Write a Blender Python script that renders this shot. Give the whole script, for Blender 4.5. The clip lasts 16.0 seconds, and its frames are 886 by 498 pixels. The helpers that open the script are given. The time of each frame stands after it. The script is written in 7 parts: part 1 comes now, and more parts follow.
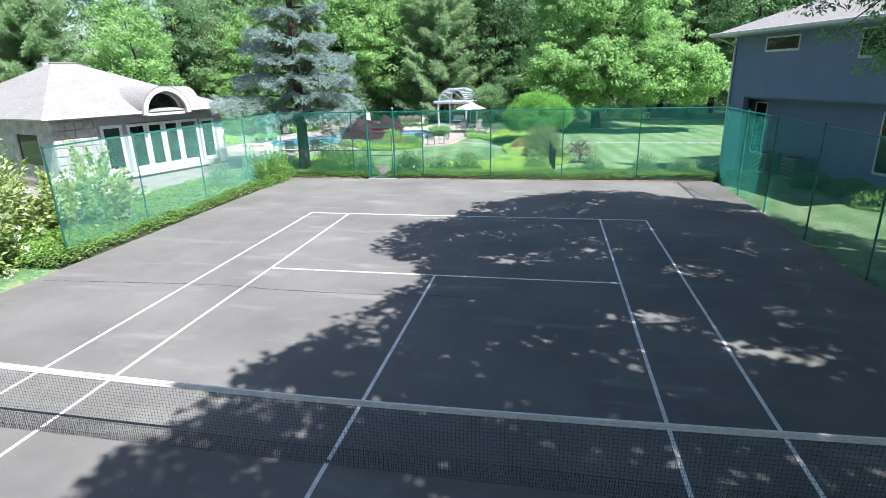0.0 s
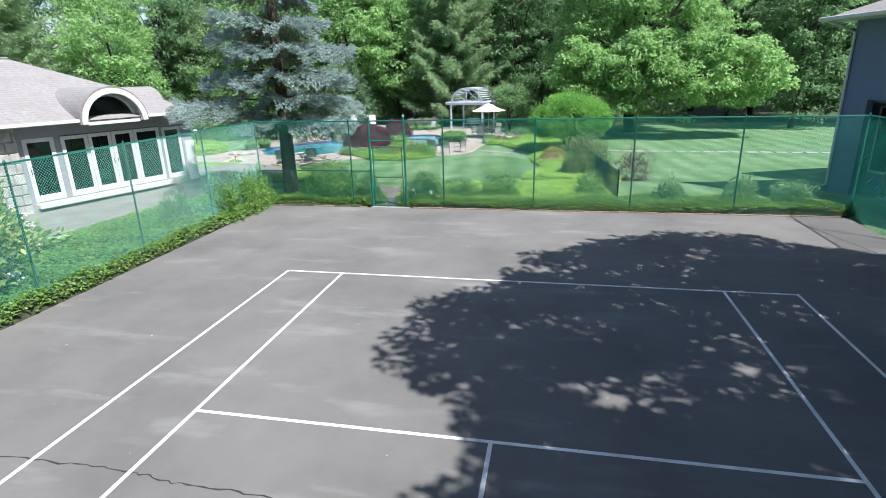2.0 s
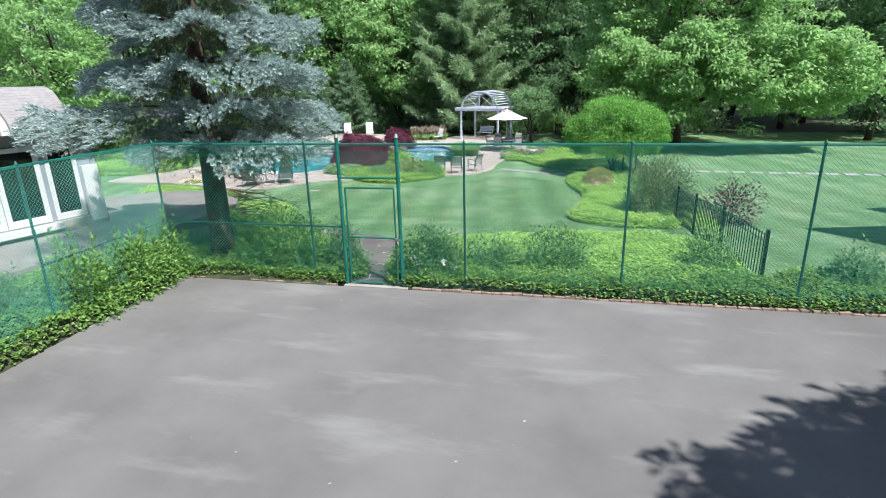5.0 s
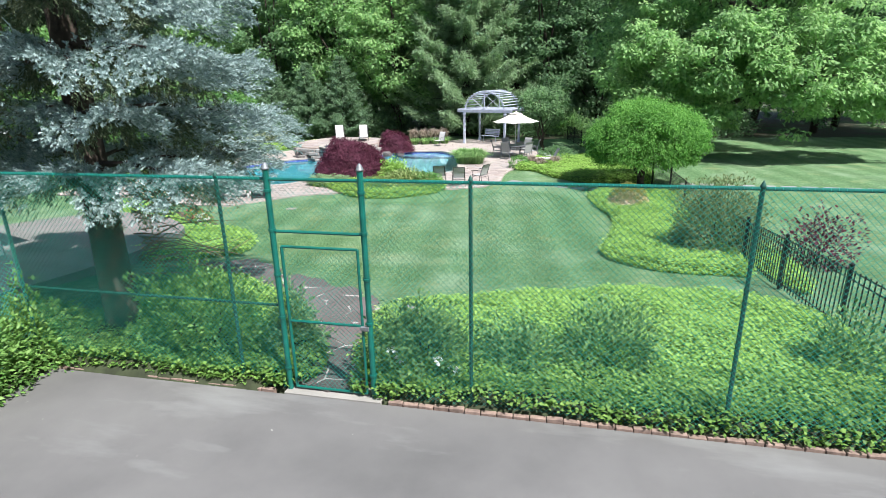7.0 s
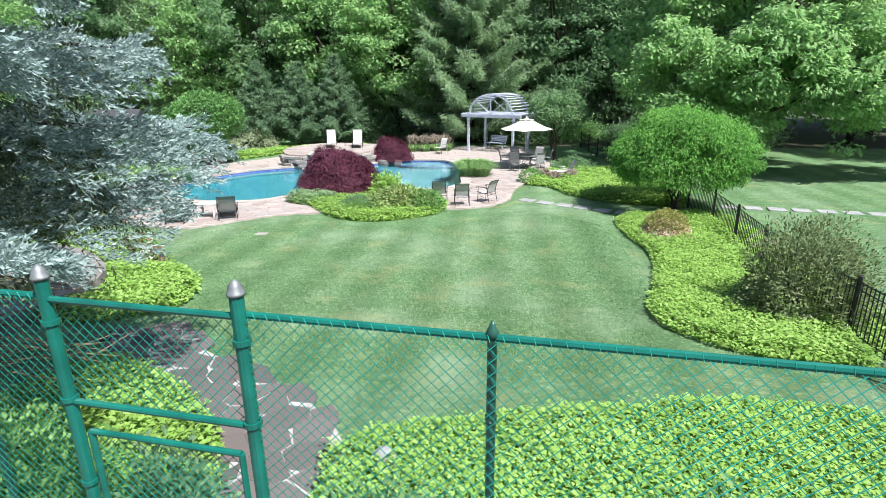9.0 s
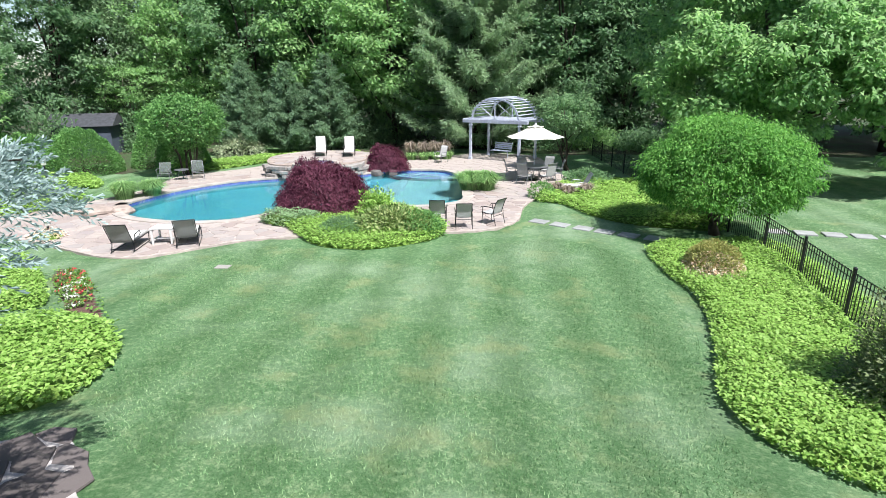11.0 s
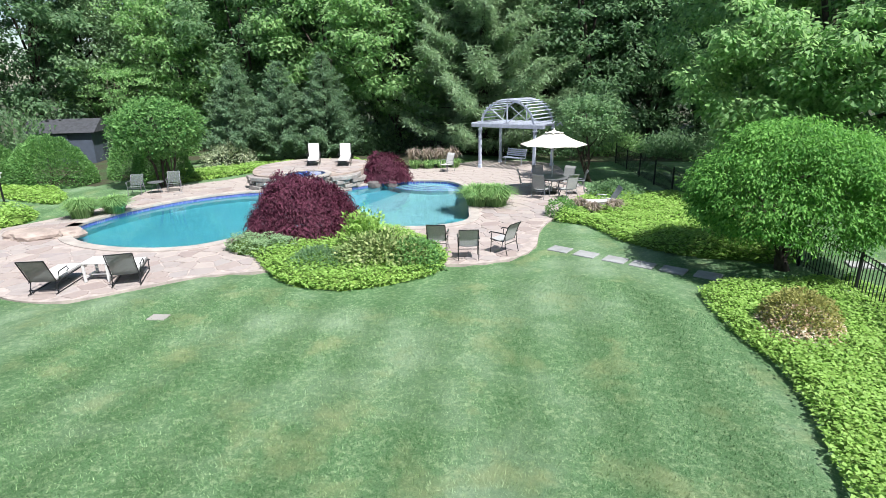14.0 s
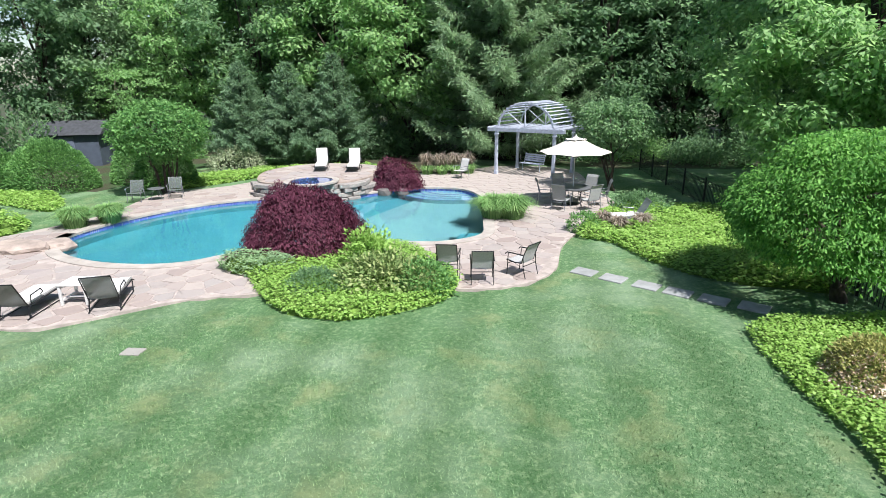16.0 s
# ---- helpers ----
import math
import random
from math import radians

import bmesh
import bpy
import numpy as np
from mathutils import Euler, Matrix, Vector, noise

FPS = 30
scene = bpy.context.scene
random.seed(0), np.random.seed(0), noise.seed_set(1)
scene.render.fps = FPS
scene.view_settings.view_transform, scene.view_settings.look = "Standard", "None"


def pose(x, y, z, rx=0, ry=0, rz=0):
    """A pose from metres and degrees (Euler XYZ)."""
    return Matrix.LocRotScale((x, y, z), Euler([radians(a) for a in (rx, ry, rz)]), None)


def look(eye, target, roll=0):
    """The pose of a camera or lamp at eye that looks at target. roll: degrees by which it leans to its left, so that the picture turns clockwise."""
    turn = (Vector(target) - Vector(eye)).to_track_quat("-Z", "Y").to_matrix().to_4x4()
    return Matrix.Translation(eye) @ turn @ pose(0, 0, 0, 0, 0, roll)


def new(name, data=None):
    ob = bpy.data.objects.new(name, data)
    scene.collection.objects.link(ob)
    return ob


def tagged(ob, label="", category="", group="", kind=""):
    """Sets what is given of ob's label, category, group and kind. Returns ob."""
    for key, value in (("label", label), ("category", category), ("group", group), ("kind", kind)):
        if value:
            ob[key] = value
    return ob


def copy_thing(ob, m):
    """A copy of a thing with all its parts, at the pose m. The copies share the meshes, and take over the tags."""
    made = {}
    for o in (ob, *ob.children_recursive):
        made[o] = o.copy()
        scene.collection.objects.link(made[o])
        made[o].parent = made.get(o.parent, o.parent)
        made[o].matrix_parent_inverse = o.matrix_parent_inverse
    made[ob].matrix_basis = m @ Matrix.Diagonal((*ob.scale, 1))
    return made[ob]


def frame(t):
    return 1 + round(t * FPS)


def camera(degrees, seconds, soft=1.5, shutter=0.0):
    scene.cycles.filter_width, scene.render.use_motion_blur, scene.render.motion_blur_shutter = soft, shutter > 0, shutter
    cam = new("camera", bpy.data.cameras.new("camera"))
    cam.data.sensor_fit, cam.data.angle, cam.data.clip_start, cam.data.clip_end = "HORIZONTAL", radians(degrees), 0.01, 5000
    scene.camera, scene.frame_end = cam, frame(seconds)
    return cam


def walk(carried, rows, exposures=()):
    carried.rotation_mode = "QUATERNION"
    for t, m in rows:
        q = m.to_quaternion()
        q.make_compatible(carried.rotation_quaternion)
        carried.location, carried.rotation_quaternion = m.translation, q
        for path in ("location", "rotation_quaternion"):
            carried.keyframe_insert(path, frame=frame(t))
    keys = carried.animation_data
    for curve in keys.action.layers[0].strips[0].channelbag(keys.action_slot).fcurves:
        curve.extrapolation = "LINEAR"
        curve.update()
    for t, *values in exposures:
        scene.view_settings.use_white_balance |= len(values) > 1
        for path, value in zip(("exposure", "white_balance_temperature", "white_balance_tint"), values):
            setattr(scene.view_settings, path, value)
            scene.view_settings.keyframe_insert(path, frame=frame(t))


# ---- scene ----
cam = camera(78.8, 16.0, soft=0.8)
PATH = [
    (0, (2.484, -5.021, 4.381), (2.111, -3.154, 3.77), -1.5),
    (0.5, (2.027, -3.635, 4.38), (1.648, -1.769, 3.767), -1.6),
    (1, (1.548, -2.164, 4.374), (1.165, -0.298, 3.763), -1.6),
    (1.5, (1.08, -0.692, 4.358), (0.694, 1.173, 3.747), -1.6),
    (2, (0.651, 0.788, 4.35), (0.257, 2.65, 3.735), -1.6),
    (2.5, (0.198, 2.13, 4.283), (-0.197, 3.995, 3.676), -1.6),
    (3, (-0.168, 3.454, 4.246), (-0.567, 5.318, 3.64), -1.7),
    (3.5, (-0.466, 4.711, 4.194), (-0.869, 6.575, 3.591), -1.6),
    (4, (-0.719, 5.964, 4.141), (-1.126, 7.828, 3.541), -1.7),
    (6.5, (-1.852, 11.538, 4.096), (-2.264, 13.4, 3.491), -0.9),
    (7, (-1.996, 12.478, 4.079), (-2.413, 14.338, 3.474), -1.2),
    (7.5, (-2.207, 13.395, 4.083), (-2.621, 15.256, 3.478), -0.6),
    (8, (-2.344, 14.304, 4.127), (-2.763, 16.163, 3.52), -0.7),
    (8.5, (-2.524, 15.246, 4.131), (-2.945, 17.105, 3.526), -0.6),
    (9, (-2.713, 16.168, 4.1), (-3.137, 18.027, 3.498), -0.6),
    (11.5, (-3.505, 20.068, 4.086), (-3.932, 21.929, 3.493), -0.5),
    (12, (-3.64, 20.775, 4.044), (-4.07, 22.637, 3.452), -0.6),
    (12.5, (-3.708, 21.358, 4.045), (-4.141, 23.219, 3.453), -0.6),
    (13, (-3.707, 21.922, 4.025), (-4.149, 23.781, 3.433), -0.9),
    (13.5, (-3.716, 22.378, 4.02), (-4.165, 24.235, 3.429), -0.8),
    (14, (-3.777, 22.865, 4.009), (-4.251, 24.717, 3.42), -0.9),
    (14.5, (-3.852, 23.303, 4.033), (-4.357, 25.147, 3.444), -0.9),
    (15, (-3.97, 23.704, 4.057), (-4.485, 25.545, 3.468), -0.8),
    (15.5, (-4.02, 24.068, 4.103), (-4.541, 25.907, 3.514), -0.9),
    (16, (-4.071, 24.411, 4.137), (-4.598, 26.248, 3.547), -0.8),
]
walk(cam, [(t, look(e, a, r)) for t, e, a, r in PATH], exposures=[(0, 1.38), (2, 1.0), (4, 0.94), (9, 1.02), (12, 0.94), (16, 0.85)])

# ---- daylight ----
SUN = Vector((0.55, -0.39, 1.0)).normalized()
world = bpy.data.worlds.new("sky")
scene.world = world
world.use_nodes = True
wn = world.node_tree
wn.nodes.clear()
sky = wn.nodes.new("ShaderNodeTexSky")
sky.sky_type = "NISHITA"
sky.sun_disc = False
sky.sun_elevation = math.asin(SUN.z)
sky.sun_rotation = math.atan2(SUN.x, SUN.y)
bg = wn.nodes.new("ShaderNodeBackground")
bg.inputs["Strength"].default_value = 0.083
wo = wn.nodes.new("ShaderNodeOutputWorld")
wn.links.new(sky.outputs[0], bg.inputs[0])
wn.links.new(bg.outputs[0], wo.inputs[0])
sun = new("sun", bpy.data.lights.new("sun", "SUN"))
sun.data.energy = 5.0
sun.data.angle = radians(0.53)
sun.data.color = (1.0, 0.975, 0.96)
sun.matrix_world = look(SUN * 60, (0, 0, 0))

# ---- materials ----
MATS = {}


class Mat:
    """A small builder round one node material."""

    def __init__(self, name):
        self.m = bpy.data.materials.new(name)
        self.m.use_nodes = True
        self.t = self.m.node_tree
        self.b = self.t.nodes["Principled BSDF"]
        self.co = self.t.nodes.new("ShaderNodeNewGeometry").outputs["Position"]
        MATS[name] = self.m

    def node(self, kind, **props):
        n = self.t.nodes.new(kind)
        for k, v in props.items():
            n.inputs[k].default_value = v
        return n

    def link(self, a, b):
        self.t.links.new(a, b)

    def local(self):
        self.co = self.t.nodes.new("ShaderNodeTexCoord").outputs["Object"]

    def noise(self, scale, detail=4.0, rough=0.55, stretch=None):
        n = self.node("ShaderNodeTexNoise", Scale=scale, Detail=detail, Roughness=rough)
        src = self.co
        if stretch:
            mp = self.node("ShaderNodeMapping")
            mp.inputs["Scale"].default_value = stretch
            self.link(src, mp.inputs[0])
            src = mp.outputs[0]
        self.link(src, n.inputs["Vector"])
        return n.outputs["Fac"]

    def ramp(self, fac, stops):
        r = self.node("ShaderNodeValToRGB")
        els = r.color_ramp.elements
        while len(els) < len(stops):
            els.new(0.5)
        for e, (p, c) in zip(els, stops):
            e.position = p
            e.color = (*c, 1) if len(c) == 3 else c
        self.link(fac, r.inputs[0])
        return r.outputs[0]

    def mix(self, a, b, fac, blend="MIX"):
        n = self.t.nodes.new("ShaderNodeMix")
        n.data_type = "RGBA"
        n.blend_type = blend
        for v, i in ((fac, 0), (a, 6), (b, 7)):
            if hasattr(v, "is_linked"):
                self.link(v, n.inputs[i])
            elif i == 0:
                n.inputs[0].default_value = v
            else:
                n.inputs[i].default_value = (*v, 1)
        return n.outputs[2]

    def math(self, op, a, b=0.0):
        n = self.t.nodes.new("ShaderNodeMath")
        n.operation = op
        for v, i in ((a, 0), (b, 1)):
            if hasattr(v, "is_linked"):
                self.link(v, n.inputs[i])
            else:
                n.inputs[i].default_value = v
        return n.outputs[0]

    def col(self, c):
        if hasattr(c, "is_linked"):
            self.link(c, self.b.inputs["Base Color"])
        else:
            self.b.inputs["Base Color"].default_value = (*c, 1)
        return self

    def set(self, **kw):
        for k, v in kw.items():
            self.b.inputs[k.replace("_", " ")].default_value = v
        return self

    def bump(self, h, strength=0.3, dist=0.01):
        n = self.node("ShaderNodeBump", Strength=strength, Distance=dist)
        self.link(h, n.inputs["Height"])
        self.link(n.outputs[0], self.b.inputs["Normal"])
        return self

    def rand(self, island=False):
        if island:
            return self.t.nodes.new("ShaderNodeNewGeometry").outputs["Random Per Island"]
        return self.t.nodes.new("ShaderNodeObjectInfo").outputs["Random"]


def leaf_mat(name, dark, mid, light, trans=0.25, rough=0.45, big=0.35, island=True, gain=1.5):
    """Leaves: three tones by leaf, drifting over the crown, part of the light passing through."""
    k = Mat(name)
    dark, mid, light = (tuple(min(0.85, v * gain) for v in c) for c in (dark, mid, light))
    r = k.rand(island)
    n = k.noise(big, 2.0)
    f = k.math("ADD", k.math("MULTIPLY", r, 0.65), k.math("MULTIPLY", n, 0.5))
    c = k.ramp(f, [(0.15, dark), (0.5, mid), (0.9, light)])
    k.col(c).set(Roughness=rough + 0.12, Specular_IOR_Level=0.28)
    tr = k.node("ShaderNodeBsdfTranslucent")
    k.link(k.mix(c, (1.0, 1.0, 0.55), 0.25, "MULTIPLY"), tr.inputs[0])
    ms = k.node("ShaderNodeMixShader")
    ms.inputs[0].default_value = trans + 0.18
    k.link(k.b.outputs[0], ms.inputs[1])
    k.link(tr.outputs[0], ms.inputs[2])
    k.link(ms.outputs[0], k.t.nodes["Material Output"].inputs[0])
    return k.m


def plain_mat(name, c, rough=0.6, metal=0.0, var=0.25, scale=6.0, bump=0.0, spec=0.5, local=False):
    """Paint, plastic or metal with a drift of tone and fine wear."""
    k = Mat(name)
    if local:
        k.local()
    n = k.noise(scale, 5.0, 0.6)
    lo = tuple(v * (1 - var) for v in c)
    hi = tuple(min(1, v * (1 + var * 0.6)) for v in c)
    k.col(k.ramp(n, [(0.3, lo), (0.7, hi)])).set(Roughness=rough, Metallic=metal, Specular_IOR_Level=spec)
    if bump:
        k.bump(k.noise(scale * 12, 3.0), bump, 0.004)
    return k.m


# lawn: blades, mown bands, dry patches
k = Mat("lawn")
blades = k.noise(26.0, 8.0, 0.85)
patch = k.noise(0.35, 5.0, 0.6)
fine = k.noise(2.6, 4.0, 0.6)
c = k.ramp(blades, [(0.34, (0.033, 0.085, 0.032)), (0.50, (0.092, 0.190, 0.080)), (0.66, (0.192, 0.308, 0.158))])
c = k.mix(c, (0.235, 0.320, 0.215), k.ramp(patch, [(0.48, (0, 0, 0)), (0.68, (0.65, 0.65, 0.65))]))
c = k.mix(c, (0.045, 0.130, 0.040), k.ramp(fine, [(0.5, (0, 0, 0)), (0.75, (0.5, 0.5, 0.5))]))
wave = k.node("ShaderNodeTexWave", Scale=0.21, Distortion=0.6, Detail=1.0)
wave.bands_direction = "X"
mp = k.node("ShaderNodeMapping")
mp.inputs["Rotation"].default_value = (0, 0, radians(-7))
k.link(k.co, mp.inputs[0])
k.link(mp.outputs[0], wave.inputs["Vector"])
speck = k.noise(9.0, 6.0, 0.8)
c = k.mix(c, (0.30, 0.40, 0.22), k.ramp(speck, [(0.50, (0, 0, 0)), (0.64, (0.7, 0.7, 0.7))]))
gap = k.noise(13.0, 6.0, 0.85)
c = k.mix(c, (0.02, 0.065, 0.018), k.ramp(gap, [(0.55, (0, 0, 0)), (0.70, (0.7, 0.7, 0.7))]))
yellow = k.noise(0.9, 4.0, 0.6)
c = k.mix(c, (0.26, 0.30, 0.15), k.ramp(yellow, [(0.55, (0, 0, 0)), (0.72, (0.65, 0.65, 0.65))]))
c = k.mix(c, (0.47, 0.56, 0.44), k.math("MULTIPLY", wave.outputs["Fac"], 0.5), "MULTIPLY")
k.col(c).set(Roughness=0.75, Specular_IOR_Level=0.25)
k.bump(k.noise(60.0, 3.0, 0.8), 0.9, 0.03)

k = Mat("leaf_litter")
c = k.ramp(k.noise(9.0, 6.0, 0.7), [(0.3, (0.018, 0.020, 0.010)), (0.55, (0.045, 0.042, 0.02)), (0.8, (0.085, 0.07, 0.035))])
c = k.mix(c, (0.03, 0.07, 0.018), k.ramp(k.noise(0.5, 4.0), [(0.45, (0, 0, 0)), (0.6, (1, 1, 1))]))
k.col(c).set(Roughness=0.9).bump(k.noise(30.0, 4.0), 0.8, 0.03)

# worn acrylic court over asphalt
k = Mat("court_surface")
grit = k.noise(160.0, 3.0, 0.7)
cloud = k.noise(0.42, 6.0, 0.62)
smear = k.noise(0.8, 5.0, 0.6, (0.45, 1.7, 1.0))
c = k.ramp(cloud, [(0.3, (0.100, 0.099, 0.098)), (0.52, (0.132, 0.130, 0.128)), (0.72, (0.156, 0.155, 0.151))])
c = k.mix(c, (0.21, 0.215, 0.21), k.ramp(smear, [(0.56, (0, 0, 0)), (0.74, (0.75, 0.75, 0.75))]))
c = k.mix(c, (0.09, 0.088, 0.085), k.ramp(grit, [(0.55, (0, 0, 0)), (0.8, (0.5, 0.5, 0.5))]))
spots = k.noise(7.0, 2.0, 0.5)
c = k.mix(c, (0.33, 0.33, 0.31), k.ramp(spots, [(0.755, (0, 0, 0)), (0.785, (0.8, 0.8, 0.8))]))
k.col(c).set(Roughness=0.82, Specular_IOR_Level=0.35).bump(grit, 0.25, 0.004)

k = Mat("line_paint")
c = k.ramp(k.noise(3.0, 5.0, 0.7), [(0.32, (0.50, 0.50, 0.50)), (0.55, (0.74, 0.74, 0.74))])
c = k.mix(c, (0.2, 0.2, 0.2), k.ramp(k.noise(26.0, 4.0, 0.7), [(0.62, (0, 0, 0)), (0.72, (0.8, 0.8, 0.8))]))
k.col(c).set(Roughness=0.7)

plain_mat("crack", (0.03, 0.03, 0.03), 0.95)
plain_mat("edging_brick", (0.24, 0.17, 0.14), 0.85, var=0.5, scale=9, bump=0.4)
k = Mat("vinyl_green")
c = k.ramp(k.noise(5.0, 4.0), [(0.3, (0.012, 0.058, 0.044)), (0.7, (0.022, 0.100, 0.078))])
c = k.mix(c, (0.30, 0.33, 0.31), k.ramp(k.noise(11.0, 4.0, 0.7), [(0.66, (0, 0, 0)), (0.74, (0.8, 0.8, 0.8))]))
k.col(c).set(Roughness=0.35)
k = Mat("wire_green")
c = k.ramp(k.noise(1.3, 3.0), [(0.3, (0.008, 0.19, 0.155)), (0.7, (0.016, 0.33, 0.27))])
k.col(c).set(Roughness=0.45, Specular_IOR_Level=0.5)
k = Mat("vinyl_teal")
c = k.ramp(k.noise(5.0, 4.0), [(0.3, (0.004, 0.085, 0.066)), (0.7, (0.007, 0.145, 0.112))])
k.col(c).set(Roughness=0.3)
plain_mat("galvanised", (0.23, 0.25, 0.26), 0.55, 0.5, var=0.4, scale=14)
plain_mat("net_cord", (0.008, 0.009, 0.01), 0.8, var=0.4)
plain_mat("net_tape", (0.72, 0.72, 0.74), 0.7, var=0.15, scale=14)
plain_mat("black_iron", (0.012, 0.014, 0.017), 0.45, 0.3)
plain_mat("bark_dark", (0.055, 0.042, 0.032), 0.95, var=0.6, scale=7, bump=0.9)
plain_mat("bark_grey", (0.13, 0.11, 0.09), 0.95, var=0.5, scale=6, bump=0.9)
plain_mat("twig_dry", (0.22, 0.16, 0.10), 0.9, var=0.4)
plain_mat("soil", (0.035, 0.045, 0.02), 0.95, var=0.5, scale=5)
plain_mat("bed_green", (0.11, 0.19, 0.030), 0.95, var=0.5, scale=9)
plain_mat("path_mortar", (0.36, 0.335, 0.325), 0.9, var=0.3, scale=6, bump=0.4)
plain_mat("mulch", (0.10, 0.055, 0.042), 0.95, var=0.6, scale=14, bump=0.8)
plain_mat("mortar", (0.36, 0.31, 0.285), 0.9, var=0.3, scale=4, bump=0.4)
plain_mat("coping_stone", (0.36, 0.325, 0.295), 0.75, var=0.25, scale=2.2, bump=0.3)
plain_mat("white_paint", (0.56, 0.56, 0.57), 0.5, var=0.08)
plain_mat("white_plastic", (0.57, 0.57, 0.57), 0.35, var=0.06)
plain_mat("cushion_white", (0.56, 0.555, 0.54), 0.85, var=0.1, scale=12)
def mesh_fabric(name, c, open_part):
    """Woven mesh that lets part of the view through."""
    k = Mat(name)
    k.local()
    n = k.noise(40.0, 3.0, 0.6)
    k.col(k.ramp(n, [(0.3, tuple(v * 0.8 for v in c)), (0.7, tuple(v * 1.1 for v in c))])).set(Roughness=0.85, Specular_IOR_Level=0.2)
    t = k.node("ShaderNodeBsdfTransparent")
    ms = k.node("ShaderNodeMixShader")
    ms.inputs[0].default_value = open_part
    k.link(k.b.outputs[0], ms.inputs[1])
    k.link(t.outputs[0], ms.inputs[2])
    k.link(ms.outputs[0], k.t.nodes["Material Output"].inputs[0])


mesh_fabric("sling_grey", (0.20, 0.205, 0.21), 0.3)
mesh_fabric("sling_light", (0.40, 0.41, 0.41), 0.25)
mesh_fabric("lattice_metal", (0.17, 0.20, 0.19), 0.6)
plain_mat("frame_dark", (0.02, 0.021, 0.024), 0.4, 0.5)
plain_mat("frame_grey", (0.22, 0.23, 0.25), 0.4, 0.5)
plain_mat("canvas", (0.58, 0.55, 0.50), 0.85, var=0.1, scale=5)
plain_mat("pergola_paint", (0.42, 0.46, 0.56), 0.6, var=0.2, scale=6)
plain_mat("stucco_grey", (0.25, 0.255, 0.30), 0.85, var=0.12, scale=1.2, bump=0.3)
plain_mat("wall_blue_grey", (0.145, 0.185, 0.30), 0.8, var=0.1, scale=0.9, bump=0.25)
# shed colours darkened to stand for the shade of the trees
plain_mat("shed_wall", (0.055, 0.07, 0.10), 0.8, var=0.2, scale=2)
plain_mat("shed_door", (0.10, 0.12, 0.17), 0.7, var=0.2, scale=2)
plain_mat("shed_roof", (0.045, 0.048, 0.058), 0.9, var=0.4, scale=5, bump=0.5)
plain_mat("stone_veneer", (0.36, 0.355, 0.35), 0.85, var=0.35, scale=3, bump=0.6)
plain_mat("concrete", (0.27, 0.26, 0.24), 0.9, var=0.2, scale=1.2, bump=0.4)
plain_mat("terrace_concrete", (0.185, 0.172, 0.165), 0.9, var=0.25, scale=1.4, bump=0.4)
plain_mat("dark_void", (0.012, 0.012, 0.012), 0.9)
plain_mat("boulder", (0.33, 0.27, 0.235), 0.9, var=0.35, scale=2.5, bump=0.8)
plain_mat("ledge_rock", (0.27, 0.25, 0.235), 0.9, var=0.4, scale=3.5, bump=0.8)
plain_mat("dark_rock", (0.13, 0.12, 0.115), 0.9, var=0.4, scale=3.5, bump=0.8)
plain_mat("bluestone", (0.27, 0.28, 0.28), 0.85, var=0.25, scale=3, bump=0.3)

k = Mat("roof_shingle")
r = k.rand()
c = k.ramp(r, [(0.0, (0.33, 0.315, 0.315)), (0.5, (0.39, 0.375, 0.372)), (1.0, (0.45, 0.43, 0.425))])
c = k.mix(c, (0.22, 0.21, 0.20), k.ramp(k.noise(1.3, 5.0, 0.65), [(0.5, (0, 0, 0)), (0.75, (0.45, 0.45, 0.45))]))
k.col(c).set(Roughness=0.9).bump(k.noise(55.0, 3.0), 0.5, 0.006)

k = Mat("flagstone")
r = k.rand()
c = k.ramp(r, [(0.0, (0.26, 0.212, 0.195)), (0.3, (0.31, 0.262, 0.24)), (0.55, (0.29, 0.262, 0.25)), (0.8, (0.355, 0.308, 0.28)), (1.0, (0.27, 0.235, 0.23))])
c = k.mix(c, (0.22, 0.185, 0.178), k.ramp(k.noise(2.4, 5.0, 0.65), [(0.5, (0, 0, 0)), (0.75, (0.6, 0.6, 0.6))]))
k.col(c).set(Roughness=0.8).bump(k.noise(16.0, 5.0), 0.5, 0.01)
k = Mat("path_stone")
r = k.rand()
c = k.ramp(r, [(0.0, (0.075, 0.064, 0.062)), (0.5, (0.100, 0.085, 0.082)), (1.0, (0.125, 0.107, 0.104))])
c = k.mix(c, (0.10, 0.085, 0.08), k.ramp(k.noise(3.0, 5.0, 0.65), [(0.5, (0, 0, 0)), (0.75, (0.6, 0.6, 0.6))]))
k.col(c).set(Roughness=0.85).bump(k.noise(20.0, 5.0), 0.5, 0.01)

k = Mat("pool_tile")
br = k.node("ShaderNodeTexBrick", Scale=6.0)
br.inputs["Color1"].default_value = (0.07, 0.09, 0.36, 1)
br.inputs["Color2"].default_value = (0.11, 0.15, 0.46, 1)
br.inputs["Mortar"].default_value = (0.25, 0.28, 0.42, 1)
k.link(k.co, br.inputs["Vector"])
k.col(br.outputs["Color"]).set(Roughness=0.2)
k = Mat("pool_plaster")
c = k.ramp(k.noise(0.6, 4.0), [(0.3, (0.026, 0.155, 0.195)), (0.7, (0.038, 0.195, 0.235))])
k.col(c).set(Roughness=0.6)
# greyer tint painted in for sky reflection and shallow water
k = Mat("pool_plaster_sky_tint")
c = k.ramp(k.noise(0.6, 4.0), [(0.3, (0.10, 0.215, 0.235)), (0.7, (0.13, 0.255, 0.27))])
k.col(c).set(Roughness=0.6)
k = Mat("pool_water")
k.col((0.62, 0.90, 0.97)).set(Roughness=0.05, IOR=1.33, Transmission_Weight=1.0)
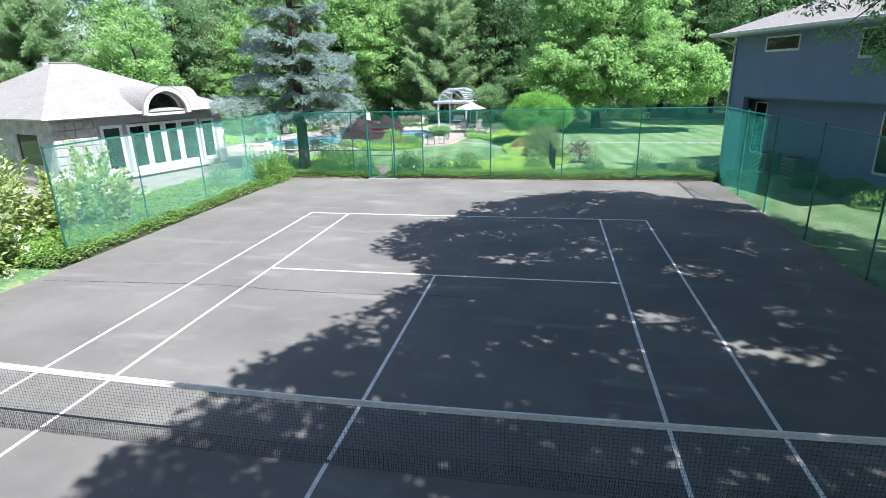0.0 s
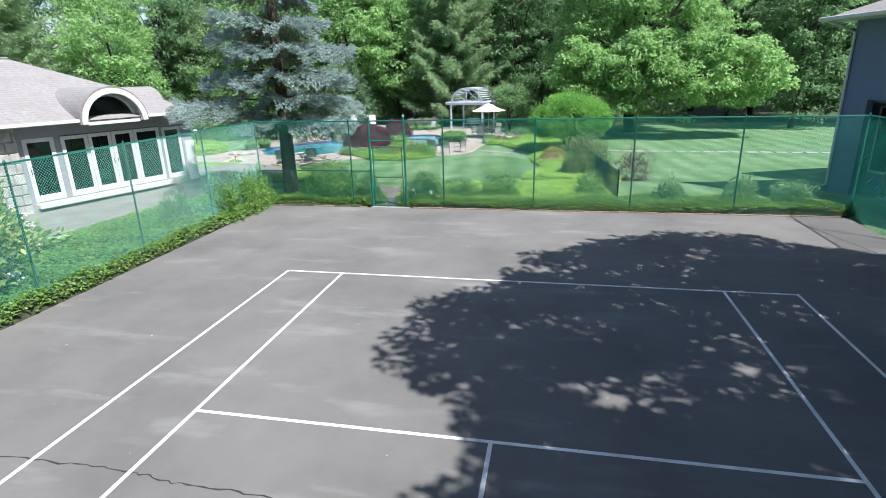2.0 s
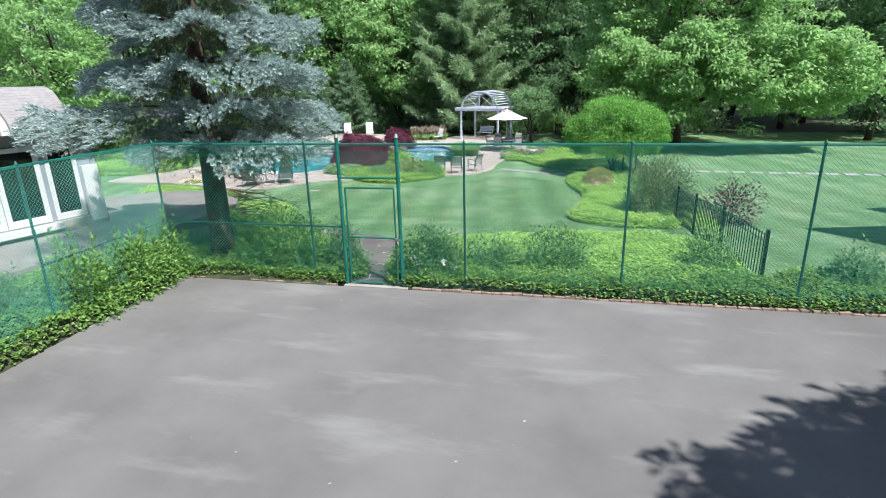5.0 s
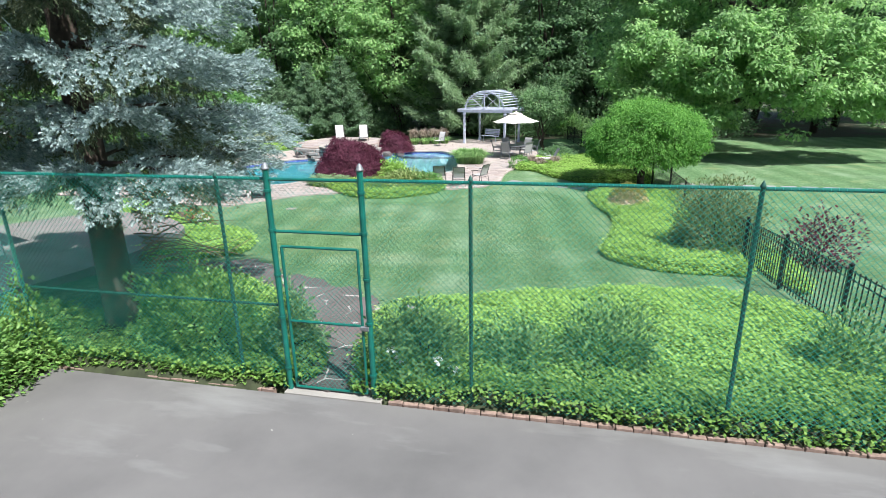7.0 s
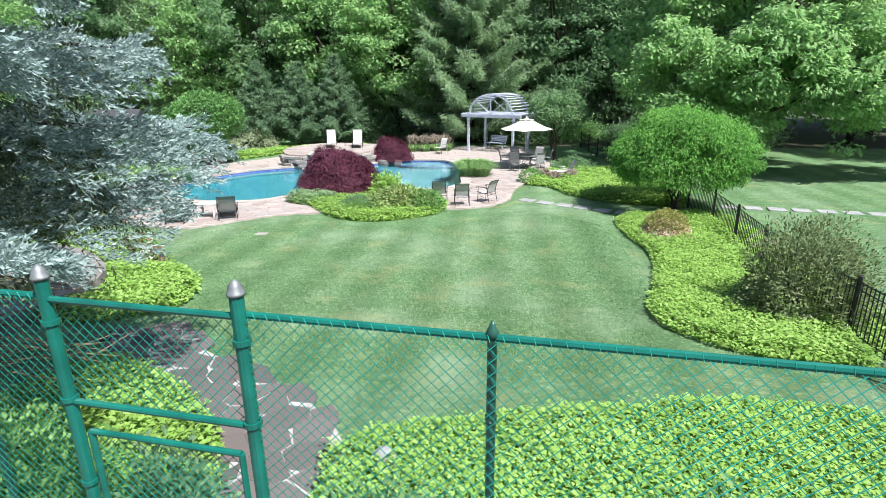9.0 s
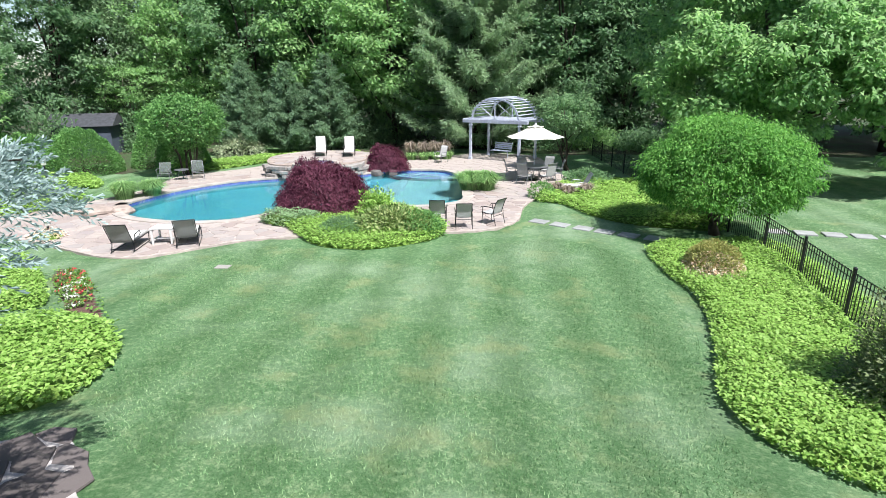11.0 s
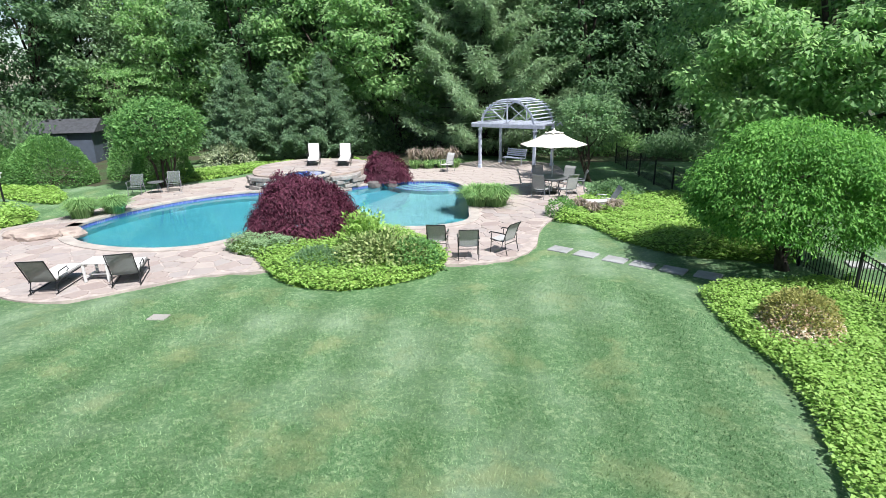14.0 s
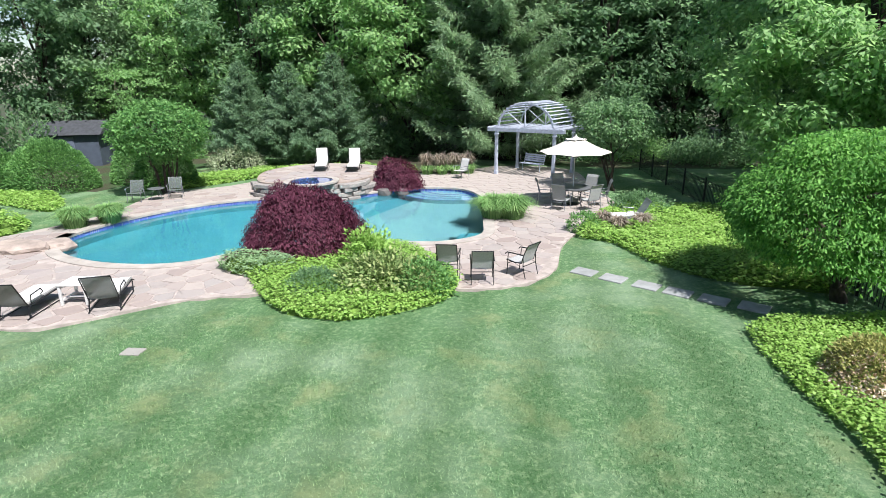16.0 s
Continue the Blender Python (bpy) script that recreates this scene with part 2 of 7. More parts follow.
k.bump(k.noise(3.2, 3.0, 0.5), 0.06, 0.05)
k = Mat("glass_dark")
k.col((0.012, 0.014, 0.014)).set(Roughness=0.04, Specular_IOR_Level=0.6)
k.bump(k.noise(0.9, 2.0), 0.05, 0.02)

leaf_mat("leaf_ivy", (0.050, 0.115, 0.026), (0.098, 0.190, 0.044), (0.175, 0.285, 0.075), 0.25, 0.4, 0.6)
leaf_mat("leaf_pachysandra", (0.118, 0.215, 0.048), (0.185, 0.310, 0.072), (0.27, 0.41, 0.120), 0.28, 0.4, 0.5)
# blue raised in the next two greens to stand for haze over the wood
leaf_mat("leaf_maple_green", (0.072, 0.140, 0.074), (0.126, 0.222, 0.116), (0.21, 0.325, 0.172), 0.45, 0.45, 0.25)
leaf_mat("leaf_light", (0.100, 0.195, 0.080), (0.175, 0.305, 0.128), (0.28, 0.425, 0.19), 0.42, 0.45, 0.3)
leaf_mat("leaf_grey_green", (0.085, 0.150, 0.080), (0.130, 0.208, 0.112), (0.175, 0.26, 0.145), 0.3, 0.6, 0.3)
# extra dark, barely translucent leaves, chosen to deepen the shade on the court
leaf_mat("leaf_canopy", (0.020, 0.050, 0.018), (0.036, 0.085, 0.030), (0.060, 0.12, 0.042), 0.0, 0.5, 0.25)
# bluer here too, haze of the far wood put into the colour
leaf_mat("leaf_dark", (0.068, 0.128, 0.074), (0.108, 0.195, 0.106), (0.17, 0.272, 0.148), 0.48, 0.45, 0.25)
leaf_mat("leaf_weeping", (0.032, 0.108, 0.022), (0.080, 0.212, 0.042), (0.165, 0.340, 0.080), 0.3, 0.5, 0.7)
leaf_mat("needle_pine", (0.12, 0.195, 0.110), (0.185, 0.275, 0.160), (0.25, 0.345, 0.21), 0.28, 0.6, 0.4)
leaf_mat("needle_hemlock", (0.060, 0.115, 0.070), (0.110, 0.185, 0.112), (0.175, 0.265, 0.155), 0.25, 0.6, 0.6)
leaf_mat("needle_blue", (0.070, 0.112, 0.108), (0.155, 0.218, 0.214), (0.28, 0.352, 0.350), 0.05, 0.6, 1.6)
leaf_mat("needle_olive", (0.030, 0.048, 0.028), (0.060, 0.085, 0.048), (0.110, 0.135, 0.078), 0.05, 0.6, 1.6)
leaf_mat("leaf_red", (0.030, 0.009, 0.018), (0.070, 0.017, 0.034), (0.125, 0.036, 0.062), 0.25, 0.5, 1.4)
leaf_mat("leaf_boxwood", (0.040, 0.105, 0.034), (0.085, 0.190, 0.060), (0.165, 0.310, 0.105), 0.3, 0.4, 0.8)
leaf_mat("leaf_climber", (0.050, 0.120, 0.032), (0.098, 0.200, 0.050), (0.18, 0.30, 0.088), 0.25, 0.4, 1.2)
leaf_mat("leaf_olive_grey", (0.055, 0.085, 0.038), (0.100, 0.140, 0.064), (0.17, 0.20, 0.10), 0.2, 0.6, 1.2)
leaf_mat("leaf_fence", (0.050, 0.105, 0.040), (0.085, 0.165, 0.058), (0.150, 0.245, 0.095), 0.2, 0.5, 0.9)
leaf_mat("leaf_rhodo", (0.070, 0.125, 0.040), (0.15, 0.22, 0.075), (0.29, 0.33, 0.15), 0.2, 0.55, 1.2)
leaf_mat("leaf_silver", (0.13, 0.17, 0.10), (0.25, 0.30, 0.19), (0.42, 0.45, 0.33), 0.2, 0.6, 1.0)
leaf_mat("leaf_juniper", (0.10, 0.17, 0.090), (0.16, 0.25, 0.130), (0.23, 0.33, 0.18), 0.15, 0.6, 1.2)
leaf_mat("leaf_olive", (0.105, 0.115, 0.034), (0.175, 0.185, 0.058), (0.25, 0.25, 0.09), 0.2, 0.55, 1.0)
leaf_mat("grass_blade", (0.085, 0.18, 0.060), (0.16, 0.285, 0.105), (0.26, 0.39, 0.17), 0.25, 0.5, 1.5)
leaf_mat("grass_dry", (0.15, 0.125, 0.10), (0.22, 0.185, 0.155), (0.30, 0.26, 0.225), 0.2, 0.7, 1.5)
leaf_mat("bloom_pink", (0.42, 0.27, 0.19), (0.55, 0.42, 0.34), (0.66, 0.57, 0.48), 0.2, 0.6, 1.5)
leaf_mat("bloom_white", (0.62, 0.58, 0.55), (0.75, 0.72, 0.70), (0.85, 0.84, 0.83), 0.2, 0.6, 1.5)
leaf_mat("bloom_red", (0.35, 0.02, 0.03), (0.5, 0.04, 0.06), (0.6, 0.12, 0.14), 0.2, 0.6, 1.5)

# ---- tools ----
rng = np.random.default_rng(7)


def mesh_obj(name, bm, mat, smooth=False):
    me = bpy.data.meshes.new(name)
    bm.to_mesh(me)
    bm.free()
    me.materials.append(MATS[mat])
    if smooth:
        me.polygons.foreach_set("use_smooth", [True] * len(me.polygons))
    return new(name, me)


def part(name, bm, mat, parent, label="", smooth=False):
    ob = mesh_obj(name, bm, mat, smooth)
    ob.parent = parent
    if label:
        ob["label"] = label
    return ob


def thing(name, label, category, group="", m=None, kind=""):
    ob = new(name)
    ob.empty_display_size = 0.1
    if m is not None:
        ob.matrix_basis = m
    return tagged(ob, label, category, group, kind)


def box(bm, lo, hi, bevel=0.0, m=None):
    """A box between two corners, its edges rounded by bevel."""
    vs = [bm.verts.new((x, y, z)) for x in (lo[0], hi[0]) for y in (lo[1], hi[1]) for z in (lo[2], hi[2])]
    fs = [bm.faces.new([vs[i] for i in q]) for q in ((0, 1, 3, 2), (4, 6, 7, 5), (0, 4, 5, 1), (2, 3, 7, 6), (0, 2, 6, 4), (1, 5, 7, 3))]
    if bevel:
        es = list({e for f in fs for e in f.edges})
        r = bmesh.ops.bevel(bm, geom=es, offset=bevel, segments=1, affect="EDGES")
        vs = list({v for f in r["faces"] for v in f.verts} | {v for v in vs if v.is_valid})
    if m is not None:
        bmesh.ops.transform(bm, matrix=m, verts=vs)
    return bm


def bm_box(lo, hi, bevel=0.01, m=None):
    return box(bmesh.new(), lo, hi, bevel, m)


def tube(bm, pts, radii, n=6, caps=True):
    """A round bar along points, with a radius at each."""
    pts = [Vector(p) for p in pts]
    if not hasattr(radii, "__len__"):
        radii = [radii] * len(pts)
    rings = []
    for i, p in enumerate(pts):
        d = (pts[min(i + 1, len(pts) - 1)] - pts[max(i - 1, 0)]).normalized()
        a = d.cross(Vector((0, 0, 1)) if abs(d.z) < 0.95 else Vector((1, 0, 0))).normalized()
        b = d.cross(a)
        rings.append([bm.verts.new(p + radii[i] * (math.cos(t) * a + math.sin(t) * b)) for t in [2 * math.pi * j / n for j in range(n)]])
    for r0, r1 in zip(rings, rings[1:]):
        for j in range(n):
            bm.faces.new((r0[j], r0[(j + 1) % n], r1[(j + 1) % n], r1[j]))
    if caps:
        bm.faces.new(rings[0][::-1])
        bm.faces.new(rings[-1])
    return bm


def bm_tube(pts, radii, n=6):
    return tube(bmesh.new(), pts, radii, n)


def quick_mesh(name, verts, quads, mat):
    """A mesh of many small quads."""
    verts, quads = np.asarray(verts, np.float32), np.asarray(quads, np.int32)
    me = bpy.data.meshes.new(name)
    me.vertices.add(len(verts))
    me.vertices.foreach_set("co", verts.ravel())
    n = len(quads)
    k = quads.shape[1]
    me.loops.add(n * k)
    me.loops.foreach_set("vertex_index", quads.ravel())
    me.polygons.add(n)
    me.polygons.foreach_set("loop_start", np.arange(0, n * k, k, dtype=np.int32))
    me.update(calc_edges=True)
    me.materials.append(MATS[mat])
    return me


def unit(v):
    return v / np.maximum(np.linalg.norm(v, axis=-1, keepdims=True), 1e-9)


def leaf_mesh(name, base, way, up, length, width, mat, tri=False):
    """Leaves: base points, the way they grow, the side that faces up; each a folded diamond of its own size, or a small triangle."""
    n = len(base)
    way = unit(way)
    side = unit(np.cross(way, up + 1e-4))
    nor = np.cross(side, way)
    L = np.broadcast_to(np.asarray(length, float), (n,))[:, None]
    W = np.broadcast_to(np.asarray(width, float), (n,))[:, None]
    if tri:
        v = np.stack([base, base + way * L * 0.7 + side * W * 0.6 + nor * W * 0.1, base + way * L - side * W * 0.4 - nor * W * 0.1], 1)
        return quick_mesh(name, v.reshape(-1, 3), np.arange(n * 3).reshape(-1, 3), mat)
    v = np.empty((n, 4, 3))
    v[:, 0] = base
    v[:, 1] = base + way * L * 0.45 + side * W * 0.5 + nor * W * 0.18
    v[:, 2] = base + way * L - nor * W * 0.15
    v[:, 3] = base + way * L * 0.45 - side * W * 0.5 + nor * W * 0.18
    return quick_mesh(name, v.reshape(-1, 3), np.arange(n * 4).reshape(-1, 4), mat)


def spline(pts, per=8, closed=True):
    """A smooth line through a few points of the plan."""
    p = np.array(pts, float)
    n = len(p)
    out = []
    for i in range(n if closed else n - 1):
        a, b, c, d = (p[(i + j) % n] for j in (-1, 0, 1, 2)) if closed else (p[max(0, min(n - 1, i + j))] for j in (-1, 0, 1, 2))
        for t in np.arange(per) / per:
            out.append(0.5 * (2 * b + (c - a) * t + (2 * a - 5 * b + 4 * c - d) * t * t + (3 * b - a - 3 * c + d) * t ** 3))
    if not closed:
        out.append(p[-1])
    return np.array(out)


def inside(poly, x, y):
    """Which points (x, y) lie in the closed line poly."""
    x, y = np.asarray(x, float), np.asarray(y, float)
    res = np.zeros(x.shape, bool)
    for (x0, y0), (x1, y1) in zip(poly, np.roll(poly, -1, 0)):
        if y0 != y1:
            res ^= ((y0 > y) != (y1 > y)) & (x < (x1 - x0) * (y - y0) / (y1 - y0) + x0)
    return res


def edge_dist(poly, x, y):
    """Distance of points to the closed line poly."""
    P = np.stack([np.asarray(x, float), np.asarray(y, float)], -1)
    best = np.full(P.shape[:-1], 1e9)
    for a, b in zip(poly, np.roll(poly, -1, 0)):
        d = b - a
        t = np.clip(((P - a) @ d) / max(d @ d, 1e-9), 0, 1)
        best = np.minimum(best, np.linalg.norm(P - a - t[..., None] * d, axis=-1))
    return best


def slab(name, poly, z0, z1, mat, bevel=0.0, hole=None):
    """A flat slab with the outline poly, from z0 to z1."""
    bm = bmesh.new()
    loops = [poly] if hole is None else [poly, hole]
    es = []
    for lp in loops:
        vs = [bm.verts.new((x, y, z1)) for x, y in lp]
        es += [bm.edges.new((a, b)) for a, b in zip(vs, vs[1:] + vs[:1])]
    bmesh.ops.triangle_fill(bm, use_beauty=True, use_dissolve=False, edges=es)
    r = bmesh.ops.extrude_face_region(bm, geom=list(bm.faces))
    vs = [g for g in r["geom"] if isinstance(g, bmesh.types.BMVert)]
    bmesh.ops.translate(bm, verts=vs, vec=(0, 0, z0 - z1))
    bmesh.ops.recalc_face_normals(bm, faces=bm.faces)
    return mesh_obj(name, bm, mat)


def ground_z(x, y):
    """Height of the lawn: level with the court, falling gently to the pool."""
    t = np.clip((np.asarray(y, float) - 19.5) / 12.0, 0, 1)
    return -0.85 * t * t * (3 - 2 * t)


def gz(x, y):
    return float(ground_z(x, y))


def hills(x, y, seed=0):
    """A soft unevenness of about one metre's scale, in -1 to 1."""
    x, y = np.asarray(x, float), np.asarray(y, float)
    s = seed * 1.7
    return (np.sin(1.3 * x + 0.7 * y + s) + np.sin(-0.8 * x + 1.7 * y + 2 * s) + np.sin(2.9 * x + 2.3 * y - s) * 0.6 + np.sin(4.3 * x - 3.9 * y + s) * 0.4) / 3


def scatter(poly, per_m2, gen=rng):
    """Random points in the outline poly."""
    lo, hi = poly.min(0), poly.max(0)
    n = int(per_m2 * (hi - lo).prod())
    p = gen.uniform(lo, hi, (n, 2))
    return p[inside(poly, p[:, 0], p[:, 1])]

# ---- plan ----
NET_Y, BASE_Y, HALF_W, SINGLE_W, SERVICE_Y = 0.0, 11.885, 5.485, 4.115, 6.40
COURT_L, COURT_R, COURT_BACK, COURT_FRONT = -9.45, 9.2, 18.3, -18.0
FENCE_L, FENCE_R, FENCE_BACK = -9.75, 9.3, 18.45

POOL = spline([(-21.7, 38.6), (-20.7, 37.1), (-19.2, 36.35), (-17.3, 36.2), (-15.6, 36.75), (-14.4, 38.3), (-12.8, 39.4), (-10.6, 40.2), (-8.8, 40.6), (-7.7, 41.7), (-7.9, 43.3), (-8.35, 45.3), (-8.9, 47.8), (-10.4, 49.6), (-12.9, 49.3), (-14.5, 47.6), (-16.2, 46.0), (-18.5, 45.5), (-20.3, 44.0), (-21.5, 41.5)])
PATIO = spline([(-25.5, 33.3), (-22.5, 33.2), (-20.2, 32.9), (-18.2, 32.35), (-16.6, 32.0), (-15.3, 32.4), (-13.7, 34.2), (-11.9, 35.2), (-9.5, 36.3), (-7.2, 36.7), (-6.1, 37.1), (-5.3, 37.9), (-4.95, 39.0), (-4.95, 41.0), (-4.6, 42.6), (-4.0, 44.5), (-3.2, 47.6), (-4.2, 51.5), (-5.6, 56.8), (-9.5, 57.6), (-12.3, 54.6), (-16.0, 53.2), (-20.6, 51.8), (-22.3, 48.0), (-24.2, 45.2), (-23.3, 41.5), (-23.8, 38.2), (-25.0, 36.0)])
TERRACE = spline([(-19.4, 46.3), (-18.0, 45.7), (-16.6, 46.2), (-15.3, 46.6), (-14.6, 47.9), (-14.7, 49.8), (-15.4, 51.6), (-17.5, 52.2), (-19.6, 51.6), (-20.6, 49.0)], 5)
PATIO_Z = -0.83
WATER_Z = -0.965


def ground_sheet():
    far = [-1500, -600, -250, -120]
    xs = np.array(far + list(np.arange(-80, -45, 2.5)) + list(np.arange(-45, -26, 1.0)) + list(np.arange(-26, 13, 0.3)) + list(np.arange(13, 60, 2.5)) + [120, 250, 600, 1500])
    ys = np.array(far + list(np.arange(-60, -2, 2.5)) + list(np.arange(-2, 60, 0.35)) + list(np.arange(60, 110, 2.5)) + [160, 300, 700, 1500])
    X, Y = np.meshgrid(xs, ys)
    Z = ground_z(X, Y) + 0.03 * hills(X * 0.35, Y * 0.35)
    Z = np.where(edge_dist(PATIO, X, Y) < 0.6, np.minimum(Z, PATIO_Z - 0.03), Z)
    Z = np.where(inside(PATIO, X, Y), PATIO_Z - 0.10, Z)
    Z = np.where(inside(POOL, X, Y) | (edge_dist(POOL, X, Y) < 0.5), -2.9, Z)
    court = (X > COURT_L - 0.1) & (X < COURT_R + 0.1) & (Y < COURT_BACK + 0.1)
    Z = np.where(court, -0.14, Z)
    Z += np.where(Y > 72, (Y - 72) * 0.02, 0) * (Y < 200)
    n, m = X.shape
    idx = np.arange(n * m).reshape(n, m)
    q = np.stack([idx[:-1, :-1], idx[:-1, 1:], idx[1:, 1:], idx[1:, :-1]], -1).reshape(-1, 4)
    me = quick_mesh("ground", np.stack([X, Y, Z], -1).reshape(-1, 3), q, "lawn")
    me.materials.append(MATS["leaf_litter"])
    cx = (X[:-1, :-1] + X[1:, 1:]).ravel() / 2
    cy = (Y[:-1, :-1] + Y[1:, 1:]).ravel() / 2
    wood = (cy > 59 + 1.5 * hills(cx * 0.3, cy * 0.3)) | ((cx < -27.5 + hills(cx, cy * 0.5)) & (cy > 45.5 + 0.12 * (cx + 27))) | (cx < -47) | (cx > 30) | (cy < -25)
    wood |= (cx < -12.5) & (cx > -24) & (cy > 51.8) & (cy > 53.5 + hills(cx, cy))
    me.polygons.foreach_set("material_index", wood.astype(np.int32))
    me.polygons.foreach_set("use_smooth", np.ones(len(q), bool))
    ob = new("ground", me)
    tagged(ob, "mown green lawn running into shaded woodland floor", "ground", kind="structure")


ground_sheet()


# ---- tennis court ----
def court():
    ob = mesh_obj("court", bm_box((COURT_L, COURT_FRONT, -0.12), (COURT_R, COURT_BACK, 0.0), 0.01), "court_surface")
    tagged(ob, "worn grey asphalt tennis court with pale smears", "tennis court", kind="structure")
    w = 0.055

    def line(x0, y0, x1, y1):
        part("court_line", bm_box((min(x0, x1) - (w / 2 if x0 == x1 else 0), min(y0, y1) - (w / 2 if y0 == y1 else 0), 0.0005), (max(x0, x1) + (w / 2 if x0 == x1 else 0), max(y0, y1) + (w / 2 if y0 == y1 else 0), 0.004), 0), "line_paint", ob)

    for s in (1, -1):
        line(-HALF_W - w / 2, s * BASE_Y, HALF_W + w / 2, s * BASE_Y)
        line(-SINGLE_W + w / 2, s * SERVICE_Y, SINGLE_W - w / 2, s * SERVICE_Y)
        line(0, s * (BASE_Y - w / 2), 0, s * (BASE_Y - 0.14))
        line(0, s * (SERVICE_Y - w / 2), 0, s * 0.03)
        for e in (1, -1):
            line(e * HALF_W, s * (BASE_Y - w / 2), e * HALF_W, s * 0.03)
            line(e * SINGLE_W, s * (BASE_Y - w / 2), e * SINGLE_W, s * 0.03)
    # settlement cracks
    for pts, wid in ((spline([(-9.2, 4.93), (-7.4, 5.03), (-5.6, 5.15), (-4.2, 5.17), (-3.4, 5.09), (-2.1, 5.07), (-0.8, 5.12), (0.2, 5.2), (1.25, 5.12)], 12, False), 0.011),
                     (spline([(7.5, 18.2), (7.9, 16.5), (8.3, 14.9)], 14, False), 0.016)):
        pts = pts + np.random.default_rng(3).normal(0, 0.014, pts.shape)
        bm = bmesh.new()
        g = np.random.default_rng(5)
        prev = None
        for i, p in enumerate(pts):
            d = pts[min(i + 1, len(pts) - 1)] - pts[max(i - 1, 0)]
            nrm = np.array([-d[1], d[0]]) / np.linalg.norm(d) * wid * g.uniform(0.35, 1.3)
            row = [bm.verts.new((*(p + nrm), 0.003)), bm.verts.new((*(p - nrm), 0.003))]
            if prev:
                bm.faces.new((prev[0], prev[1], row[1], row[0]))
            prev = row
        part("crack", bm, "crack", ob, "dark open crack")


court()


def tennis_net():
    th = thing("tennis_net", "black tennis net with double white top band", "tennis net", m=pose(0, NET_Y - 0.06, 0))
    half = 6.4
    xs = np.linspace(-half, half, 285)
    top = lambda x: 0.90 + 0.13 * (abs(x) / half) ** 1.6

    def cords(name, rows, r, lab=""):
        bm = bmesh.new()
        for pts in rows:
            tube(bm, pts, r, 3, False)
        part(name, bm, "net_cord", th, lab)

    cords("net_mesh", [[(x, 0.02 * math.sin(x * 9), 0.02), (x, 0, top(x))] for x in xs] + [[(x, 0.01 * math.sin(x * 3), top(x) * f + 0.02) for x in np.linspace(-half, half, 25)] for f in np.linspace(0.0, 0.97, 20)], 0.0016)
    cords("net_skirt", [[(x, -0.012, 0.015), (x + 0.02, -0.015, 0.27)] for x in np.linspace(-half, half, 420)] + [[(x, -0.014, 0.272 + 0.01 * math.sin(x * 1.3)) for x in np.linspace(-half, half, 40)]], 0.002, "doubled lower netting")
    for z0, z1 in ((-0.035, -0.004), (0.004, 0.035)):
        bm = bmesh.new()
        for x0, x1 in zip(np.linspace(-half, half, 41)[:-1], np.linspace(-half, half, 41)[1:]):
            lo = [bm.verts.new((x, y, top(x) + z)) for x in (x0, x1) for y in (-0.012, 0.012) for z in (z0, z1)]
            for q in ((0, 1, 5, 4), (2, 6, 7, 3), (1, 3, 7, 5), (0, 4, 6, 2)):
                bm.faces.new([lo[i] for i in q])
        bmesh.ops.remove_doubles(bm, verts=bm.verts, dist=0.0005)
        part("top_band", bm, "net_tape", th, "white canvas band")
    for s in (-1, 1):
        part("net_post", bm_tube([(s * (half + 0.05), 0, 0), (s * (half + 0.05), 0, 1.08)], 0.04, 10), "vinyl_green", th)


tennis_net()


# ---- chain-link fence ----
def fence_run(a, b, posts, brace=()):
    """A straight run of chain-link fence from a to b with posts at the given distances."""
    a, b = Vector((*a, 0)), Vector((*b, 0))
    L = (b - a).length
    d = (b - a).normalized()
    H = 2.94
    th = thing("chain_link_fence", "tall green vinyl chain-link fence with round posts", "fence", "court fences", Matrix.Translation(a) @ Matrix.Rotation(math.atan2(d.y, d.x), 4, "Z"))
    step, r = 0.071, 0.0026
    bm = bmesh.new()
    lo, hi = 0.03, H
    h = hi - lo
    off = 0.036
    n = int((L + h) / step)
    g = np.random.default_rng(int(L * 10))
    for s in (0, 1):
        for i in range(n + 1):
            x0 = -h + i * step
            p, q = [x0, lo], [x0 + h, hi]
            if p[0] < 0:
                p = [0, lo - x0]
            if q[0] > L:
                q = [L, hi - (q[0] - L)]
            if q[0] - p[0] < 0.05:
                continue
            if s:
                p, q = [L - p[0], p[1]], [L - q[0], q[1]]
            y = off + (0.003 if s else -0.003)
            tube(bm, [(p[0], y, p[1]), (q[0], y, q[1])], r, 3, False)
    part("chain_mesh", bm, "wire_green", th, "diamond wire mesh")
    bm = bmesh.new()
    for i in range(int(L / step)):
        x = (i + 0.5) * step
        tube(bm, [(x - 0.012, off, hi - 0.01), (x, off + 0.004, hi + 0.03)], 0.0027, 3, False)
    tagged(part("knuckle_row", bm, "wire_green", th), kind="stuff")
    part("top_rail", bm_tube([(0, 0, H), (L, 0, H)], 0.021, 8), "vinyl_teal", th)
    for x in posts:
        p = part("post", bm_tube([(x, 0, -0.1), (x, 0, H + 0.03)], 0.024, 10), "vinyl_green", th)
        part("post_cap", bm_tube([(x, 0, H + 0.0), (x, 0, H + 0.03), (x, 0, H + 0.045), (x, 0, H + 0.065), (x, 0, H + 0.085)], [0.03, 0.03, 0.022, 0.014, 0.006], 12), "vinyl_green", p, "", True)
        for z in np.linspace(0.5, 2.5, 4):
            part("tie_band", bm_tube([(x, 0, z - 0.012), (x, 0, z + 0.012)], 0.031, 10), "vinyl_green", p)
    for x0, x1, z in brace:
        part("brace_rail", bm_tube([(x0, 0, z), (x1, 0, z)], 0.019, 8), "vinyl_green", th)
    return th


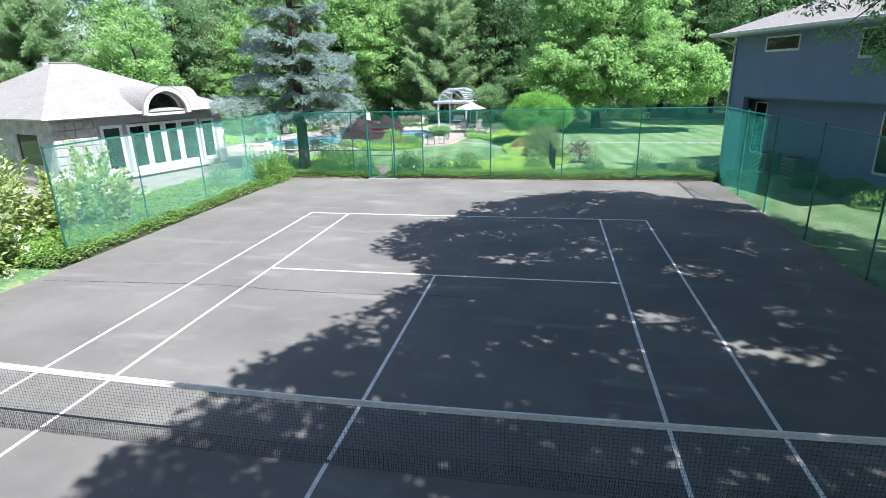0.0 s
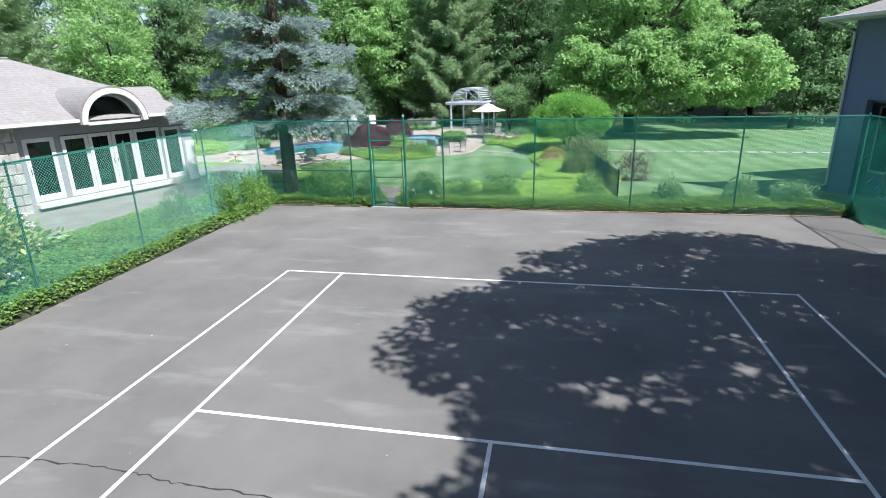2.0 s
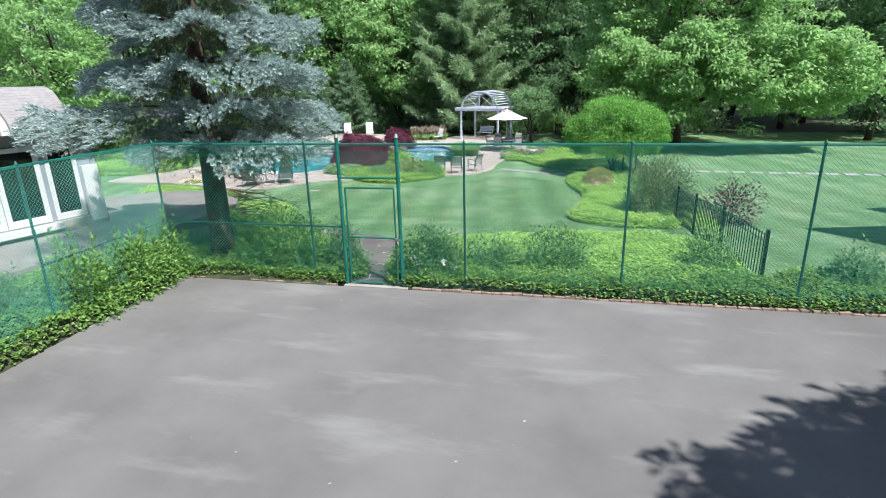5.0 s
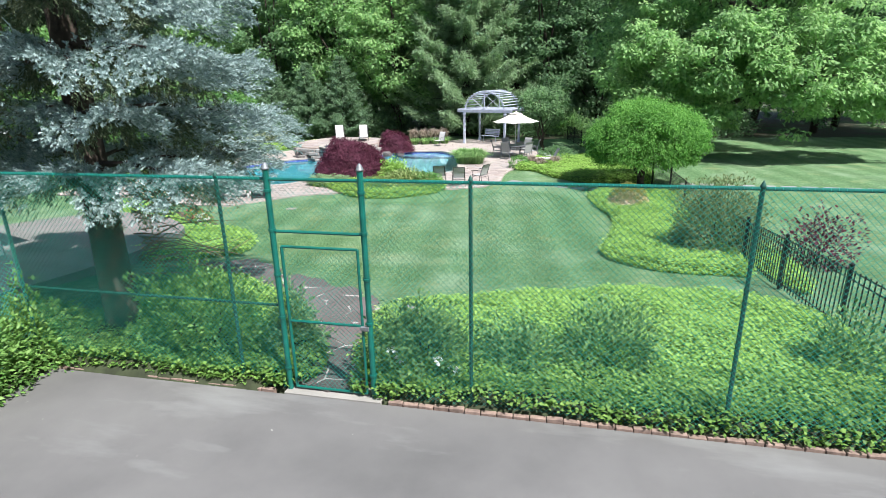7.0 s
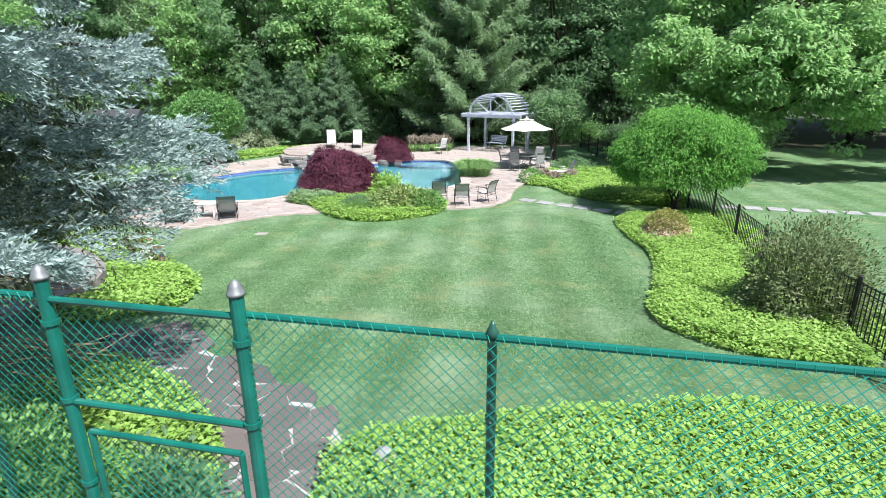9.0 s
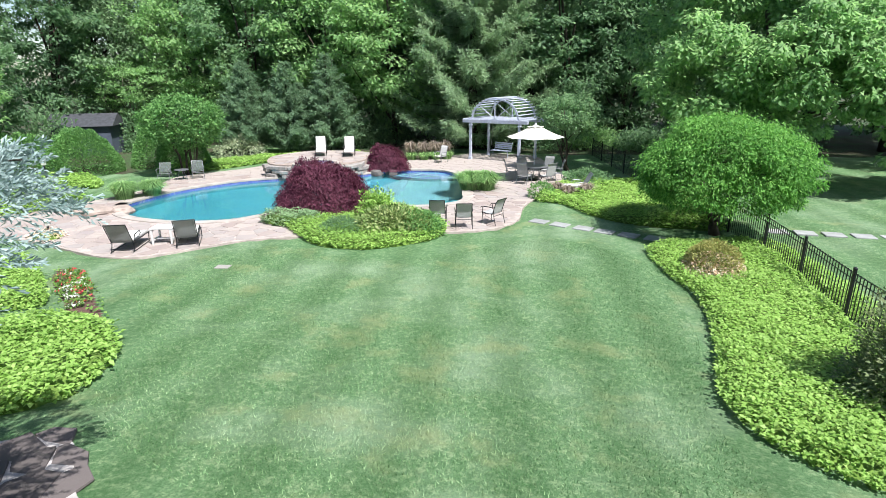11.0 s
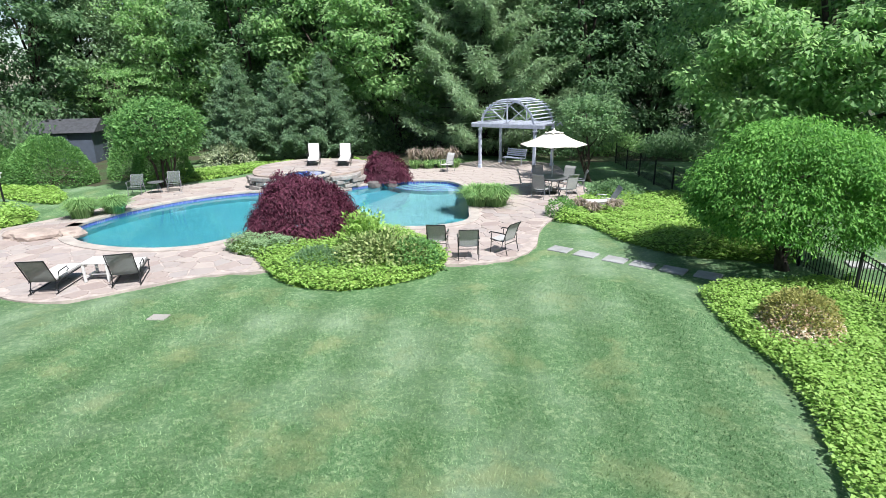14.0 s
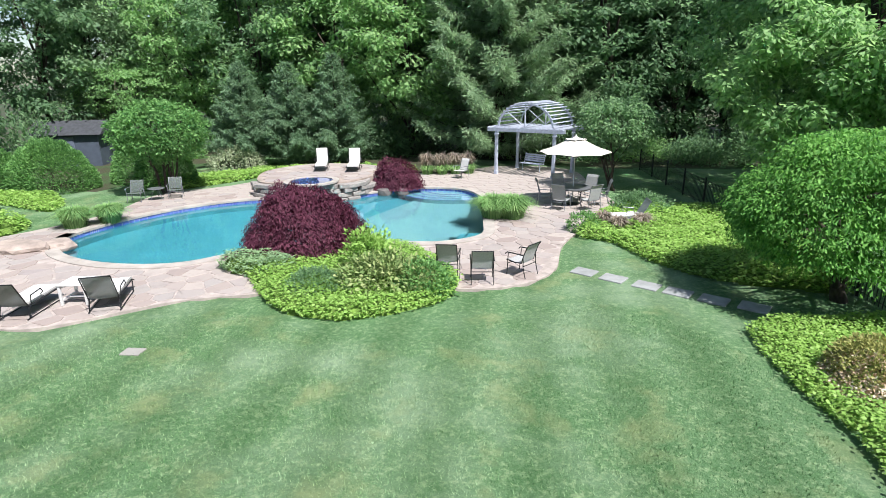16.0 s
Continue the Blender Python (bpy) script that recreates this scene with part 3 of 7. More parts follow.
GATE_L, GATE_R = -5.53, -4.31
fence_run((FENCE_R, FENCE_BACK), (GATE_R, FENCE_BACK), [0.0, 3.2, 6.25, 9.29, 12.3])
fence_run((GATE_L, FENCE_BACK), (FENCE_L, FENCE_BACK), [0.72, GATE_L - FENCE_L], [(0, GATE_L - FENCE_L, 1.25)])
fence_run((FENCE_L, FENCE_BACK), (FENCE_L, 6.25), [3.05, 6.1, 9.15, 12.2], [(0, 3.05, 1.25)])
fence_run((FENCE_R, -14.0), (FENCE_R, FENCE_BACK), [0, 3.05, 6.1, 9.15, 12.2, 15.25, 18.3, 21.35, 24.4, 27.4, 30.0])


def gate():
    th = thing("chain_link_gate", "narrow green chain-link gate with overhead panel", "gate", m=pose(GATE_L, FENCE_BACK - 0.03, 0))
    w = GATE_R - GATE_L
    for x in (0, w):
        p = part("gate_post", bm_tube([(x, 0, -0.1), (x, 0, 3.08)], 0.038, 12), "vinyl_teal", th)
        part("post_cap", bm_tube([(x, 0, 3.06), (x, 0, 3.075), (x, 0, 3.08), (x, 0, 3.11), (x, 0, 3.13), (x, 0, 3.145)], [0.047, 0.047, 0.042, 0.036, 0.022, 0.008], 16), "galvanised", p, "grey domed cap", True)
        for z in (0.35, 1.1, 1.7, 2.3, 2.8):
            part("tie_band", bm_tube([(x, 0, z - 0.015), (x, 0, z + 0.015)], 0.05, 12), "vinyl_teal", p)
    part("lintel_rail", bm_tube([(0, 0, 2.28), (w, 0, 2.28)], 0.021, 8), "vinyl_teal", th)
    part("top_rail", bm_tube([(0, 0, 2.94), (w, 0, 2.94)], 0.021, 8), "vinyl_teal", th)
    x0, x1, z0, z1 = 0.10, w - 0.1, 0.06, 2.08
    leaf = part("gate_leaf", bm_tube([(x0, 0, z0), (x0, 0, z1)], 0.021, 8), "vinyl_teal", th)
    for pts in ([(x0, 0, z1), (x1, 0, z1)], [(x1, 0, z1), (x1, 0, z0)], [(x1, 0, z0), (x0, 0, z0)], [(x0, 0, 1.05), (x1, 0, 1.05)]):
        part("gate_bar", bm_tube(pts, 0.019, 8), "vinyl_teal", leaf)
    bm = bmesh.new()
    for lo, hi in ((z0, z1), (2.28, 2.94)):
        h = hi - lo
        a, b = (x0, x1) if hi < 2.2 else (0, w)
        for s in (0, 1):
            for i in range(int((b - a + h) / 0.071)):
                q0 = a - h + i * 0.071
                p, q = [q0, lo], [q0 + h, hi]
                if p[0] < a:
                    p = [a, lo + a - q0]
                if q[0] > b:
                    q = [b, hi - (q[0] - b)]
                if q[0] - p[0] < 0.03:
                    continue
                if s:
                    p, q = [a + b - p[0], p[1]], [a + b - q[0], q[1]]
                tube(bm, [(p[0], 0.03 * 1, p[1]), (q[0], 0.03, q[1])], 0.0027, 3, False)
    part("chain_mesh", bm, "wire_green", th)
    part("latch", bm_box((x1 - 0.02, -0.05, 1.0), (x1 + 0.1, -0.01, 1.06), 0.008), "galvanised", th, "grey steel latch")
    sill = mesh_obj("threshold", bm_box((GATE_L - 0.05, COURT_BACK + 0.005, -0.1), (GATE_R + 0.12, FENCE_BACK + 0.22, 0.02), 0.01), "concrete")
    tagged(sill, "pale concrete threshold under the gate", "threshold", kind="structure")


gate()

# ---- patio, pool ----
patio = slab("patio", PATIO, PATIO_Z - 0.3, PATIO_Z, "mortar", hole=POOL)
tagged(patio, "irregular pinkish flagstone pool patio", "patio", kind="structure")
terrace = slab("terrace", TERRACE, -0.95, -0.14, "boulder")
tagged(terrace, "raised stone terrace with a rock face at the pool", "terrace", kind="structure")


def ring(poly, out):
    """poly moved outwards by out metres."""
    d = np.roll(poly, -1, 0) - np.roll(poly, 1, 0)
    nrm = unit(np.stack([d[:, 1], -d[:, 0]], -1))
    return poly + nrm * out


def pool():
    th = thing("swimming_pool", "curved blue swimming pool with pale stone coping", "pool")
    n = len(POOL)

    def wall(name, mat, z0, z1, off=0.0, lab=""):
        p = ring(POOL, off)
        bm = bmesh.new()
        lo = [bm.verts.new((x, y, z0)) for x, y in p]
        hi = [bm.verts.new((x, y, z1)) for x, y in p]
        for i in range(n):
            j = (i + 1) % n
            bm.faces.new((lo[i], lo[j], hi[j], hi[i]))
        part(name, bm, mat, th, lab, True)

    wall("tile_band", "pool_tile", WATER_Z - 0.22, PATIO_Z, -0.01, "blue glazed tile band")
    wall("pool_wall", "pool_plaster", -2.5, WATER_Z - 0.2, -0.012)
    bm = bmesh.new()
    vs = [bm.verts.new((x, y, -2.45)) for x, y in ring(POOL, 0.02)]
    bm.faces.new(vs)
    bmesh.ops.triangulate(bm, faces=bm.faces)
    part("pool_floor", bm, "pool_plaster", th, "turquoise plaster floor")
    # second floor whose colour carries the paler look of shallow water
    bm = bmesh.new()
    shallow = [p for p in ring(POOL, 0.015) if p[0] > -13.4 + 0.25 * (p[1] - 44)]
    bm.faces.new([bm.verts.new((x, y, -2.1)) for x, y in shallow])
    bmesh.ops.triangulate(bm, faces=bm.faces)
    part("shallow_floor", bm, "pool_plaster_sky_tint", th, "shallow-end floor tinted paler for sky reflection and thin water")
    bm = bmesh.new()
    vs = [bm.verts.new((x, y, WATER_Z)) for x, y in ring(POOL, -0.005)]
    bm.faces.new(vs)
    w = part("water", bm, "pool_water", th, "clear still water")
    w.visible_shadow = False
    # coping, one stone after another
    inn, out = ring(POOL, -0.04), ring(POOL, 0.36)
    k = 3
    for i in range(0, n, k):
        bm = bmesh.new()
        seg = [(i + j) % n for j in range(k + 1)]
        a, b = [inn[s] for s in seg], [out[s] for s in seg]
        sh = 0.012
        a[0], b[0] = a[0] + (a[1] - a[0]) * 0.03, b[0] + (b[1] - b[0]) * 0.03
        vt = [[bm.verts.new((*p, z)) for p in row] for row in (a, b) for z in (PATIO_Z - 0.05, PATIO_Z + 0.03)]
        for j in range(k):
            bm.faces.new((vt[1][j], vt[1][j + 1], vt[3][j + 1], vt[3][j]))
            bm.faces.new((vt[0][j], vt[0][j + 1], vt[1][j + 1], vt[1][j]))
            bm.faces.new((vt[3][j], vt[3][j + 1], vt[2][j + 1], vt[2][j]))
        bm.faces.new((vt[0][0], vt[1][0], vt[3][0], vt[2][0]))
        bm.faces.new((vt[0][k], vt[2][k], vt[3][k], vt[1][k]))
        bmesh.ops.recalc_face_normals(bm, faces=bm.faces)
        part("coping", bm, "coping_stone", th)
    # entry steps at the far end: curved treads with a dark tile nosing
    cx, cy = -11.0, 49.75
    for i in range(4):
        r = 2.3 - 0.42 * i
        z = WATER_Z - 0.34 + 0.085 * i
        arc = [(cx + r * math.cos(t), cy - r * 0.8 * math.sin(t)) for t in np.linspace(0.0, math.pi, 24)]
        bm = bmesh.new()
        lo = [bm.verts.new((*p, -2.2)) for p in arc]
        hi = [bm.verts.new((*p, z)) for p in arc]
        for a0, b0, a1, b1 in zip(lo, lo[1:], hi, hi[1:]):
            bm.faces.new((a0, b0, b1, a1))
        bm.faces.new(hi)
        st = part("step", bm, "pool_plaster_sky_tint", th, "curved underwater step")
        bm = bmesh.new()
        tube(bm, [(*p, z + 0.005) for p in arc], 0.05, 4, False)
        part("nosing", bm, "pool_tile", st, "dark blue tile nosing")
    for i in range(2):
        part("corner_step", bm_box((-8.6 + 0.3 * i, 41.5, -2.4), (-7.7, 42.5, WATER_Z - 0.25 + 0.18 * i), 0.03), "pool_plaster", th)


pool()

# ---- pool house: local x along the glazed front, y into the house ----
def wall_holes(bm, x0, x1, z0, z1, y0, y1, holes):
    """A wall from (x0, z0) to (x1, z1), y0 to y1 thick, with rectangular openings (x0, x1, z0, z1), sorted and apart."""
    x = x0
    for a, b, c, d in sorted(holes):
        if a > x:
            box(bm, (x, y0, z0), (a, y1, z1))
        if c > z0:
            box(bm, (a, y0, z0), (b, y1, c))
        if d < z1:
            box(bm, (a, y0, d), (b, y1, z1))
        x = b
    if x1 > x:
        box(bm, (x, y0, z0), (x1, y1, z1))
    return bm


def glazed_panel(th, name, x0, x1, z0, z1, y, frame=0.09, mat="white_paint", handle=0):
    """A framed pane; handle is the side on which a door's lever sits."""
    bm = bmesh.new()
    f = frame
    box(bm, (x0, y, z0), (x0 + f, y + 0.07, z1), 0.006)
    box(bm, (x1 - f, y, z0), (x1, y + 0.07, z1), 0.006)
    box(bm, (x0 + f, y, z1 - f), (x1 - f, y + 0.07, z1), 0.006)
    box(bm, (x0 + f, y, z0), (x1 - f, y + 0.07, z0 + f * 1.6), 0.006)
    fr = part(name, bm, mat, th, "white painted frame")
    part("pane", bm_box((x0 + f, y + 0.03, z0 + f * 1.6), (x1 - f, y + 0.045, z1 - f), 0), "glass_dark", fr)
    if handle:
        hx = x1 - f * 0.5 if handle > 0 else x0 + f * 0.5
        part("handle", bm_tube([(hx, y - 0.02, z0 + 0.98), (hx, y - 0.05, z0 + 1.05), (hx, y - 0.02, z0 + 1.16)], 0.014, 6), "frame_dark", fr)
    return fr


def arch_band(bm, cx, cz, r0, r1, y0, y1, n=24, a0=0.0, a1=math.pi):
    rows = []
    for t in np.linspace(a0, a1, n):
        c, s = math.cos(t), math.sin(t)
        rows.append([bm.verts.new((cx + r * c, y, cz + r * s)) for r, y in ((r0, y0), (r1, y0), (r1, y1), (r0, y1))])
    for p, q in zip(rows, rows[1:]):
        for i in range(4):
            j = (i + 1) % 4
            bm.faces.new((p[i], p[j], q[j], q[i]))
    bm.faces.new(rows[0])
    bm.faces.new(rows[-1][::-1])
    bmesh.ops.recalc_face_normals(bm, faces=bm.faces)
    return bm


def pool_house():
    m = Matrix(((0.32, -0.947, 0, -16.15), (0.947, 0.32, 0, 19.35), (0, 0, 1, 0), (0, 0, 0, 1)))
    th = thing("pool_house", "low grey pool house with hipped shingle roof and arched dormer", "house", m=m)
    F, E = 0.42, 3.05
    x0, x1, dep = -5.35, 3.15, 11.0
    holes = [(-3.35, -2.35, F, 2.62), (-2.15, 1.65, F, 2.62), (1.78, 2.62, F, 2.55)]
    part("front_wall", wall_holes(bmesh.new(), -3.5, x1, 0.0, E, 0.0, 0.22, holes), "stucco_grey", th, "grey stucco wall")
    part("stone_wall", bm_box((x0, -0.06, 0.0), (-3.5, 0.22, E - 0.02), 0.02), "stone_veneer", th, "pale stone-clad corner")
    g = np.random.default_rng(8)
    stones = []
    for r in range(8):
        z = 0.05 + r * 0.36
        x = x0
        while x < -3.55:
            w = min(g.uniform(0.3, 0.7), -3.52 - x)
            if w > 0.1:
                stones.append((x, z, w, 0.36))
            x += w
    sw = th.children[-1]
    for x, z, w, h in stones:
        part("stone", bm_box((x + 0.012, -0.10 - g.uniform(0, 0.03), z + 0.012), (x + w - 0.012, -0.058, z + h - 0.012), 0.02), "stone_veneer", sw)
    part("side_wall", bm_box((x1 - 0.22, 0.22, 0.0), (x1, dep, E)), "stucco_grey", th)
    bm = wall_holes(bmesh.new(), 0.22, dep, 0.0, E, 0.0, 0.2, [(1.2, 3.0, 1.1, 2.4)])
    bmesh.ops.transform(bm, matrix=Matrix(((0, 1, 0, x0), (1, 0, 0, 0), (0, 0, 1, 0), (0, 0, 0, 1))), verts=bm.verts)
    bmesh.ops.recalc_face_normals(bm, faces=bm.faces)
    part("end_wall", bm, "stone_veneer", th)
    part("window", bm_box((x0 + 0.05, 1.2, 1.1), (x0 + 0.1, 3.0, 2.4), 0), "glass_dark", th)
    part("back_wall", bm_box((x0 + 0.2, dep - 0.2, 0.0), (x1 - 0.22, dep, E)), "stucco_grey", th)
    part("plinth", bm_box((x0 - 0.02, -0.12, -0.1), (x1 + 0.02, dep, F - 0.02), 0.01), "concrete", th)
    part("interior_floor", bm_box((x0 + 0.2, 0.22, F - 0.1), (x1 - 0.22, dep - 0.2, F), 0), "concrete", th)
    part("ceiling_panel", bm_box((x0 + 0.2, 0.22, E - 0.1), (x1 - 0.22, dep - 0.2, E - 0.04), 0), "stucco_grey", th)
    glazed_panel(th, "side_door", -3.35, -2.35, F, 2.62, -0.02, 0.14, handle=-1)
    for a, b, h in ((-2.15, -1.2, 0), (-1.2, -0.33, 1), (-0.33, 0.54, -1), (0.54, 1.65, 0)):
        glazed_panel(th, "french_door" if h else "sidelight", a + 0.01, b - 0.01, F, 2.60, -0.04, 0.13, handle=h)
    glazed_panel(th, "window_frame", 1.78, 2.62, F, 2.55, -0.02, 0.12)
    part("door_sill", bm_box((-3.4, -0.35, F - 0.2), (1.8, -0.02, F - 0.03), 0.02), "white_paint", th, "white threshold")
    part("white_pier", bm_box((2.68, -0.14, F - 0.2), (3.13, -0.002, 1.9), 0.01), "white_paint", th)
    # eave board and gutter
    part("soffit", bm_box((x0 - 0.45, -0.55, E), (x1 + 0.45, dep + 0.45, E + 0.05), 0.0), "white_paint", th)
    part("gutter", bm_box((x0 - 0.5, -0.66, E + 0.0), (-1.63, -0.553, E + 0.12), 0.02), "white_paint", th)
    part("gutter", bm_box((0.93, -0.66, E + 0.0), (x1 + 0.5, -0.553, E + 0.12), 0.02), "white_paint", th)
    # hipped roof
    bm = bmesh.new()
    z = E + 0.06
    e = [bm.verts.new(p) for p in ((x0 - 0.5, -0.62, z), (x1 + 0.5, -0.62, z), (x1 + 0.5, dep + 0.5, z), (x0 - 0.5, dep + 0.5, z))]
    r = [bm.verts.new((-2.1, 5.4, 5.45)), bm.verts.new((-0.9, 5.4, 5.45))]
    for q in ((e[0], e[1], r[1], r[0]), (e[1], e[2], r[1]), (e[2], e[3], r[0], r[1]), (e[3], e[0], r[0]), (e[3], e[2], e[1], e[0])):
        bm.faces.new(q)
    part("roof", bm, "roof_courses", th, "grey-beige asphalt shingle roof")
    part("ridge_cap", bm_box((-2.15, 5.3, 5.43), (-0.85, 5.5, 5.5), 0.02), "roof_courses", th)
    part("chimney", bm_box((-1.6, 7.2, 4.4), (-0.9, 7.8, 5.55), 0.02), "stone_veneer", th, "small stone chimney")
    part("chimney_pot", bm_tube([(-1.25, 7.5, 5.5), (-1.25, 7.5, 5.85)], 0.14, 10), "galvanised", th)
    # arched dormer over the doors
    cx, cz, R = -0.36, 2.98, 1.26
    part("dormer_roof", arch_band(bmesh.new(), cx, cz, R - 0.06, R + 0.03, -0.7, 3.2, 28), "roof_courses", th, "curved shingle dormer roof")
    part("arch_trim", arch_band(bmesh.new(), cx, cz, R - 0.22, R - 0.03, -0.74, -0.60, 28), "white_paint", th, "white arched trim")
    part("arch_soffit", arch_band(bmesh.new(), cx, cz, R - 0.24, R - 0.07, -0.60, 0.05, 28), "stucco_grey", th)
    part("arch_frame", arch_band(bmesh.new(), cx, cz + 0.02, R - 0.34, R - 0.25, -0.36, -0.22, 28), "white_paint", th, "white arched window frame")
    bm = bmesh.new()
    vs = [bm.verts.new((cx + (R - 0.30) * math.cos(t), -0.27, cz + (R - 0.30) * math.sin(t))) for t in np.linspace(0, math.pi, 24)]
    bm.faces.new(vs)
    part("arch_pane", bm, "glass_dark", th, "half-round window")
    part("arch_sill", bm_box((cx - R + 0.26, -0.58, cz - 0.06), (cx + R - 0.26, -0.2, cz + 0.07), 0.01), "white_paint", th)
    bm = arch_band(bmesh.new(), 0, cz, 0.02, 1.22, 0.0, 4.6, 20)
    bmesh.ops.transform(bm, matrix=Matrix(((0, -1, 0, x1 + 0.55), (1, 0, 0, 3.4), (0, 0, 1, 0), (0, 0, 0, 1))), verts=bm.verts)
    part("side_dormer", bm, "roof_courses", th, "curved side dormer")


k = Mat("roof_courses")
sep = k.node("ShaderNodeSeparateXYZ")
k.link(k.co, sep.inputs[0])
saw = k.math("FRACT", k.math("MULTIPLY", sep.outputs[2], 13.0))
c = k.ramp(k.noise(7.0, 3.0, 0.6), [(0.3, (0.195, 0.190, 0.194)), (0.7, (0.265, 0.257, 0.262))])
c = k.mix(c, (0.19, 0.18, 0.172), k.ramp(k.noise(0.9, 4.0), [(0.45, (0, 0, 0)), (0.75, (0.5, 0.5, 0.5))]))
c = k.mix(c, (0.12, 0.115, 0.115), k.ramp(saw, [(0.0, (0.55, 0.55, 0.55)), (0.22, (0, 0, 0))]))
k.col(c).set(Roughness=0.9).bump(k.math("ADD", saw, k.noise(40.0, 2.0)), 0.6, 0.02)
pool_house()


def house_patio():
    poly = spline([(-14.2, 4.0), (-14.0, 9.0), (-13.8, 14.0), (-13.5, 17.0), (-13.2, 19.6), (-12.4, 22.5), (-12.6, 25.6), (-16.0, 27.0), (-19.0, 24.0), (-21.0, 16.0), (-21.0, 6.0)], 5)
    ob = slab("house_patio", poly, -0.4, 0.10, "terrace_concrete")
    tagged(ob, "pale concrete terrace before the pool house", "patio", kind="structure")


house_patio()


# ---- tall house on the other side: local x along the wall that faces the court, y into the house ----
def blue_house():
    th = thing("blue_house", "two-storey blue-grey house with overhanging upper floor", "house", m=pose(10.9, 22.9, 0, 0, 0, -70))
    x0, x1, dep, E = -0.5, 10.5, 9.0, 5.75
    B = "wall_blue_grey"
    part("upper_wall", wall_holes(bmesh.new(), x0, x1, 3.15, E, 0.0, 0.25, [(1.42, 3.28, 4.99, 5.6), (6.0, 7.4, 4.6, 5.6)]), B, th, "blue-grey stucco wall")
    part("corner_pier", bm_box((x0, 0.0, -0.6), (0.5, 0.25, 3.15), 0), B, th)
    part("side_wall", bm_box((x0, 0.25, -1.0), (x0 + 0.25, dep, E), 0), B, th)
    part("overhang_floor", bm_box((x0 + 0.25, 0.253, 3.05), (x1, 0.9, 3.15), 0), B, th)
    part("lower_wall", wall_holes(bmesh.new(), x0 + 0.25, x1, -0.6, 3.05, 0.9, 1.1, [(0.22, 0.98, 0.57, 2.9), (6.6, 7.5, 0.6, 2.8)]), B, th, "recessed blue-grey lower wall")
    part("end_wall", bm_box((x1 - 0.25, 1.1, -0.6), (x1, dep, E), 0), B, th)
    part("back_wall", bm_box((x0 + 0.25, dep - 0.25, -1.0), (x1 - 0.25, dep, E), 0), B, th)
    part("interior_floor", bm_box((x0 + 0.25, 1.1, -0.3), (x1 - 0.25, dep - 0.25, -0.1), 0), "concrete", th)
    # unseen wing, added for the second wedge of the house's shadow
    part("rear_wing", bm_box((-3.6, 4.8, -1.0), (x0 - 0.003, dep, 5.3), 0.01), B, th, "blue-grey wing behind")
    glazed_panel(th, "window", 1.42, 3.28, 4.99, 5.6, -0.03, 0.06)
    glazed_panel(th, "window", 6.0, 7.4, 4.6, 5.6, -0.03, 0.06)
    glazed_panel(th, "window", 0.22, 0.98, 0.57, 2.9, 0.87, 0.06)
    glazed_panel(th, "window", 6.6, 7.5, 0.6, 2.8, 0.87, 0.06)
    # eaves and hip roof
    part("soffit", bm_box((x0 - 0.55, -0.9, E), (x1 + 0.8, dep + 0.8, E + 0.06), 0), "white_paint", th)
    part("gutter", bm_box((x0 - 0.6, -1.02, E + 0.02), (x1 + 0.8, -0.903, E + 0.15), 0.02), "white_paint", th, "white gutter")
    part("gutter", bm_box((x0 - 0.67, -0.9, E + 0.02), (x0 - 0.553, dep + 0.8, E + 0.15), 0.02), "white_paint", th, "white gutter")
    part("wing_soffit", bm_box((-4.2, 4.2, 5.3), (x0 - 0.7, dep + 0.6, 5.4), 0.01), "white_paint", th)

    def hip(name, a, b, z, top, inset):
        bm = bmesh.new()
        e = [bm.verts.new(p) for p in ((a[0], a[1], z), (b[0], a[1], z), (b[0], b[1], z), (a[0], b[1], z))]
        r = [bm.verts.new((a[0] + inset, (a[1] + b[1]) / 2, top)), bm.verts.new((b[0] - inset, (a[1] + b[1]) / 2, top))]
        for q in ((e[0], e[1], r[1], r[0]), (e[1], e[2], r[1]), (e[2], e[3], r[0], r[1]), (e[3], e[0], r[0]), (e[3], e[2], e[1], e[0])):
            bm.faces.new(q)
        part(name, bm, "roof_courses", th, "grey shingle roof")

    hip("roof", (x0 - 0.62, -0.97), (x1 + 0.85, dep + 0.85), E + 0.07, 8.0, 4.8)
    hip("wing_roof", (-4.25, 4.15), (x0 + 0.6, dep + 0.65), 5.41, 6.4, 1.6)
    part("downspout", bm_tube([(x0 - 0.35, -0.96, E + 0.05), (x0 - 0.2, -0.5, E - 0.15), (x0 + 0.04, -0.06, E - 0.4), (x0 + 0.04, -0.06, 0.05), (x0 - 0.25, -0.3, -0.12)], 0.045, 8), "white_paint", th, "white downspout")


blue_house()


def air_conditioner(x, y):
    th = thing("air_conditioner", "dark outdoor air-conditioning unit by the house", "air conditioner", "air conditioners", pose(x, y, -0.02, 0, 0, -70))
    body = part("casing", bm_box((-0.38, -0.38, 0.05), (0.38, 0.38, 0.85), 0.03), "frame_grey", th)
    for i in range(12):
        part("louvre", bm_box((-0.34, -0.395, 0.12 + 0.055 * i), (0.34, -0.375, 0.145 + 0.055 * i), 0.003), "frame_dark", body)
    part("fan_grille", bm_tube([(0, 0, 0.85), (0, 0, 0.89)], 0.3, 16), "frame_dark", th)
    part("pad", bm_box((-0.45, -0.45, -0.1), (0.45, 0.45, 0.05), 0.01), "concrete", th)


air_conditioner(11.9, 21.0)
air_conditioner(12.45, 19.5)

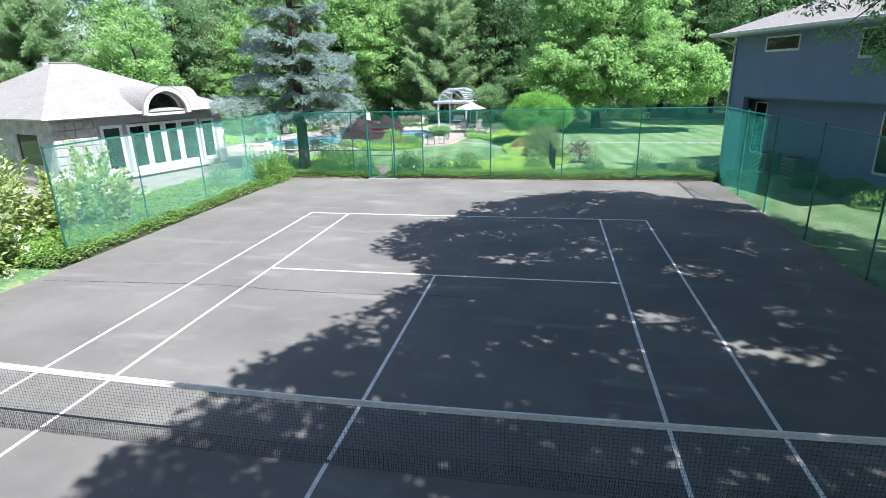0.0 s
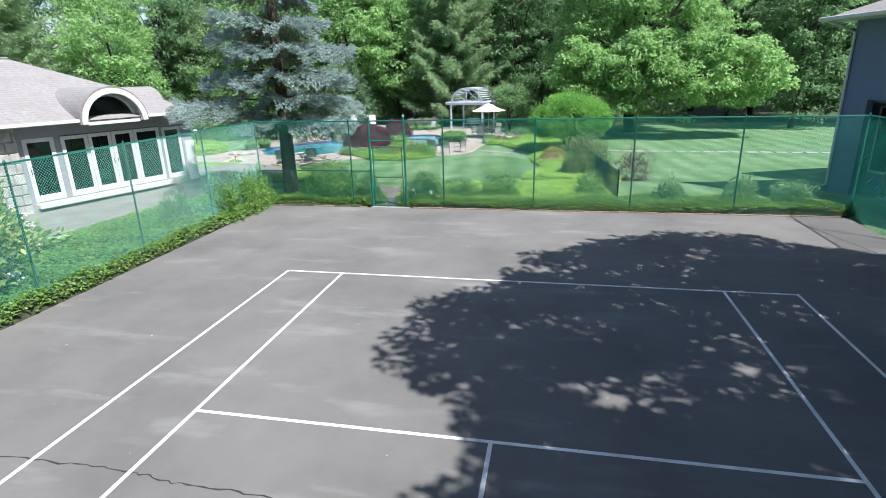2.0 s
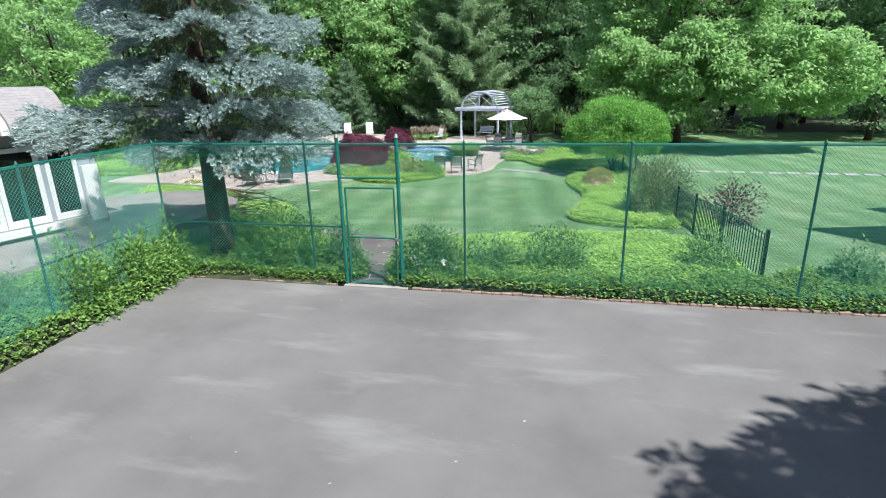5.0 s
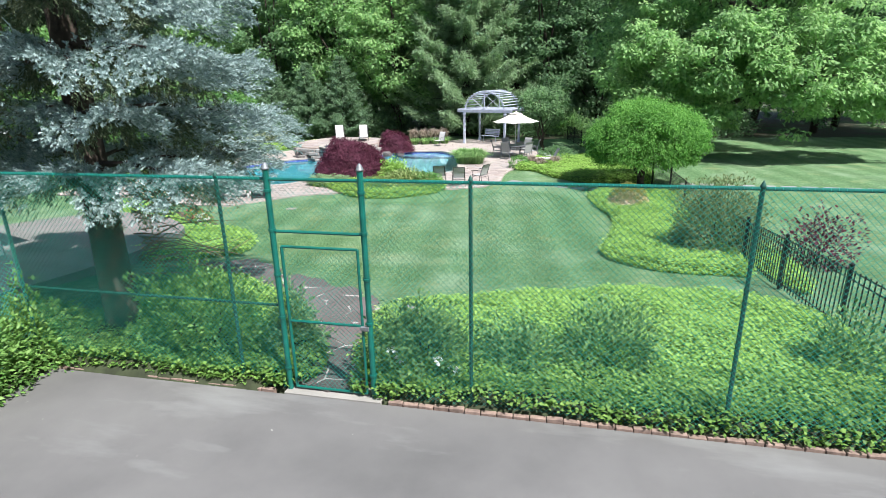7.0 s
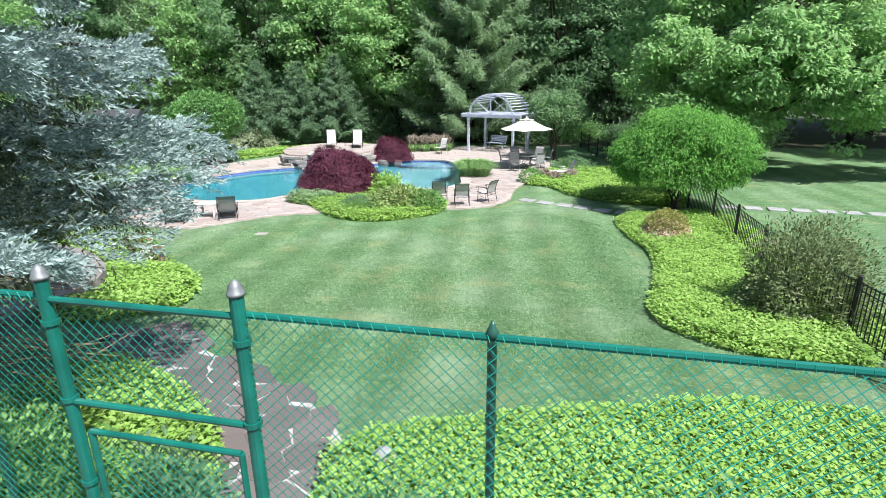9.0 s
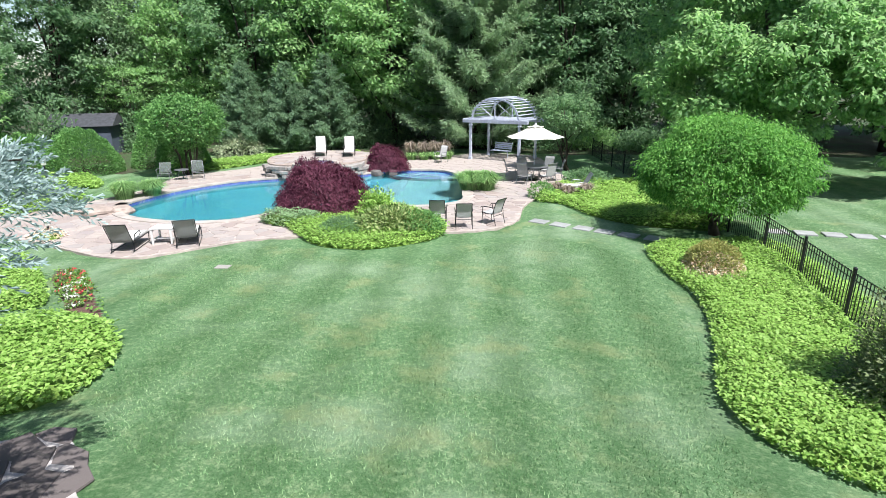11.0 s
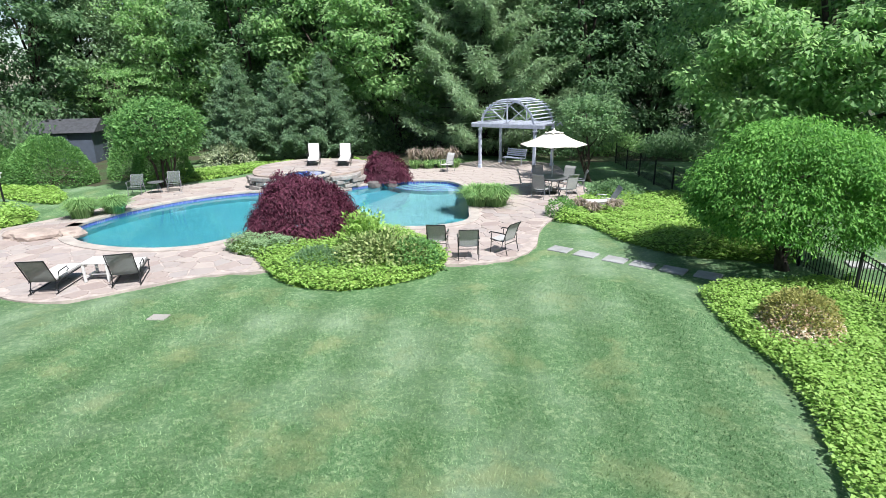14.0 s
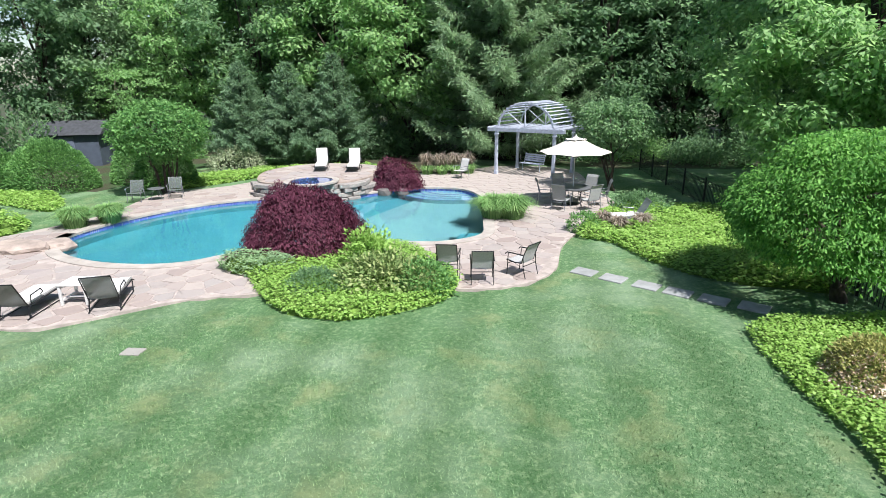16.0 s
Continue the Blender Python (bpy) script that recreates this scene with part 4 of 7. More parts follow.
# ---- plants ----
def limb_points(a, b, sag, n, g, wob=0.12):
    a, b = np.array(a, float), np.array(b, float)
    L = np.linalg.norm(b - a)
    pts = []
    for t in np.linspace(0, 1, n):
        p = a + (b - a) * t + np.array([0, 0, sag * L * 4 * t * (1 - t)])
        if 0 < t < 1:
            p = p + g.normal(0, wob * L / n, 3)
        pts.append(p)
    return pts


def clump_leaves(centers, radius, per, leaf, g, flat=0.6, out=None, jitter=0.9, droop=0.15):
    """Leaves in flattened clumps round centers: base, way, up."""
    n = len(centers)
    d = unit(g.normal(size=(n, per, 3)))
    r = np.abs(g.uniform(0.15, 1, (n, per, 1))) ** 0.5
    R = np.broadcast_to(np.asarray(radius, float), (n,))[:, None, None]
    p = centers[:, None, :] + d * r * R * np.array([1, 1, flat])
    way = d * np.array([1, 1, 0.5]) + g.normal(0, jitter, (n, per, 3)) * 0.6 - np.array([0, 0, droop])
    up = np.array([0, 0, 1.0]) + d * 0.7 + g.normal(0, 0.45, (n, per, 3))
    return p.reshape(-1, 3), way.reshape(-1, 3), up.reshape(-1, 3)


def broad_crown(c, rad, clumps, per, leaf, seed, clump_r=0.9, hollow=0.5, lump=0.22, low=-1.0, flat=0.6, droop=0.15):
    """Clump centres and leaves of a leafy crown round c, with bays and gaps in its outline."""
    g = np.random.default_rng(seed)
    d = unit(g.normal(size=(clumps * 2, 3)))
    d = d[d[:, 2] > low][:clumps]
    ph = g.uniform(0, 6.3, 6)
    bay = 1 + lump * (np.sin(3 * d[:, 0] * 2 + ph[0]) * np.sin(3 * d[:, 1] * 2 + ph[1]) + np.sin(5 * d[:, 2] + ph[2] + 3 * d[:, 0]) * 0.7)
    f = g.uniform(hollow, 1.0, len(d)) ** 0.6 * bay
    cen = np.array(c) + d * f[:, None] * np.array(rad)
    size = clump_r * g.uniform(0.6, 1.25, len(cen))
    b, w, u = clump_leaves(cen, size, per, leaf, g, flat, droop=droop)
    L = leaf * g.uniform(0.7, 1.3, len(b))
    return cen, b, w, u, L


def leafy_tree(name, label, at, height, rad, crown_z, mat, seed, clumps=150, per=70, leaf=0.3, clump_r=0.9, bark="bark_dark", trunk_r=0.22, category="tree", group="", low=-1.0, stems=1, limbs=9, flat=0.6, hollow=0.5, lump=0.22, wide=0.55, droop=0.15, tri=True, lobes=()):
    """Trunk, limbs that end in the crown, and a crown of leaves."""
    th = thing(name, label, category, group, pose(*at))
    g = np.random.default_rng(seed + 91)
    cen, b, w, u, L = broad_crown((0, 0, crown_z), rad, clumps, per, leaf, seed, clump_r, hollow, lump, low, flat, droop)
    for i, (c2, r2, n2) in enumerate(lobes):
        more = broad_crown(c2, r2, n2, per, leaf, seed + 7 + i, clump_r, hollow, lump, low, flat, droop)
        cen, b, w, u, L = (np.concatenate(p) for p in zip((cen, b, w, u, L), more))
    for s in range(stems):
        off = np.array([0, 0, 0]) if stems == 1 else np.array([*(g.normal(0, trunk_r * 2, 2)), 0])
        top = np.array([g.normal(0, rad[0] * 0.12), g.normal(0, rad[1] * 0.12), crown_z + rad[2] * 0.35]) + off * 4
        tp = limb_points(off - np.array([0, 0, 0.15]), top, 0.0, 7, g)
        bm = bm_tube(tp, [trunk_r * (1.25 if i == 0 else 1 - 0.13 * i) for i in range(7)], 9)
        part("trunk", bm, bark, th, smooth=True)
        for i in range(limbs):
            j = 1 + (i % 5)
            e = cen[g.integers(len(cen))]
            lp = limb_points(tp[j], e, -0.05 if e[2] < tp[j][2] else 0.08, 5, g)
            part("limb", bm_tube(lp, [trunk_r * f for f in (0.42, 0.34, 0.25, 0.16, 0.07)], 6), bark, th, smooth=True)
    crown = new("crown", leaf_mesh("crown", b, w, u, L, L * wide, mat, tri))
    crown.parent = th
    return th


def conifer(name, label, at, height, r_low, z_low, mat, seed, tiers=16, arms=7, twig=0.5, needle=0.16, per=16, droop=0.25, bark="bark_dark", group="", upturn=0.15, power=0.85, wide=0.42, fill=5.0, ragged=0.2, flat=0.28):
    """A straight trunk with tiers of boughs, each hung with sprays of needles."""
    th = thing(name, label, "tree", group, pose(*at))
    g = np.random.default_rng(seed)
    part("trunk", bm_tube([(0, 0, -0.15), (0, 0, height * 0.3), (0, 0, height * 0.65), (0, 0, height)], [height * 0.019, height * 0.014, height * 0.008, 0.02], 9), bark, th, smooth=True)
    B, W, U, L = [], [], [], []
    bm = bmesh.new()
    for i in range(tiers):
        f = i / (tiers - 1)
        z0 = z_low + (height * 0.985 - z_low) * f
        rmax = r_low * (1 - f) ** power + 0.12
        m = max(4, int(arms * (1 - 0.45 * f)))
        a0 = g.uniform(0, 6.28)
        for j in range(m):
            az = a0 + 6.283 * j / m + g.normal(0, 0.2)
            ln = rmax * (1 - ragged * g.uniform(0, 1.6) * g.uniform(0, 1))
            z = z0 + g.normal(0, 0.12 * (height - z_low) / tiers)
            dirv = np.array([math.cos(az), math.sin(az), 0.0])
            sd = np.array([-dirv[1], dirv[0], 0.0])
            n = max(3, int(ln / (twig * 0.33)))
            dr = droop * (1 - 0.7 * f)
            ts = np.linspace(0.12, 1, n)
            pts = np.array([0, 0, z]) + ts[:, None] * ln * dirv + np.array([0, 0, 1.0]) * (-dr * ln * np.sin(ts * 1.9) + upturn * ln * ts ** 3)[:, None]
            tube(bm, [(0, 0, z), *[tuple(p) for p in pts[[n // 2, n - 1]]]], [0.018 * height / 10 * (1.3 - f), 0.012 * height / 10, 0.004], 4, False)
            for t, p in zip(ts, pts):
                reach = twig * (1.15 - 0.55 * t) * min(1.0, 0.5 + ln * 0.3)
                cnt = max(2, int(fill))
                for q in range(cnt):
                    s = (-1) ** q
                    td = unit(dirv * g.uniform(0.25, 0.9) + sd * s * g.uniform(0.3, 1.0) + np.array([0, 0, g.normal(-0.12, flat)]))
                    o = p + g.normal(0, 0.05, 3)
                    k = np.linspace(0.05, 1, per)[:, None]
                    base = o + td * k * reach * g.uniform(0.7, 1.2) + g.normal(0, needle * 0.25, (per, 3))
                    B.append(base)
                    W.append(td + g.normal(0, 0.45, (per, 3)))
                    U.append(np.array([0, 0, 1.0]) + g.normal(0, 0.35, (per, 3)))
                    L.append(needle * g.uniform(0.7, 1.35, per))
    tagged(part("bough_frame", bm, bark, th), kind="stuff")
    B, W, U, L = np.concatenate(B), np.concatenate(W), np.concatenate(U), np.concatenate(L)
    crown = new("crown", leaf_mesh("crown", B, W, U, L, L * wide, mat, True))
    crown.parent = th
    return th


def spruce(at, height, reach, z_low, seed, tiers=15, arms=7):
    """A blue spruce: arching boughs, each a drooping fan set with needle-covered shoots; darker olive shoots hang
    beneath.
    """
    th = thing("blue_spruce", "large blue spruce with silvery drooping boughs", "tree", "", pose(*at))
    g = np.random.default_rng(seed)
    part("trunk", bm_tube([(0, 0, -0.15), (0, 0, 0.5), (0.03, 0, height * 0.3), (0, 0.04, height * 0.65), (0, 0, height)], [0.34, 0.27, 0.21, 0.12, 0.02], 12), "bark_dark", th, smooth=True)
    frames = bmesh.new()
    shoots = {"needle_blue": [], "needle_olive": []}
    for i in range(tiers):
        f = i / (tiers - 1)
        z0 = z_low + (height * 0.97 - z_low) * f ** 1.1
        rmax = reach * (1 - f) ** 0.68 * min(1.0, 0.88 + 1.2 * f) + 0.2
        m = max(4, int(arms * (1 - 0.35 * f)))
        a0 = g.uniform(0, 6.28)
        for j in range(m):
            az = a0 + 6.283 * j / m + g.normal(0, 0.2)
            ln = rmax * g.uniform(0.55, 1.15) * (1.0 + 0.12 * max(0.0, -math.cos(az)))
            z = z0 + g.normal(0, 0.1)
            dv = np.array([math.cos(az), math.sin(az), 0.0])
            sd = np.array([-dv[1], dv[0], 0.0])
            if z < 5.6 and dv[1] < -0.15:
                ln = min(ln, (0.75 if z < 4.0 else 1.15) / -dv[1])
            sag = g.uniform(0.19, 0.29) * (1 - 0.5 * f)
            axis = lambda t: np.array([0, 0, z]) + dv * ln * t + np.array([0, 0, ln * (0.16 * t - sag * t * t * 1.6 + 0.17 * t ** 4)])
            tube(frames, [tuple(axis(t)) for t in (0, 0.35, 0.7, 1.0)], [0.045, 0.032, 0.02, 0.006], 5, False)
            n = int(60 + 190 * ln * (0.4 + 0.22 * ln))
            t = g.uniform(0.2, 1.0, n) ** 0.75
            half = ln * 0.35 * np.sin(np.minimum(t * 2.75, 2.65)) + 0.12
            u = g.uniform(-1, 1, n)
            P = np.array([axis(q) for q in t])
            P = P + sd * (u * half)[:, None] + np.array([0, 0, 1.0]) * (-0.50 * np.abs(u) ** 1.7 * half + 0.07 * np.sin(7 * t * ln + 5 * u) + g.normal(0, 0.045, n))[:, None]
            W = dv * 0.9 + sd * (u * 0.9)[:, None] + g.normal(0, 0.22, (n, 3)) + np.array([0, 0, 1.0]) * (0.30 - 0.55 * np.abs(u))[:, None]
            shoots["needle_blue"].append((P, W, g.uniform(0.13, 0.26, n) * (0.75 + 0.25 * (1 - f))))
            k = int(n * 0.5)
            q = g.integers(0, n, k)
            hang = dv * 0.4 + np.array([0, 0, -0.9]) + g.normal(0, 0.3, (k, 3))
            shoots["needle_olive"].append((P[q] * np.append(g.uniform(0.45, 0.98, 1).repeat(2), 1.0) + np.array([0, 0, -0.09]), hang, g.uniform(0.12, 0.26, k)))
    tagged(part("bough_frame", frames, "bark_dark", th), kind="stuff")
    for mat, per, size, name in (("needle_blue", 19, 0.066, "needles"), ("needle_olive", 9, 0.07, "inner_needles")):
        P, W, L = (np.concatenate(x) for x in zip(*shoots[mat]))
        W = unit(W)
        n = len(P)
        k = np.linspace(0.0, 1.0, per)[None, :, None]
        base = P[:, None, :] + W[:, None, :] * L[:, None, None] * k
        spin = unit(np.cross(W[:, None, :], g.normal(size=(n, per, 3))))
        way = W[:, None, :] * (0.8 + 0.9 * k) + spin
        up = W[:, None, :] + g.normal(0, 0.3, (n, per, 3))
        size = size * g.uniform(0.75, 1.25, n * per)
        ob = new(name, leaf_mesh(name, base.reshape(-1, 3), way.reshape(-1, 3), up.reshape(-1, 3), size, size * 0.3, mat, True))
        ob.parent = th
        ob["label"] = "silvery blue needles" if mat == "needle_blue" else "darker olive inner needles"
    # bare dead twigs low on the shaded side
    bm = bmesh.new()
    for i in range(46):
        az = g.uniform(0.2, 1.5)
        p = np.array([0.5 * math.cos(az), 0.5 * math.sin(az), g.uniform(1.0, 2.6)])
        e = p + np.array([math.cos(az), math.sin(az), g.normal(-0.15, 0.3)]) * g.uniform(0.6, 1.7)
        tube(bm, limb_points(p, e, 0.05, 4, g, 0.3), [0.014, 0.011, 0.008, 0.004], 4, False)
    tagged(part("dead_twig_spray", bm, "twig_dry", th, "bare brown twigs"), kind="stuff")
    return th


def dome_shrub(label, at, rad, mat, seed, clumps, per, leaf=0.11, group=""):
    """A weeping mound: tiers of tufts that spill outwards and down over one another, on a few crooked stems."""
    th = thing("laceleaf_maple", label, "shrub", group, pose(*at))
    g = np.random.default_rng(seed)
    d = unit(g.normal(size=(clumps, 3)))
    d[:, 2] = np.abs(d[:, 2])
    ph = g.uniform(0, 6.3, 3)
    bay = 1 + 0.07 * np.sin(5 * d[:, 0] + ph[0]) * np.sin(5 * d[:, 1] + ph[1]) + 0.06 * np.sin(9 * d[:, 2] + 4 * d[:, 0] + ph[2])
    flare = np.where(d[:, 2] < 0.45, 1.0 + 0.12 * (0.45 - d[:, 2]), 1.0)[:, None] * np.array([1, 1, 0]) + np.array([0, 0, 1.0])
    cen = d * (g.uniform(0.72, 1.0, clumps) * bay)[:, None] * np.array(rad) * flare
    k = np.linspace(0, 1, per)[None, :, None]
    out = unit(d * np.array([1, 1, 0.15]) + g.normal(0, 0.25, (clumps, 3)))
    L = (0.34 * g.uniform(0.7, 1.3, clumps))[:, None, None]
    lat = np.cross(out, np.array([0, 0, 1.0]))[:, None, :]
    base = cen[:, None, :] + out[:, None, :] * L * k - np.array([0, 0, 1.0]) * (0.9 * L * k * k) + lat * g.normal(0, 0.13, (clumps, per, 1)) + g.normal(0, 0.035, (clumps, per, 3))
    base[..., 2] = np.maximum(base[..., 2], 0.05)
    way = out[:, None, :] * 0.5 - np.array([0, 0, 1.0]) * (0.25 + k) + lat * g.normal(0, 0.6, (clumps, per, 1)) + g.normal(0, 0.3, (clumps, per, 3))
    up = np.array([0, 0, 1.0]) + d[:, None, :] + g.normal(0, 0.35, (clumps, per, 3))
    size = leaf * g.uniform(0.7, 1.3, clumps * per)
    ob = new("foliage", leaf_mesh("foliage", base.reshape(-1, 3), way.reshape(-1, 3), up.reshape(-1, 3), size, size * 0.38, mat, True))
    ob.parent = th
    for i in range(6):
        part("stem", bm_tube(limb_points((g.normal(0, 0.08), g.normal(0, 0.08), -0.05), cen[g.integers(clumps)] * 0.8, 0.12, 6, g, 0.3), [0.06, 0.05, 0.04, 0.03, 0.02, 0.01], 6), "bark_dark", th)
    return th


def shrub(name, label, at, rad, mat, seed, n=2600, leaf=0.09, flat_bottom=True, category="shrub", group="", wide=0.5, lump=0.08, stems=5, bark="bark_dark", shell=0.75, hang=0.0, tidy=0.5, square=1.0, tri=False):
    """A mound of leaves over a few stems, with a slightly uneven outline; hang turns the leaves downwards."""
    th = thing(name, label, category, group, pose(*at))
    g = np.random.default_rng(seed)
    d = unit(g.normal(size=(n, 3)))
    if flat_bottom:
        d[:, 2] = np.abs(d[:, 2]) * 1.05 - 0.05
        d = unit(d)
    ph = g.uniform(0, 6.3, 3)
    bay = 1 + lump * (np.sin(7 * d[:, 0] + ph[0]) * np.sin(7 * d[:, 1] + ph[1]) + np.sin(6 * d[:, 2] + ph[2]) + 0.8 * np.sin(15 * d[:, 0] + 13 * d[:, 1]))
    f = g.uniform(shell ** 3, 1.0, n) ** (1 / 3) * bay
    if square < 1:
        d = np.sign(d) * np.abs(d) ** square
    p = d * f[:, None] * np.array(rad)
    way = d * (1 - hang) + np.array([0, 0, -hang]) + g.normal(0, tidy, (n, 3))
    up = np.array([0, 0, 1.0]) + d * 1.1 + g.normal(0, 0.35, (n, 3))
    L = leaf * g.uniform(0.65, 1.35, n)
    crown = new("foliage", leaf_mesh("foliage", p, way, up, L, L * wide, mat, tri))
    crown.parent = th
    for i in range(stems):
        e = p[g.integers(n)] * 0.85
        part("stem", bm_tube(limb_points((g.normal(0, 0.05), g.normal(0, 0.05), -0.05), e, 0.05, 4, g), [0.03, 0.024, 0.015, 0.006], 5), bark, th)
    return th


def grass_clump(at, r, h, seed, n=420, mat="grass_blade", label="mounded clump of fine ornamental grass", group="grass clumps", width=0.02):
    th = thing("ornamental_grass", label, "grass clump", group, pose(*at))
    g = np.random.default_rng(seed)
    a = g.uniform(0, 6.28, n)
    lean = g.uniform(0.05, 1.0, n)
    base = np.stack([np.cos(a), np.sin(a), np.zeros(n)], -1) * (r * 0.45 * g.uniform(0, 1, n))[:, None]
    out = np.stack([np.cos(a), np.sin(a), np.zeros(n)], -1)
    L = h * g.uniform(0.7, 1.15, n)
    mid = base + out * (lean * r * 0.35)[:, None] + np.array([0, 0, 1]) * (L * 0.8)[:, None]
    tip = base + out * (lean * r * 0.95)[:, None] + np.array([0, 0, 1]) * (L * (1.0 - 0.45 * lean))[:, None]
    sd = np.stack([-np.sin(a), np.cos(a), np.zeros(n)], -1) * width
    v = np.stack([base - sd, base + sd, mid + sd * 0.8, mid - sd * 0.8, tip], 1).reshape(-1, 3)
    i = np.arange(n)[:, None] * 5
    q = np.concatenate([i + np.array([[0, 1, 2, 3]]), i + np.array([[3, 2, 4, 4]])])
    me = quick_mesh("blades", v, np.concatenate([i + np.array([[0, 1, 2]]), i + np.array([[0, 2, 3]]), i + np.array([[3, 2, 4]])]), mat)
    ob = new("blades", me)
    ob.parent = th
    return th


def planted_bed(name, label, poly, mat, seed, top=0.28, density=170, leaf=0.085, wide=0.72, base=None, soil="bed_green", rise=0.25, tilt=0.6):
    """Ground cover: a low soil mound under a dense coat of leaves."""
    g = np.random.default_rng(seed)
    p = scatter(poly, density, g)
    seg = np.linalg.norm(np.roll(poly, -1, 0) - poly, axis=1)
    pick = g.choice(len(poly), int(seg.sum() * density * 0.16), p=seg / seg.sum())
    rim = poly[pick] + (np.roll(poly, -1, 0)[pick] - poly[pick]) * g.uniform(0, 1, (len(pick), 1)) + g.normal(0, 0.035, (len(pick), 2))
    p = np.concatenate([p, rim])
    p = p[(np.abs(p[:, 0] + 0.12) > 9.27) | (p[:, 1] > 18.34)]
    e = np.minimum(edge_dist(poly, p[:, 0], p[:, 1]) / rise, 1.0)
    zf = np.sqrt(np.maximum(1 - (1 - e) ** 2, 0))
    gzv = ground_z(p[:, 0], p[:, 1]) if base is None else np.full(len(p), base)
    h = zf * top * (1 + 0.28 * hills(p[:, 0] * 2.2, p[:, 1] * 2.2, seed)) + 0.02
    n = len(p)
    pos = np.stack([p[:, 0], p[:, 1], gzv + h * g.uniform(0.7, 1.05, n)], -1)
    a = g.uniform(0, 6.28, n)
    way = np.stack([np.cos(a), np.sin(a), g.normal(0.1, 0.35, n)], -1)
    up = np.array([0, 0, 1.0]) + g.normal(0, tilt * 0.45, (n, 3))
    L = leaf * g.uniform(0.7, 1.35, n)
    th = thing(name, label, "plant bed", "planting beds")
    ob = new("ground_cover", leaf_mesh("ground_cover", pos, way, up, L, L * wide, mat))
    ob.parent = th
    # soil mound beneath
    lo, hi = poly.min(0), poly.max(0)
    xs, ys = np.arange(lo[0] - 0.1, hi[0] + 0.3, 0.16), np.arange(lo[1] - 0.1, hi[1] + 0.3, 0.16)
    X, Y = np.meshgrid(xs, ys)
    D = edge_dist(poly, X, Y)
    ins = inside(poly, X, Y) & (D > (0.0 if soil == "mulch" else 0.1))
    E = np.minimum(D / rise, 1.0)
    Z = (ground_z(X, Y) if base is None else base) + np.where(ins, np.sqrt(np.maximum(1 - (1 - E) ** 2, 0)) * top * 0.6 * (1 + 0.28 * hills(X * 2.2, Y * 2.2, seed)) - 0.02, -0.08)
    idx = np.arange(X.size).reshape(X.shape)
    q = np.stack([idx[:-1, :-1], idx[:-1, 1:], idx[1:, 1:], idx[1:, :-1]], -1).reshape(-1, 4)
    keep = ins.ravel()[q].any(1)
    me = quick_mesh("soil", np.stack([X, Y, Z], -1).reshape(-1, 3), q[keep], soil)
    ob = new("soil", me)
    ob.parent = th
    return th


P = lambda x, y, z=0.0: (x, y, gz(x, y) + z)

# blue spruce at the corner of the court
spruce(P(-9.15, 19.5), 12.6, 3.45, 2.9, 11, 11, 6)

# mounded weeping tree over the iron fence
th = leafy_tree("weeping_tree", "dense mounded weeping tree with glossy green leaves", P(1.6, 38.1), 3.8, (2.42, 2.35, 1.68), 2.12, "leaf_weeping", 21, clumps=620, per=120, leaf=0.105, clump_r=0.42, trunk_r=0.17, low=-0.55, limbs=8, flat=0.7, hollow=0.75, lump=0.05, wide=0.42, droop=0.9)

# laceleaf maples
RED = "mounded laceleaf maple with deep red foliage"
dome_shrub(RED, P(-12.7, 38.9), (1.72, 1.6, 2.15), "leaf_red", 31, 1300, 40, 0.11, "red maples")
dome_shrub(RED, (-13.6, 49.4, -0.75), (1.1, 1.0, 1.4), "leaf_red", 32, 420, 40, 0.11, "red maples")

# broad tree on the far lawn
leafy_tree("shade_tree", "tall light-green shade tree with airy drooping foliage", P(7.0, 51.2), 17, (7.0, 5.4, 7.0), 9.8, "leaf_light", 41, clumps=760, per=100, leaf=0.25, clump_r=0.7, trunk_r=0.42, limbs=18, hollow=0.6, lump=0.2, wide=0.6, droop=0.7, flat=0.5, lobes=(((-4.4, -4.6, 4.8), (2.6, 1.9, 2.7), 90), ((-0.4, -5.6, 5.2), (2.8, 1.8, 2.9), 110), ((3.8, -5.6, 5.0), (2.8, 1.9, 2.9), 110), ((7.6, -4.2, 4.9), (2.6, 2.2, 2.7), 100)))

# conifers behind the pool
pine = conifer("white_pine", "tall soft grey-green white pine", P(-10.4, 60.6), 21.0, 6.3, 1.2, "needle_pine", 51, tiers=23, arms=10, twig=0.95, needle=0.32, per=14, droop=0.0, upturn=0.25, power=0.55, wide=0.2, fill=7, ragged=0.5, flat=0.18)
for x, y, h, r, sd in ((-25.7, 54.6, 6.3, 2.5, 52), (-22.6, 55.0, 6.2, 2.3, 53), (-20.2, 56.4, 6.7, 2.5, 54)):
    conifer("hemlock", "dark green hemlock with feathery upswept sprays", P(x, y), h, r, 0.3, "needle_hemlock", sd, tiers=17, arms=8, twig=0.5, needle=0.15, per=16, droop=-0.30, upturn=0.22, power=0.75, wide=0.32, fill=4, group="hemlocks", ragged=0.35, flat=0.2)

# small tree by the dining table
leafy_tree("small_tree", "small round-headed ornamental tree by the patio", P(-3.2, 51.0), 4.4, (1.75, 1.6, 1.3), 3.0, "leaf_maple_green", 61, clumps=170, per=40, leaf=0.17, clump_r=0.4, trunk_r=0.08, stems=2, limbs=5, hollow=0.6, lump=0.06)
